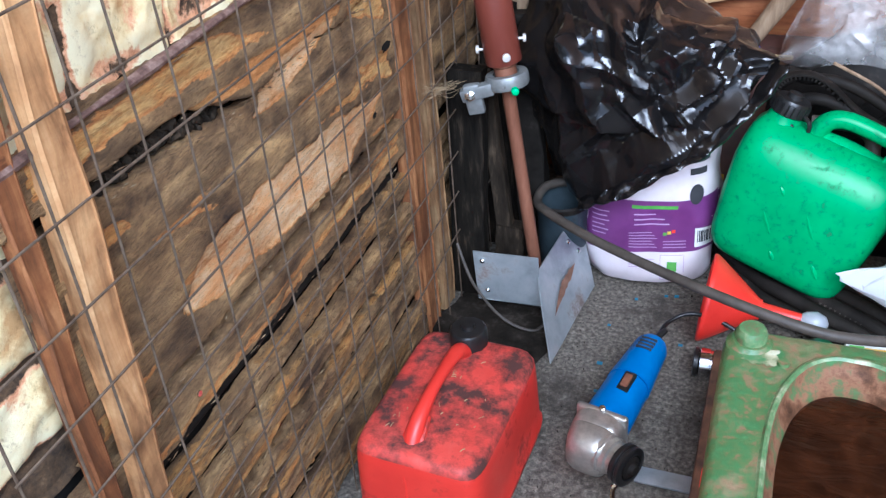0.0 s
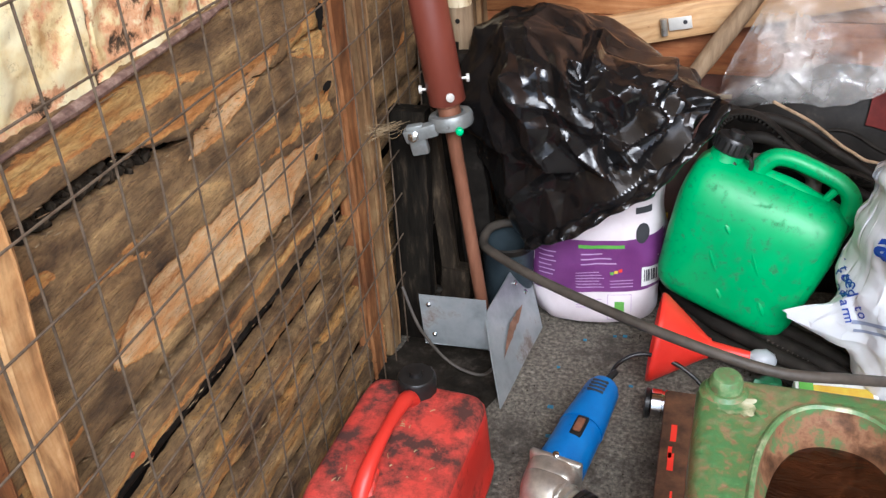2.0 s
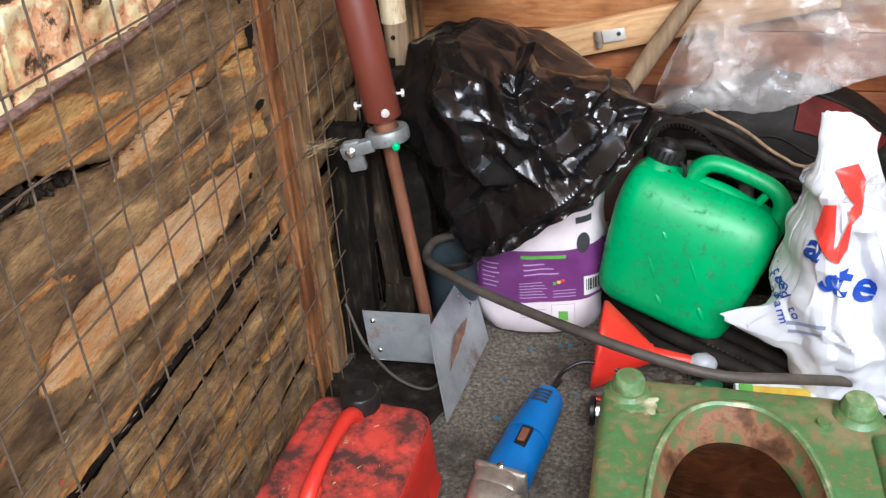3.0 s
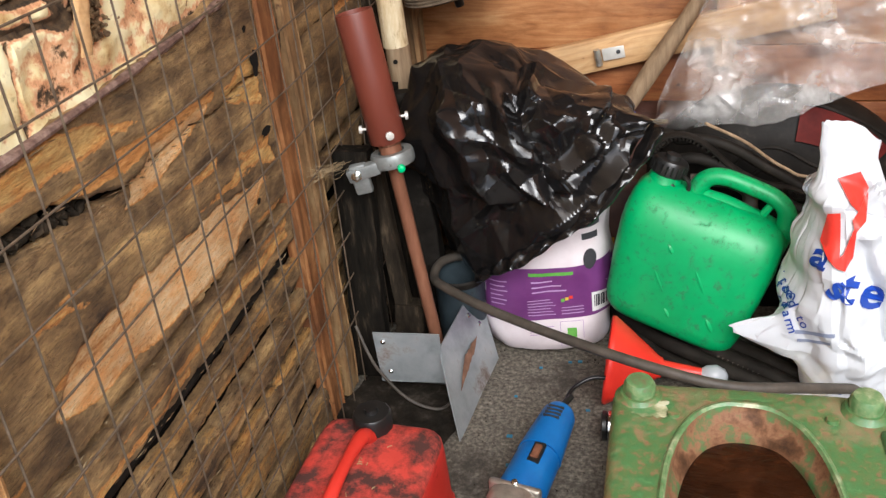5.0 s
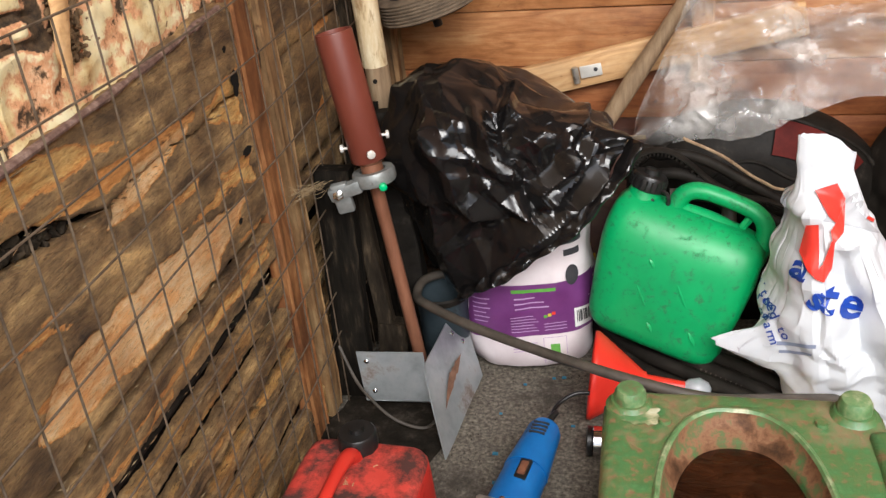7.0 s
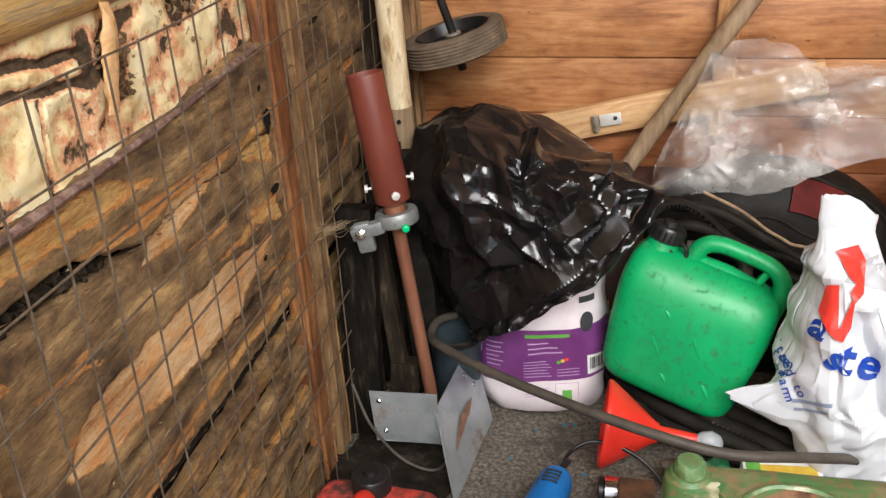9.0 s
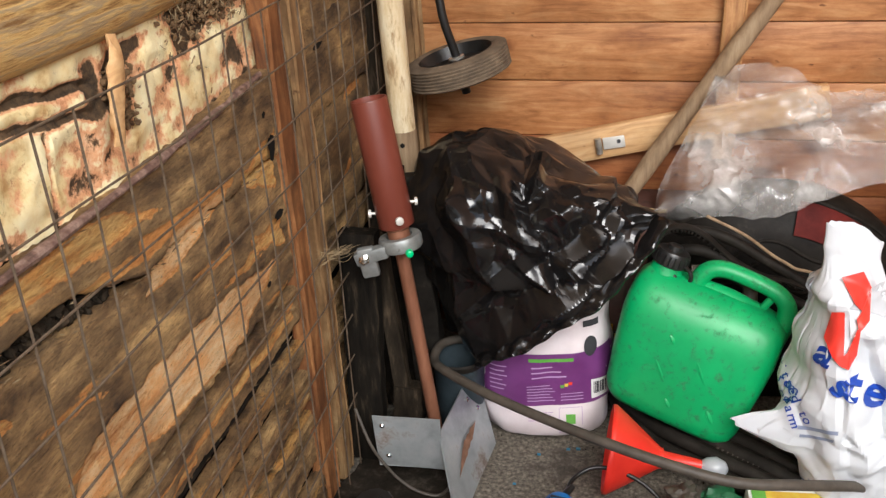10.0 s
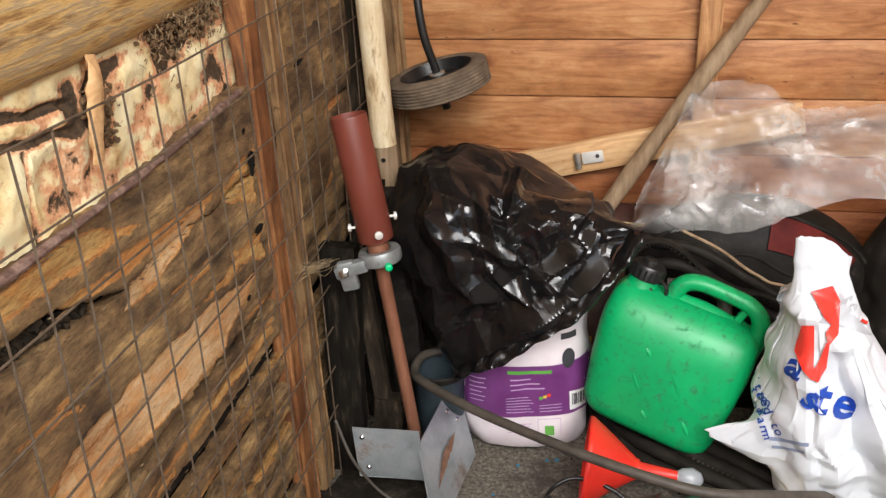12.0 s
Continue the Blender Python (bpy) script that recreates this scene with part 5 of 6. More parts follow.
# ---- green fuel can ----
def green_can():
    e = empty("fuel_can", "green plastic fuel can with black cap, dusty, tilted on hoses", "fuel can")
    place = pose(0.084, 1.256, 0.078, -9, 16.5, -12) @ Matrix.Diagonal((1.08, 1.0, 1.03, 1.0))
    def add(name, bm, mat, parent=e, label=""):
        bmesh.ops.transform(bm, matrix=place, verts=bm.verts)
        return part(name, bm, mat, parent, label)
    rings = []
    for z, w, d, cx in ((0, 0.160, 0.095, 0.006), (0.004, 0.182, 0.112, 0.005), (0.014, 0.198, 0.126, 0.004), (0.03, 0.208, 0.130, 0.003), (0.10, 0.224, 0.132, 0.0), (0.150, 0.232, 0.130, -0.002), (0.172, 0.231, 0.124, -0.003),
                        (0.192, 0.228, 0.110, -0.003), (0.206, 0.222, 0.090, -0.003), (0.216, 0.204, 0.066, -0.006), (0.222, 0.182, 0.046, -0.012), (0.2245, 0.152, 0.026, -0.016)):
        rings.append(super_ring(w, d, z, 5.0, 64, cx))
    body = add("body", loft(rings), M_green, e, "green polythene body")
    # handle: a rounded bar from the neck to the far shoulder
    pts = [(-0.034, 0, 0.214), (-0.026, 0, 0.244), (-0.004, 0, 0.2575), (0.040, 0, 0.2580), (0.074, 0, 0.2540), (0.094, 0, 0.240), (0.1010, 0, 0.216), (0.0990, 0, 0.178)]
    add("handle", tube(pts, 0.0165, 14, 8, 0.86, radii=lambda u: 0.0145 + 0.008 * abs(u - 0.45) ** 1.5), M_green, e, "moulded green handle")
    add("web", tube([(0.063, 0, 0.214), (0.069, 0, 0.235), (0.074, 0, 0.251)], 0.006, 8, 4), M_green)
    add("saddle", tube([(-0.03, 0, 0.220), (0.02, 0, 0.222), (0.065, 0, 0.214), (0.098, 0, 0.196)], 0.013, 10, 6, 0.8), M_green)
    add("neck", turned([(0, 0.030), (0.012, 0.025), (0.022, 0.023)], (-0.080, 0, 0.210), (-0.084, 0, 1), 24), M_green)
    cap = add("cap", turned([(0, 0.0235), (0.002, 0.0262), (0.020, 0.0258), (0.024, 0.0235), (0.025, 0.012), (0.032, 0.011), (0.033, 0.008)], (-0.080, 0, 0.232), (-0.082, 0, 1.2), 30), M_black, e, "black ribbed screw cap")
    for k in range(20):
        a = 2 * math.pi * k / 20
        c = Vector((-0.0805 + 0.0262 * math.cos(a), 0.0262 * math.sin(a), 0.235))
        add("rib", tube([c, c + Vector((0, 0, 0.016))], 0.0016, 5, 1), M_black, cap)
    add("strap", tube([(-0.056, -0.012, 0.240), (-0.046, -0.018, 0.236), (-0.043, -0.016, 0.222), (-0.056, -0.020, 0.216), (-0.068, -0.018, 0.224)], 0.0032, 8, 6), M_black, e, "black cap strap")
    add("spout", tube([(-0.045, 0.036, 0.222), (0.0, 0.040, 0.240), (0.035, 0.042, 0.236), (0.05, 0.042, 0.21)], 0.011, 12, 6), M_hose, e, "grey spout tube behind the handle")
    # raised slanting marks moulded in the front
    for x0, z0, x1, z1 in ((-0.052, 0.115, -0.012, 0.062), (-0.038, 0.150, -0.026, 0.136), (0.004, 0.135, 0.044, 0.082), (-0.010, 0.050, 0.004, 0.034), (0.05, 0.06, 0.066, 0.04)):
        add("moulded_rib", tube([(x0, -0.0585, z0), ((x0 + x1) / 2, -0.0612, (z0 + z1) / 2), (x1, -0.0585, z1)], 0.0060, 10, 4, 0.8), M_green)


green_can()


# ---- red fuel can ----
def red_can():
    e = empty("fuel_can", "faded red plastic fuel can with dirty top and black cap", "fuel can")
    place = pose(-0.297, 0.757, 0.003, 0, 0, -3)
    def add(name, bm, mat, parent=e, label=""):
        bmesh.ops.transform(bm, matrix=place, verts=bm.verts)
        return part(name, bm, mat, parent, label)
    rows = ((0, 0.175, 0.245), (0.004, 0.186, 0.256), (0.014, 0.190, 0.260), (0.020, 0.190, 0.260), (0.024, 0.184, 0.254), (0.06, 0.182, 0.252), (0.110, 0.178, 0.248), (0.130, 0.174, 0.244), (0.139, 0.166, 0.236), (0.1425, 0.154, 0.224))
    bm = loft([super_ring(w, d, z, 9.0, 96) for z, w, d in rows], cap=(True, False))
    # dished top, slightly lower at the sides of the handle
    ring = super_ring(0.154, 0.224, 0.1425, 9.0, 96)
    inner = [[Vector((p.x * k, p.y * k, 0.1425 + 0.0025 * (1 - k))) for p in ring] for k in (1.0, 0.8, 0.55, 0.3, 0.08)]
    loft(inner, True, (False, True), bm)
    bmesh.ops.remove_doubles(bm, verts=bm.verts, dist=0.0003)
    for f in bm.faces:
        f.material_index = 0 if f.calc_center_median().z > 0.128 else 1
    add("body", bm, [M_red, M_red_clean], e, "red plastic body with a dirty top")
    add("handle", tube([(-0.013, -0.094, 0.132), (-0.012, -0.070, 0.156), (-0.011, -0.03, 0.168), (-0.011, 0.02, 0.169), (-0.011, 0.062, 0.162), (-0.011, 0.084, 0.143)], 0.011, 12, 8, 0.9, radii=lambda u: 0.0105 + 0.002 * math.cos(u * 6.28)), M_red_clean, e, "moulded red handle")
    for s in (-1, 1):
        add("handle_root", tube([(-0.013 + s * 0.012, -0.100, 0.130), (-0.012 + s * 0.010, -0.078, 0.145), (-0.011 + s * 0.005, -0.055, 0.151)], 0.005, 8, 4), M_red_clean)
    add("seam", tube([(-0.012, -0.1255, 0.02), (-0.012, -0.124, 0.10), (-0.012, -0.110, 0.138)], 0.0025, 6, 4), M_red_clean)
    add("neck", turned([(0, 0.028), (0.010, 0.025)], (-0.012, 0.104, 0.134), (-0.012, 0.110, 1), 20), M_red_clean)
    cap = add("cap", turned([(0, 0.0245), (0.002, 0.0275), (0.024, 0.0268), (0.027, 0.0245), (0.0272, 0.010), (0.034, 0.009), (0.034, 0.006)], (-0.012, 0.104, 0.143), (-0.012, 0.110, 1), 12), M_black, e, "dusty black screw cap")


red_can()


# ---- angle grinder ----
def grinder():
    e = empty("angle_grinder", "blue angle grinder with alloy head lying on the floor", "angle grinder")
    a, b = Vector((-0.0665, 1.020, 0.062)), Vector((-0.1200, 0.764, 0.058))
    d = (b - a).normalized()
    L = (b - a).length
    part("rear_housing", turned([(0, 0.016), (0.002, 0.021), (0.012, 0.0255), (0.058, 0.029), (0.098, 0.0325), (0.1015, 0.0325)], a, b, 24), M_blue, e, "bright blue rear housing")
    part("motor_housing", turned([(0.1020, 0.0300), (0.1030, 0.0315), (0.150, 0.033), (0.190, 0.0345), (0.193, 0.0335)], a, b, 24), M_blue, e, "blue motor housing")
    up = Vector((0, 0, 1))
    side = d.cross(up).normalized()
    sw = a + d * 0.124 + up * 0.031 - side * 0.006
    R = Matrix((side, -d, up)).transposed().to_4x4()
    R.translation = sw
    bm = box(-0.0085, 0.0085, -0.019, 0.019, -0.004, 0.003, 0.002)
    bmesh.ops.transform(bm, matrix=R, verts=bm.verts)
    part("switch_frame", bm, M_black, e, "black switch surround")
    bm = box(-0.0055, 0.0055, -0.013, 0.012, 0.0, 0.0062, 0.002)
    bmesh.ops.transform(bm, matrix=R, verts=bm.verts)
    part("switch", bm, M_copper, e, "brown slide switch")
    for k in range(4):
        R2 = R.copy()
        R2.translation = a + d * (0.020 + 0.008 * k) + up * (0.0255 + 0.0007 * k)
        bm = box(-0.012, 0.012, -0.0013, 0.0013, -0.002, 0.0022, 0.0006)
        bmesh.ops.transform(bm, matrix=R2, verts=bm.verts)
        part("vent", bm, M_ink, e)
    hd = a + d * 0.193
    flange_plate = box(-0.037, 0.037, -0.006, 0.005, -0.035, 0.037, 0.005, 3)
    RF = R.copy()
    RF.translation = hd
    bmesh.ops.transform(flange_plate, matrix=RF, verts=flange_plate.verts)
    part("flange_plate", flange_plate, M_alloy, e, "square alloy flange")
    head = []
    for h, r in ((0.0, 0.0355), (0.004, 0.0365), (0.022, 0.0355), (0.026, 0.0335), (0.030, 0.0345), (0.044, 0.0325), (0.056, 0.0285), (0.062, 0.021), (0.064, 0.010)):
        ring = super_ring(r * 2, r * 2, 0.0, 3.4, 40)
        head.append([hd + d * h + side * q.x + up * (q.y - 0.15 * max(0.0, h - 0.03)) for q in ring])
    part("gear_head", loft(head), M_alloy, e, "worn cast alloy gear head")
    for sx, sz in ((-0.026, 0.027), (0.026, 0.027), (0.0, 0.034)):
        p = hd + side * sx + up * sz - d * 0.001
        part("screw", turned([(0, 0.0045), (0.008, 0.0045), (0.009, 0.003)], p, p + d * 0.3 + up, 8), M_chrome, e)
    c = hd + d * 0.032 + side * (0.010 if side.x > 0 else -0.010)
    out = (side * -1 if side.x < 0 else side)
    tip = (out + Vector((0, -0.35, 0.05))).normalized()
    part("spindle", turned([(0, 0.031), (0.016, 0.030), (0.018, 0.026), (0.026, 0.026), (0.028, 0.0225), (0.034, 0.0225), (0.036, 0.019), (0.046, 0.018)], c, c + tip, 26), M_alloy, e)
    part("guard_ring", turned([(0.036, 0.024), (0.038, 0.0285), (0.044, 0.0285), (0.046, 0.026), (0.048, 0.0285), (0.053, 0.0285), (0.055, 0.025), (0.055, 0.019), (0.048, 0.018)], c, c + tip, 28), M_black, e, "black ribbed flange ring")
    part("flange", turned([(0.044, 0.0175), (0.054, 0.017), (0.056, 0.010), (0.062, 0.0075), (0.063, 0.005)], c, c + tip, 18), M_dustblack, e)
    p = c - out * 0.02 - up * 0.03
    part("spanner_pin", tube([(-0.075, 0.752, 0.004), (-0.076, 0.765, 0.024), (-0.062, 0.775, 0.030)], 0.0045, 8, 4), M_chrome, e)
    cable = part("cable", tube([a - d * 0.000, a - d * 0.022, (-0.052, 1.075, 0.064), (-0.02, 1.094, 0.072), (0.030, 1.092, 0.064), (0.075, 1.075, 0.040), (0.12, 1.02, 0.012), (0.2, 0.95, 0.008)], 0.0035, 10, 8), M_black, e, "black power cable")
    part("cable_boot", tube([a + d * 0.004, a - d * 0.018, a - d * 0.034 + Vector((0.006, 0, 0.002))], 0.0065, 10, 4, radii=lambda u: 0.0075 - 0.003 * u), M_black, e)


grinder()
tagged(part("metal_strip", box(-0.055, 0.035, 0.800, 0.828, 0.001, 0.005, 0.001), M_galv), "bright flat metal strip on the floor", "metal strip")

# chrome socket and rusty channel
socket = empty("chrome_socket", "chrome socket with a black end lying on the floor", "socket")
part("barrel", turned([(0, 0.020), (0.003, 0.0225), (0.017, 0.0225), (0.018, 0.0205), (0.021, 0.0205), (0.022, 0.0225), (0.045, 0.0225), (0.05, 0.02)], (0.000, 1.040, 0.024), (1, 1.06, 0.024), 26), M_chrome, socket)
part("end_cap", turned([(-0.008, 0.018), (-0.006, 0.0225), (0.0, 0.0225)], (0.000, 1.040, 0.024), (1, 1.06, 0.024), 26), M_black, socket, "black end cap")

rust_bar = tagged(part("steel_channel", box(0.022, 0.074, 0.34, 1.003, 0.002, 0.088, 0.004, 2), M_rust), "rusty steel channel with red paint remnants on the floor", "steel channel")
for k in range(14):
    y = random.Random(k).uniform(0.6, 0.93)
    w = random.Random(k + 50).uniform(0.003, 0.010)
    x = random.Random(k + 90).uniform(0.034, 0.046)
    part("paint_flake", box(x - w * 0.4, x + w * 0.4, y - w * 1.6, y + w * 1.6, 0.0875, 0.0887), M_funnel, rust_bar, smooth=False)


# ---- green machine casting ----
def casting():
    e = empty("machine_casting", "green enamelled iron machine casting holding rusty brown oil", "machine")
    x0, x1, y0, y1, zt = 0.0385, 0.178, 0.120, 0.383, 0.650
    n = 96
    cx, cy = 0.1045, 0.275
    def rect_ring(z, grow=0.0, rad=0.014):
        out = []
        hw, hh = (x1 - x0) / 2 + grow, (y1 - y0) / 2 + grow
        mx, my = (x0 + x1) / 2, (y0 + y1) / 2
        for k in range(n):
            a = 2 * math.pi * k / n
            ca, sa = math.cos(a), math.sin(a)
            q = min(hw / abs(ca) if abs(ca) > 1e-6 else 9, hh / abs(sa) if abs(sa) > 1e-6 else 9)
            px, py = q * ca, q * sa
            ox, oy = max(0, abs(px) - (hw - rad)), max(0, abs(py) - (hh - rad))
            l = math.hypot(ox, oy)
            if l > rad and ox > 0 and oy > 0:
                px = math.copysign(hw - rad + ox * rad / l, px)
                py = math.copysign(hh - rad + oy * rad / l, py)
            out.append(Vector((mx + px, my + py, z + 0.0006 * noise.noise((px * 40, py * 40, 1)))))
        return out
    def oval_ring(rx, ry, z, dy=0.0):
        out = []
        for k in range(n):
            a = 2 * math.pi * k / n
            ca, sa = math.cos(a), math.sin(a)
            r = (abs(ca) ** 2.5 + abs(sa) ** 2.5) ** (-1 / 2.5)
            out.append(Vector((cx + rx * r * ca, cy + dy + ry * r * sa, z + 0.0007 * noise.noise((ca * 3, sa * 3, z * 50)))))
        return out
    outer = [rect_ring(0.30, -0.012), rect_ring(0.55, -0.004), rect_ring(0.60, 0.0), rect_ring(zt - 0.006, 0.0), rect_ring(zt - 0.002, -0.0018), rect_ring(zt, -0.005),
             rect_ring(zt, -0.012), oval_ring(0.0450, 0.0965, zt), oval_ring(0.0425, 0.0938, zt + 0.0006)]
    part("body", loft(outer, True, (True, False)), M_casting, e, "chipped green enamelled casting")
    part("lip", loft([oval_ring(0.0425, 0.0938, zt + 0.0006), oval_ring(0.0412, 0.0925, zt + 0.0020), oval_ring(0.0398, 0.0912, zt + 0.0022), oval_ring(0.0388, 0.0900, zt + 0.0008)], True, (False, False)), M_wornpaint, e, "raised lip worn to pale metal")
    part("rim", loft([oval_ring(0.0388, 0.0900, zt + 0.0008), oval_ring(0.0378, 0.0885, zt - 0.0030), oval_ring(0.0362, 0.0835, zt - 0.0062), oval_ring(0.0350, 0.0785, zt - 0.0080), oval_ring(0.0340, 0.0772, zt - 0.0105), oval_ring(0.0345, 0.0775, zt - 0.05)], True, (False, False)), M_rimrust, e, "rusted inner rim with green paint remnants")
    part("oil", loft([oval_ring(0.0343, 0.0774, zt - 0.0125), oval_ring(0.002, 0.004, zt - 0.0125)], True, (False, True)), M_fluid, e, "still rusty brown oil")
    for bx in (0.0525, 0.1625):
        part("boss", turned([(0, 0.0128), (0.0015, 0.0112), (0.004, 0.0098)], (bx, 0.369, zt - 0.001), (bx, 0.369, 1), 24), M_casting, e, "worn raised boss")
        part("bolt", turned([(0.003, 0.0083), (0.0075, 0.0082), (0.0100, 0.0068), (0.0108, 0.0035)], (bx, 0.369, zt), (bx, 0.369, 1), 20), M_wornpaint, e, "rusty green bolt head")
    wear = bmesh.new()
    mid = wear.verts.new((0.0585, 0.3595, zt + 0.0006))
    rim_w = []
    for k in range(40):
        a = 2 * math.pi * k / 40
        r = 1 + 0.45 * noise.noise((math.cos(a) * 1.6, math.sin(a) * 1.6, 7.7)) + 0.25 * noise.noise((math.cos(a) * 6, math.sin(a) * 6, 1.7))
        rim_w.append(wear.verts.new((0.0585 + 0.0105 * r * math.cos(a), 0.3595 + 0.0080 * r * math.sin(a), zt + 0.0005)))
    for k in range(40):
        wear.faces.new((mid, rim_w[k], rim_w[(k + 1) % 40]))
    part("worn_patch", wear, M_palewear, e, "pale patch where the enamel has worn off")
    part("side_flange", box(0.181, 0.300, 0.12, 0.372, 0.32, 0.645, 0.006, 3), M_casting, e, "green side flange")
    part("rib", box(0.166, 0.182, 0.13, 0.356, 0.60, 0.6535, 0.005, 3), M_casting, e)
    for px, py in ((0.070, 0.356), (0.146, 0.360), (0.150, 0.215), (0.06, 0.22)):
        part("stud", turned([(0, 0.0035), (0.002, 0.003)], (px, py, zt - 0.0005), (px, py, 1), 10), M_casting, e)
    part("pedestal", box(0.085, 0.285, 0.13, 0.335, 0.005, 0.325, 0.008), M_rust, e, "rusty iron pedestal")
    e.location = (0.005, -0.004, -0.003)


casting()


# ---- red funnel ----
fun = empty("funnel", "red plastic funnel lying on its side with a milky spout end", "funnel")
f0, f1 = Vector((-0.006, 1.143, 0.071)), Vector((0.140, 1.143, 0.055))
part("cone", turned([(0.0, 0.0705), (0.002, 0.0715), (0.006, 0.0715), (0.010, 0.069), (0.030, 0.055), (0.075, 0.022), (0.082, 0.017), (0.086, 0.0165), (0.086, 0.014), (0.03, 0.05), (0.0, 0.068)], f0, f1, 36, cap=(False, False)), M_funnel, fun)
part("spout", turned([(0.084, 0.0155), (0.088, 0.0125), (0.135, 0.0095), (0.150, 0.0085)], f0, f1, 20), M_funnel, fun)
part("spout_end", turned([(0.146, 0.0085), (0.153, 0.014), (0.168, 0.0175), (0.182, 0.012), (0.187, 0.004)], f0, f1, 22), M_milky, fun, "milky translucent cap")
lab = bmesh.new()
vs = []
for i in range(7):
    row = []
    for j in range(5):
        h = 0.034 + 0.032 * j / 4
        r = 0.0525 - (h - 0.030) * 0.735 + 0.0012
        a = radians(8 + 34 * i / 6)
        dd = (f1 - f0).normalized()
        upv = (Vector((0, 0, 1)) - dd * dd.z).normalized()
        ww = Vector((0, -1, 0))
        row.append(lab.verts.new(f0 + dd * h + (upv * math.cos(a) + ww * math.sin(a)) * r))
    vs.append(row)
for i in range(6):
    for j in range(4):
        lab.faces.new((vs[i][j], vs[i + 1][j], vs[i + 1][j + 1], vs[i][j + 1]))
part("sticker", lab, M_orangeprint, fun, "torn yellow sticker")


# ---- hoses ----
def hose(pts, r, mat, label, steps=10, seg=12):
    return tagged(part("hose", tube(pts, r, seg, steps), mat), label, "hose", "hoses on the floor")


hose([(-0.232, 1.262, 0.150), (-0.262, 1.288, 0.164), (-0.296, 1.262, 0.168), (-0.296, 1.205, 0.172), (-0.262, 1.160, 0.180), (-0.173, 1.096, 0.184), (-0.037, 1.025, 0.186), (0.082, 0.983, 0.180), (0.169, 0.975, 0.168), (0.257, 1.004, 0.150), (0.33, 1.06, 0.11), (0.40, 1.14, 0.05), (0.43, 1.24, 0.012)], 0.0078, M_hose, "grey rubber hose arching from the blue tub over the funnel")
for k, (dy, dz, r) in enumerate(((0, 0.0, 0.013), (-0.028, -0.006, 0.012), (0.024, 0.010, 0.013), (-0.052, -0.018, 0.011), (0.03, -0.022, 0.012))):
    hose([(-0.012 + 0.008 * k, 1.42, 0.050 + dz * 0.5), (0.000, 1.335 + dy * 0.4, 0.068 + dz), (0.060, 1.262 + dy, 0.066 + dz), (0.140, 1.212 + dy, 0.060 + dz), (0.225, 1.168 + dy, 0.052 + dz), (0.31, 1.13 + dy, 0.040 + dz), (0.42, 1.13 + dy, 0.034 + dz)], r, M_dustblack, "black rubber hose with faint white lettering under the can")
bmm = bmesh.new()
for k in range(9):
    x = 0.165 + 0.0075 * k
    y = 1.197 - 0.0415 * (k * 0.0075) / 0.085 * 1.0 - 0.0135
    box(x, x + 0.0045, y - 0.0008, y + 0.0008, 0.058 - 0.0009 * k, 0.062 - 0.0009 * k, 0, 1, bmm)
hose_text = part("hose_lettering", bmm, M_hose, None, "", smooth=False)
tagged(hose_text, "faint white lettering along a black hose", "lettering")


# ---- white carrier bag ----
def carrier():
    bm = bmesh.new()
    n = 108
    rings = []
    rows = [(0.0, 0.56), (0.008, 0.66), (0.04, 0.76), (0.09, 0.88), (0.14, 0.96), (0.19, 0.90), (0.24, 0.76), (0.29, 0.60), (0.33, 0.47), (0.37, 0.37), (0.40, 0.32), (0.43, 0.31), (0.455, 0.305), (0.474, 0.315)]
    fine = []
    for (za, ra), (zb, rb) in zip(rows, rows[1:]):
        for k in range(6):
            fine.append((za + (zb - za) * k / 6, ra + (rb - ra) * k / 6))
    fine.append(rows[-1])
    for z, r in fine:
        ring = []
        u = min(1.0, z / 0.44)
        cx = 0.395 - 0.092 * u ** 1.2
        cy = 1.155 - 0.02 * u
        flat = 1.0 - 0.68 * max(0.0, min(1.0, (z - 0.34) / 0.09))
        for k in range(n):
            a = 2 * math.pi * k / n
            ca, sa = math.cos(a), math.sin(a)
            q = Vector((ca * 1.3, sa * 1.3, z * 4.5))
            f = 0.05 * (ridge(q + Vector((2, 5, 1)), 1.0) - 0.5) * (1 - 0.3 * u)
            f += 0.05 * (ridge(Vector((ca * 2.2, sa * 2.2, z * 1.2)), 1.6) - 0.5) * (0.4 + u)
            f *= 1.0 - 0.8 * max(0.0, min(1.0, (z - 0.38) / 0.05))
            tail = math.exp(-((a - 3.62) / 0.30) ** 2) * math.exp(-((z - 0.148) / 0.032) ** 2) * (0.75 + 0.5 * ridge(Vector((a * 3, z * 22, 4)), 1.0) * 0.7)
            rr_ = r * (1 + f)
            ring.append(Vector((cx + 0.118 * rr_ * ca - 0.092 * tail, cy + 0.092 * rr_ * sa * flat + 0.02 * tail, 0.006 + z + 0.006 * noise.noise(q * 2) - 0.024 * max(0.0, ca) * max(0.0, (z - 0.40) / 0.074))))
        rings.append(ring)
    loft(rings, bm=bm, cap=(True, False))
    bmesh.ops.triangulate(bm, faces=bm.faces)
    bmesh.ops.subdivide_edges(bm, edges=bm.edges[:], cuts=1, use_grid_fill=True)
    bm.normal_update()
    # long creases that fan out from the tied handles, and shorter ones across
    rnd = random.Random(34)
    p = np.array([v.co[:] for v in bm.verts])
    lift = np.zeros(len(p))
    x, z = p[:, 0] + 0.3 * (p[:, 1] - 1.08) + 0.004 * np.sin(p[:, 2] * 70), p[:, 2] + 0.004 * np.sin(p[:, 0] * 60)
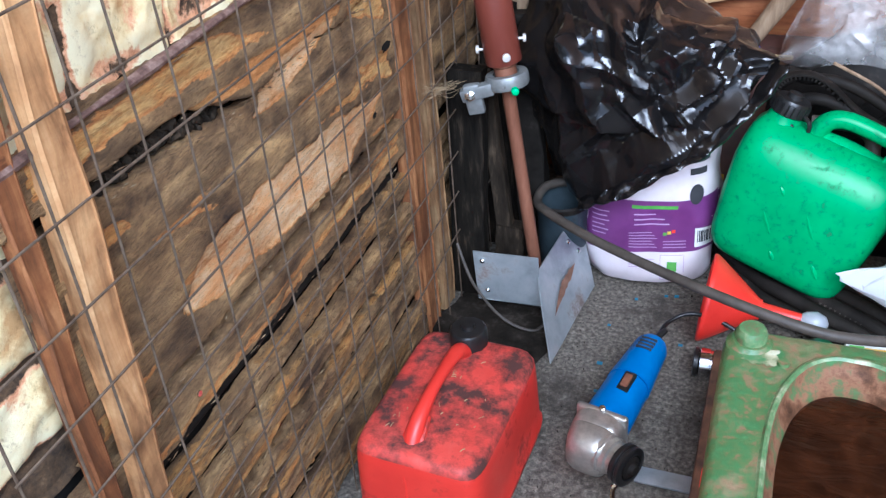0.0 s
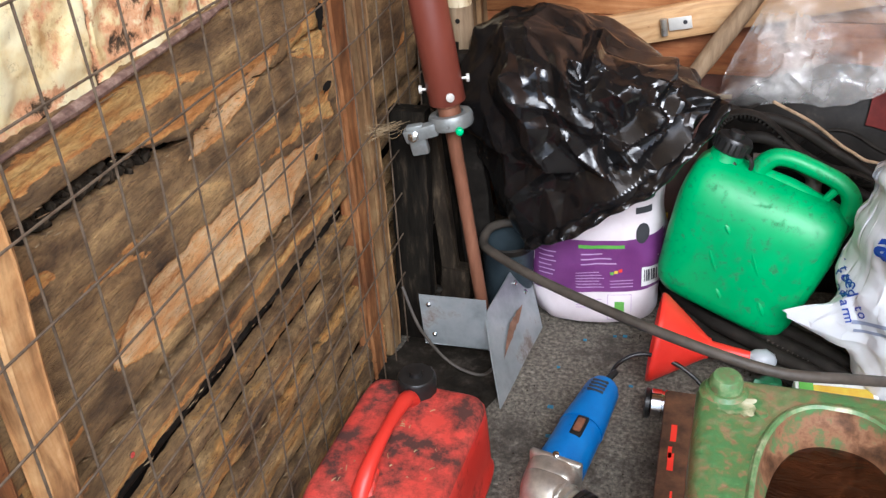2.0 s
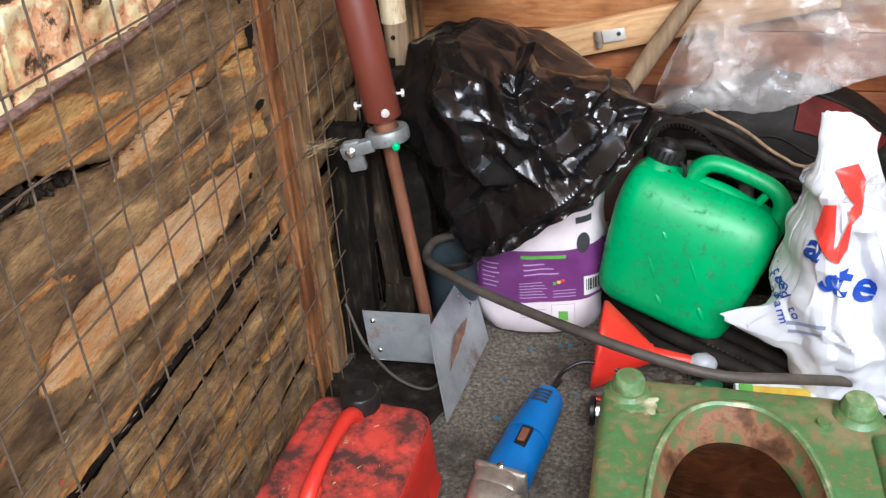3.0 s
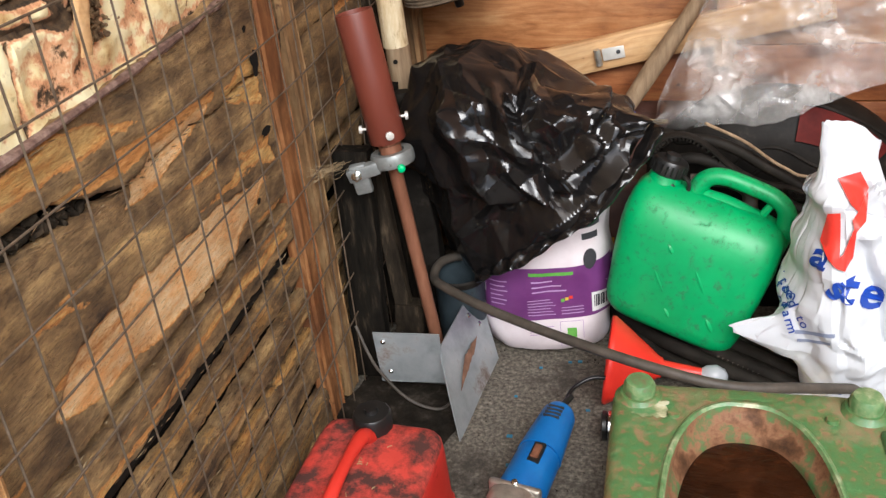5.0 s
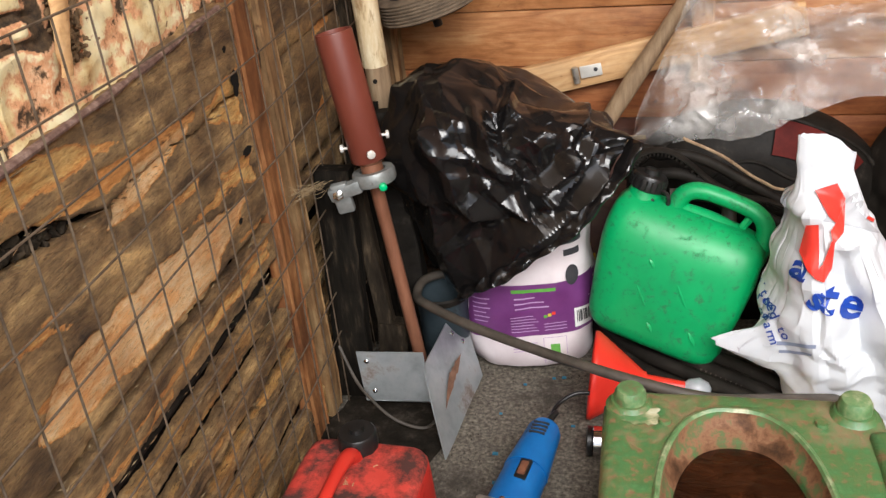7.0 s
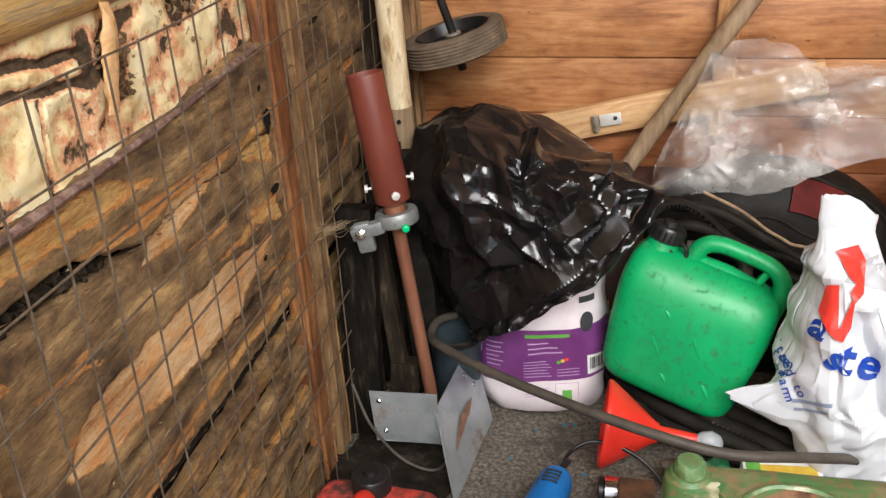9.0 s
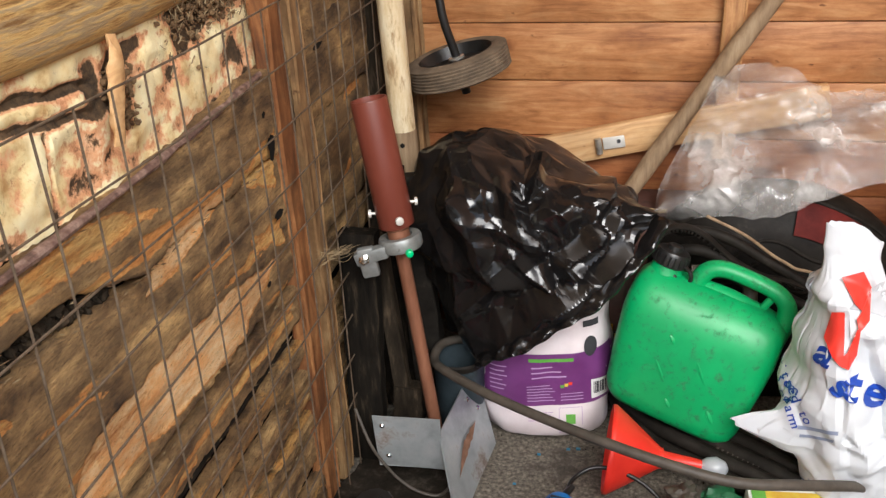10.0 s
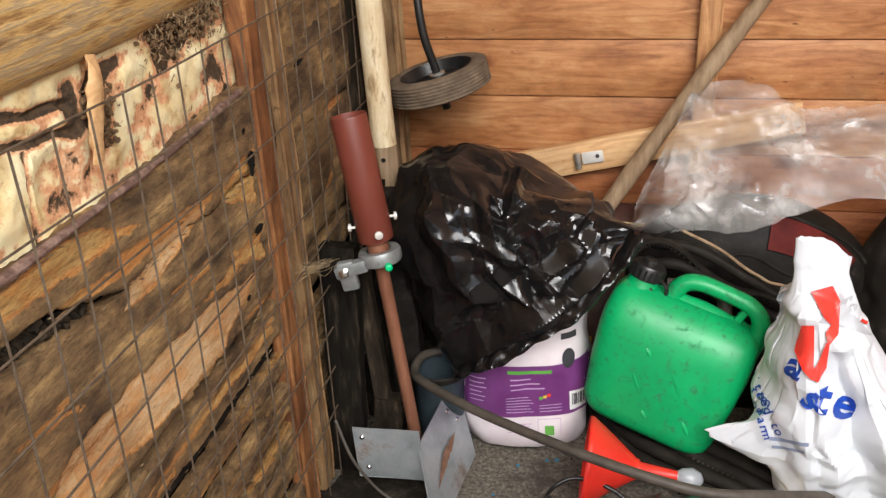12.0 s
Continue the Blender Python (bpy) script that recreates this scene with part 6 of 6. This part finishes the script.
    for k in range(64):
        if k < 30:
            kx, kz, ex, ez = rnd.uniform(0.27, 0.33), rnd.uniform(0.33, 0.42), rnd.uniform(0.22, 0.56), rnd.uniform(-0.02, 0.12)
            u0, u1 = rnd.uniform(0.0, 0.55), rnd.uniform(0.6, 1.0)
            x0, z0, x1, z1 = kx + (ex - kx) * u0, kz + (ez - kz) * u0, kx + (ex - kx) * u1, kz + (ez - kz) * u1
            high, wide = rnd.choice((1, 1, -1)) * rnd.uniform(0.005, 0.011), rnd.uniform(0.018, 0.042)
        else:
            x0, z0, a, l = rnd.uniform(0.22, 0.52), rnd.uniform(0.02, 0.38), rnd.uniform(0, 3.14), rnd.uniform(0.02, 0.07)
            x1, z1 = x0 + l * math.cos(a), z0 + l * math.sin(a)
            high, wide = rnd.choice((1, -1)) * rnd.uniform(0.002, 0.005), rnd.uniform(0.008, 0.018)
        w = np.clip(((x - x0) * (x1 - x0) + (z - z0) * (z1 - z0)) / ((x1 - x0) ** 2 + (z1 - z0) ** 2), 0.0, 1.0)
        away = np.hypot(x - x0 - w * (x1 - x0), z - z0 - w * (z1 - z0))
        lift += high * np.maximum(0.0, 1.0 - away / wide)
    lift *= 1.0 - 0.8 * np.clip((p[:, 2] - 0.40) / 0.05, 0.0, 1.0)
    for v, n, h in zip(bm.verts, [v.normal.copy() for v in bm.verts], lift):
        v.co += n * h
    bm.normal_update()
    return bm


bag = empty("carrier_bag", "crumpled white plastic carrier bag with red and blue print", "carrier bag")
bm_c = carrier()
tree_bag = BVHTree.FromBMesh(bm_c)
bag_skin = part("body", bm_c, M_carrier, bag)
bag_skin.data.set_sharp_from_angle(angle=radians(16))
way_bag = Vector((0.25, 1.0, -0.42)).normalized()
BF = look((0.27, 0.6, 0.5), Vector((0.27, 0.6, 0.5)) + way_bag)
BFi = BF.inverted()
def bag_print(name, flat, mat, lift=0.002, label=""):
    part(name, decal(tree_bag, flat, BF, way_bag, lift, 1.9), mat, bag, label)
def at_bag(x, y, z):
    p = BFi @ Vector((x, y, z))
    return p.x, p.y
def poly(points):
    bm = bmesh.new()
    bm.faces.new([bm.verts.new((x, y, 0)) for x, y in points])
    bmesh.ops.triangulate(bm, faces=bm.faces)
    bmesh.ops.subdivide_edges(bm, edges=bm.edges, cuts=5, use_grid_fill=True)
    return bm
def red_stroke(points):
    bag_print("red_stroke", poly([at_bag(x, 1.08, z) for x, z in points]), M_logored, 0.006, "red printed logo stroke")
red_stroke([(0.282, 0.427), (0.308, 0.437), (0.321, 0.414), (0.314, 0.381), (0.304, 0.391)])
red_stroke([(0.314, 0.381), (0.321, 0.41), (0.325, 0.368), (0.315, 0.351), (0.309, 0.37)])
red_stroke([(0.312, 0.355), (0.316, 0.359), (0.317, 0.315), (0.31, 0.295), (0.302, 0.306)])
red_stroke([(0.277, 0.377), (0.293, 0.379), (0.299, 0.333), (0.302, 0.303), (0.287, 0.311), (0.272, 0.337)])
red_stroke([(0.301, 0.315), (0.307, 0.324), (0.314, 0.32), (0.31, 0.295), (0.299, 0.299), (0.287, 0.311)])
red_stroke([(0.351, 0.385), (0.36, 0.412), (0.378, 0.418), (0.38, 0.406), (0.374, 0.398), (0.369, 0.374)])
red_stroke([(0.38, 0.375), (0.384, 0.381), (0.389, 0.349), (0.384, 0.351)])
for text, x, z, size, turn, bold in (
    ("te", 0.334, 0.263, 0.062, -12, 0.0016),
    ("s", 0.305, 0.267, 0.05, -30, 0.0016),
    ("a", 0.277, 0.312, 0.052, -20, 0.0016),
    ("mmitted to", 0.238, 0.245, 0.0195, -52, 0.0002),
    ("e from", 0.217, 0.254, 0.0195, -16, 0.0002),
    ("farm", 0.244, 0.208, 0.0195, -62, 0.0002),
    ("n/food", 0.212, 0.236, 0.018, -18, 0.0),
    ("plastic", 0.302, 0.084, 0.016, 14, 0.0),
):
    for k, letter in enumerate(text):
        if letter != " ":
            cx, cy = at_bag(x, 1.08, z)
            along = (k - (len(text) - 1) / 2) * size * (0.50 if size > 0.03 else 0.54)
            bag_print("letter", lettering(letter, size, cx + along * math.cos(radians(turn)), cy + along * math.sin(radians(turn)), turn, 0.0, bold), M_logoblue, 0.003)
bx, by = at_bag(0.284, 1.08, 0.208)
bag_print("small_print_bar", patch(bx - 0.026, bx + 0.026, by + 0.001, by + 0.007, 10, 2, 0.2), M_greyblue, 0.0025)
bag_print("small_print_bar", patch(bx - 0.022, bx + 0.022, by - 0.012, by - 0.007, 10, 2, 0.2), M_greyblue, 0.0025)
gx, gy = at_bag(0.333, 1.08, 0.398)
bag_print("grey_stripe", poly([(gx - 0.035, gy - 0.016), (gx + 0.012, gy + 0.040), (gx + 0.022, gy + 0.030), (gx + 0.006, gy), (gx + 0.036, gy - 0.030), (gx + 0.010, gy - 0.022)]), M_greyfaint, 0.0025, "faint grey printed stripes")


# ---- dark things behind the can ----
def dome(name, centre, radii, mat, turn=(0, 0, 0), wob=0.03, seed=0, sub=5):
    bm = bmesh.new()
    bmesh.ops.create_icosphere(bm, subdivisions=sub, radius=1)
    R = Euler([radians(a) for a in turn]).to_matrix()
    for v in bm.verts:
        n = v.co.normalized()
        k = 1 + wob * fractal(n * 1.5 + Vector((seed, 0, 0)), 1.0, 4)
        v.co = R @ Vector((n.x * radii[0] * k, n.y * radii[1] * k, n.z * radii[2] * k)) + Vector(centre)
    return bm


case = empty("machine_cover", "dusty black machine cover with a maroon band", "machine cover")
part("shell", dome("shell", (0.255, 1.470, 0.195), (0.235, 0.095, 0.215), M_cover, (0, 8, 0), 0.02, 2), M_cover, case)
bmm = bmesh.new()
g = []
for i in range(25):
    a = radians(54 + 44 * (i / 24) - 8)
    row = []
    for j in range(9):
        b2 = radians(-48 + 22 * j / 8)
        n = Vector((math.cos(a) * math.cos(b2), math.sin(b2), math.sin(a) * math.cos(b2)))
        R = Euler((0, radians(8), 0)).to_matrix()
        row.append(bmm.verts.new(R @ Vector((n.x * 0.241, n.y * 0.101, n.z * 0.221)) + Vector((0.255, 1.470, 0.195))))
    g.append(row)
for i in range(24):
    for j in range(8):
        bmm.faces.new((g[i][j], g[i][j + 1], g[i + 1][j + 1], g[i + 1][j]))
part("band", bmm, M_maroon, case, "dusty maroon band")
for b2, r in ((-20, 0.0035), (-54, 0.003), (-64, 0.004), (-72, 0.003)):
    pts = []
    for k in range(15):
        a, c = radians(25 + 130 * k / 14), radians(b2 + 3 * math.sin(k * 0.9))
        n = Vector((math.cos(a) * math.cos(c), math.sin(c), math.sin(a) * math.cos(c)))
        pts.append(Euler((0, radians(8), 0)).to_matrix() @ Vector((n.x * 0.236, n.y * 0.096, n.z * 0.216)) + Vector((0.255, 1.470, 0.195)))
    part("rib", tube(pts, r, 8, 3), M_dustblack, case, "raised black rib")
hump = tagged(part("rubber_boot", dome("boot", (0.545, 1.455, 0.205), (0.125, 0.10, 0.205), M_dustblack, (0, 0, 0), 0.08, 9), M_dustblack), "dark brown-black rubber boot slumped against the wall", "boot")
for pts, r in ((((0.055, 1.365, 0.335), (0.10, 1.350, 0.362), (0.16, 1.352, 0.355), (0.23, 1.345, 0.318), (0.30, 1.330, 0.282), (0.36, 1.31, 0.262), (0.42, 1.29, 0.20), (0.44, 1.28, 0.02)), 0.009),
               (((0.045, 1.36, 0.24), (0.07, 1.342, 0.315), (0.12, 1.332, 0.338), (0.19, 1.330, 0.310), (0.26, 1.322, 0.268), (0.33, 1.30, 0.235), (0.39, 1.27, 0.17), (0.41, 1.26, 0.02)), 0.0095)):
    hose([pts[0][:2] + (0.01,), *pts], r, M_dustblack, "black ribbed rubber tube lying over the dark cover")
thin_yellow = tagged(part("thin_cable", tube([(0.131, 1.335, 0.397), (0.191, 1.335, 0.367), (0.237, 1.335, 0.333), (0.27, 1.335, 0.313), (0.33, 1.33, 0.27), (0.40, 1.30, 0.012)], 0.0026, 8, 8), M_stick), "thin dusty yellow cable lying over the dark cover", "cable")
belt = tagged(new("drive_belt"), "dusty black ribbed rubber belt lying over the dark cover", "belt")
belt_line = smooth_path([(0.05, 1.33, 0.35), (0.068, 1.33, 0.373), (0.1, 1.33, 0.379), (0.132, 1.33, 0.364), (0.179, 1.33, 0.323), (0.226, 1.33, 0.297), (0.28, 1.33, 0.286), (0.35, 1.32, 0.24), (0.42, 1.30, 0.014)], 10)
part("band", tube(belt_line, 0.0095, 10, 1, 0.45), M_dustblack, belt)
teeth = bmesh.new()
for a, b in zip(belt_line[::2], belt_line[1::2]):
    m = look(a, b) @ pose(0, -0.0045, 0)
    q = box(-0.008, 0.008, -0.0030, 0.0022, -0.0018, 0.0018, 0.0006, 1)
    bmesh.ops.transform(q, matrix=m, verts=q.verts)
    me = bpy.data.meshes.new("tooth")
    q.to_mesh(me)
    q.free()
    teeth.from_mesh(me)
    bpy.data.meshes.remove(me)
tagged(part("teeth", teeth, M_dustblack, belt, "moulded belt teeth", smooth=False), kind="stuff")
carton = tagged(part("carton", box(-0.045, 0.085, 1.385, 1.475, 0.0, 0.272, 0.004), M_brownbox), "dull maroon carton standing behind the fuel can", "carton")
part("flap", box(-0.043, 0.083, 1.375, 1.386, 0.255, 0.274, 0.002), M_brownbox, carton)
for k in range(3):
    part("mark", box(-0.022 + 0.008 * k, -0.017 + 0.008 * k, 1.3835, 1.3848, 0.165 - 0.02 * k, 0.178 - 0.02 * k), M_orangeprint, carton)
clip = tagged(part("blue_clip", tube([(-0.004, 1.486, 0.352), (0.008, 1.482, 0.353), (0.018, 1.484, 0.349)], 0.0085, 10, 4, 0.8), M_logoblue), "small bright blue plastic clip on the clutter", "clip")
for k in range(4):
    tagged(part("yellow_wire", tube([(0.014, 1.485, 0.348 - 0.004 * k), (0.04, 1.478, 0.344 - 0.005 * k), (0.075, 1.49, 0.338 - 0.002 * k)], 0.0016, 6, 6), M_straw), "thin yellow wire end beside the blue clip", "wire", "yellow wires")
tagged(part("shelf_ledge", box(-0.06, 0.14, 1.478, 1.600, 0.0, 0.333, 0.004), M_brownbox), "dark brown crate under the plastic sheet", "crate")


# ---- clear plastic sheet ----
def film_sheet():
    bm = bmesh.new()
    low = smooth_path([(0.046, 1.470, 0.330), (0.10, 1.448, 0.338), (0.17, 1.432, 0.348), (0.245, 1.420, 0.362), (0.31, 1.415, 0.395), (0.40, 1.412, 0.430), (0.50, 1.42, 0.425), (0.62, 1.43, 0.42)], 7)
    top = smooth_path([(0.052, 1.478, 0.340), (0.090, 1.515, 0.440), (0.130, 1.545, 0.545), (0.175, 1.552, 0.580), (0.250, 1.556, 0.575), (0.315, 1.556, 0.535), (0.39, 1.558, 0.538), (0.50, 1.556, 0.545), (0.64, 1.555, 0.55)], 7)[:50]
    n = 22
    g = []
    for i, (a, b) in enumerate(zip(low, top)):
        row = []
        for j in range(n + 1):
            v = j / n
            p = a.lerp(b, v)
            bulge = 0.030 * math.sin(math.pi * v) + 0.014 * math.sin(math.pi * 2 * v + i * 0.07)
            q = p * 9
            f = 0.010 * (ridge(q + Vector((4, 2, 9)), 1.0) - 0.5) + folds(p, 23, 10, 5.0, 24.0, 0.10, 0.1)
            f *= min(1.0, 0.10 + v * 2.2)
            p = p + Vector((0.3 * f, -(bulge + f), 0.6 * bulge + f * 0.5))
            if j == 0:
                p.z += 0.004 * noise.noise((i * 0.5, 3, 3)) + 0.0025 * noise.noise((i * 1.7, 8, 3))
            p.y = min(p.y, 1.575)
            row.append(bm.verts.new(p))
        g.append(row)
    for i in range(len(g) - 1):
        for j in range(n):
            bm.faces.new((g[i][j], g[i + 1][j], g[i + 1][j + 1], g[i][j + 1]))
    bmesh.ops.triangulate(bm, faces=bm.faces)
    edge = KDTree(len(low))
    for i, p in enumerate(low):
        edge.insert(p, i)
    edge.balance()
    crumple(bm, [v.co.copy() for v in bm.verts], lambda p: 1.0 + 0.075 * min(1.0, max(0.0, edge.find(p)[2] - 0.012) / 0.05), 0.014, 0.008, 120, 0.2)
    bmesh.ops.subdivide_edges(bm, edges=bm.edges[:], cuts=1, use_grid_fill=True, smooth=0.3)
    return bm


film_ob = part("plastic_sheet", film_sheet(), M_film)
sheet_ob = tagged(film_ob, "crumpled clear polythene sheet draped over the clutter", "plastic sheet")

# ---- small clutter ----
packet = empty("packet", "small white packet with a yellow picture on the floor", "packet")
P = pose(0.262, 1.072, 0.034, 14, 0, 4)
for nm, b_, m_, lb in (("box", box(-0.055, 0.06, -0.045, 0.045, -0.03, 0.010, 0.002), M_white, ""), ("picture", box(-0.046, 0.052, 0.008, 0.034, 0.0100, 0.0112), M_orangeprint, "yellow printed picture"), ("leaf_picture", box(-0.05, -0.03, -0.002, 0.036, 0.0112, 0.0122), M_leafprint, "green printed leaf")):
    bmesh.ops.transform(b_, matrix=P, verts=b_.verts)
    part(nm, b_, m_, packet, lb)
b_ = lettering("ORA", 0.026, 0.0, -0.022, 0)
bmesh.ops.transform(b_, matrix=P @ pose(0, 0, 0.0112), verts=b_.verts)
part("lettering", b_, M_ink, packet, "dark capital letters")
scrap = tagged(part("plastic_scrap", dome("scrap", (0.112, 1.090, 0.030), (0.030, 0.022, 0.026), M_galv, (20, 10, 30), 0.35, 3, 4), M_hose), "grey crumpled plastic scrap on the floor", "scrap")
leafy = tagged(part("green_scrap", dome("leaf", (0.163, 1.098, 0.026), (0.036, 0.024, 0.022), M_green, (0, 10, 20), 0.5, 8, 3), M_darkgreen), "crumpled dull green plastic scrap on the floor", "scrap")
tagged(part("black_box", box(0.135, 0.19, 1.035, 1.065, 0.002, 0.03, 0.003), M_black), "small black plastic box on the floor", "box")
floor_cable = tagged(part("thin_cable", tube([(-0.400, 1.085, 0.150), (-0.378, 1.070, 0.102), (-0.362, 1.067, 0.072), (-0.332, 1.065, 0.034), (-0.300, 1.063, 0.014), (-0.266, 1.066, 0.008), (-0.25, 1.10, 0.007)], 0.0026, 8, 8), M_hose), "thin grey cable curling past the bracket", "cable")

# blue chips, grit and straw
chips = bmesh.new()
rr = random.Random(3)
for k in range(9):
    x, y = rr.uniform(-0.2, 0.0), rr.uniform(0.95, 1.26)
    s = rr.uniform(0.0015, 0.0045)
    box(x - s, x + s, y - s * 0.6, y + s * 0.6, 0.0, 0.0018 + 0.001 * rr.random(), 0, 1, chips)
tagged(part("plastic_chips", chips, M_bluebit, smooth=False), "scattered blue plastic chips on the floor", "debris", kind="stuff")
grit = bmesh.new()
for k in range(3200):
    x, y = rr.uniform(-0.44, 0.35), rr.uniform(0.55, 1.40)
    if noise.noise((x * 9, y * 9, 4.4)) < rr.uniform(-0.5, 0.35):
        continue
    s = rr.uniform(0.0006, 0.0020) * (1.0 if rr.random() < 0.93 else 2.0)
    vs = [grit.verts.new((x + s * rr.uniform(-1, 1), y + s * rr.uniform(-1, 1), -0.001)) for _ in range(3)] + [grit.verts.new((x, y, s))]
    for i, j, l in ((0, 1, 3), (1, 2, 3), (2, 0, 3)):
        grit.faces.new((vs[i], vs[j], vs[l]))
bmesh.ops.recalc_face_normals(grit, faces=grit.faces)
tagged(part("grit", grit, M_greytimber, smooth=False), "dark grit and sawdust over the floor", "debris", kind="stuff")
litter = bmesh.new()
for k in range(26):
    x, y = rr.uniform(-0.365, -0.235), rr.uniform(0.66, 0.85)
    a = rr.uniform(0, 6.28)
    l = rr.uniform(0.002, 0.009)
    d = Vector((math.cos(a), math.sin(a), 0)) * l
    tube([Vector((x, y, 0.1478)), Vector((x, y, 0.1488)) + d * 0.5, Vector((x, y, 0.148)) + d], rr.uniform(0.0003, 0.0007), 5, 2, bm=litter)
tagged(part("leaf_litter", litter, M_straw), "dry straw and crumbs on the red can", "debris", kind="stuff")
web = bmesh.new()
for k in range(26):
    a = Vector((-0.418 + rr.uniform(-0.006, 0.006), 1.06 + rr.uniform(-0.03, 0.03), 0.432 + rr.gauss(0, 0.010)))
    b = Vector((-0.375 + rr.uniform(-0.015, 0.012), 1.105 + rr.uniform(-0.01, 0.01), 0.432 + rr.gauss(0, 0.006)))
    tube([a, a.lerp(b, 0.5) + Vector((rr.gauss(0, 0.004), rr.gauss(0, 0.004), rr.gauss(-0.002, 0.004))), a.lerp(b, rr.uniform(0.5, 1.0))], 0.00028, 4, 3, bm=web)
tagged(part("cobweb_straw", web, M_straw_dull), "dusty straw caught in cobweb between mesh and clamp", "cobweb", kind="stuff")
dust = bmesh.new()
skin = liner_ob.data.vertices
for k in range(420):
    v = skin[rr.randrange(len(skin))]
    if v.co.y > 1.32 or v.normal.y > -0.1 or noise.noise(v.co * 14) < -0.05:
        continue
    p, w = v.co + v.normal * 0.0004, rr.uniform(0.0003, 0.0010)
    q = [dust.verts.new(p + Vector((rr.uniform(-w, w), rr.uniform(-w, w) * 0.4, rr.uniform(-w, w)))) for _ in range(3)] + [dust.verts.new(p + v.normal * w)]
    for i, j, l in ((0, 1, 3), (1, 2, 3), (2, 0, 3)):
        dust.faces.new((q[i], q[j], q[l]))
tagged(part("sawdust", dust, M_straw, smooth=False), "pale sawdust specks on the black liner", "debris", kind="stuff")
nail = empty("nail", "bright nail head in the planks", "nail")
part("head", turned([(0, 0.0035), (0.0015, 0.0033)], (XW + 0.008, 0.476, 0.374), (1, 0.476, 0.374), 10), M_chrome, nail)

# flat ragged black discs laid on the planks, painting the shade inside knot holes
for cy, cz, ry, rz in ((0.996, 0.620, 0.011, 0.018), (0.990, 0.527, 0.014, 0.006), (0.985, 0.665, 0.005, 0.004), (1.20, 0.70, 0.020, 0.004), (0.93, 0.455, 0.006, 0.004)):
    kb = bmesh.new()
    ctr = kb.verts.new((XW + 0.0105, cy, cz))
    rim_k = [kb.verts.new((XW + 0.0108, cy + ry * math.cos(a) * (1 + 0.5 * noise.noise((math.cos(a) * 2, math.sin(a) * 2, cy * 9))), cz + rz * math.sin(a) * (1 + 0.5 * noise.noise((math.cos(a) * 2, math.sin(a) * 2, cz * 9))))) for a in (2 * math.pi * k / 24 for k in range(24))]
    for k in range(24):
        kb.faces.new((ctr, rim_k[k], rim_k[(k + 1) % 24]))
    part("knot_hole", kb, M_void_shade, wall_west, "flat black ragged disc painting the shade in a knot hole")

# dark irregular patch on the floor by the bracket
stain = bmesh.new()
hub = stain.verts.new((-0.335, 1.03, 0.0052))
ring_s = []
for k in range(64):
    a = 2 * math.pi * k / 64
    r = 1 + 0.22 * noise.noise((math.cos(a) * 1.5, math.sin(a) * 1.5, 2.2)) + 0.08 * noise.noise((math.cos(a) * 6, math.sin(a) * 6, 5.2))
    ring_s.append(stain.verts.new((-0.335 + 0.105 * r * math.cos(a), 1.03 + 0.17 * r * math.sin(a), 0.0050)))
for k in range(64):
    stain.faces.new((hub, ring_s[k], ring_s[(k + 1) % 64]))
tagged(part("oil_stain", stain, M_floorpatch), "dark irregular patch on the concrete floor", "stain", kind="structure")
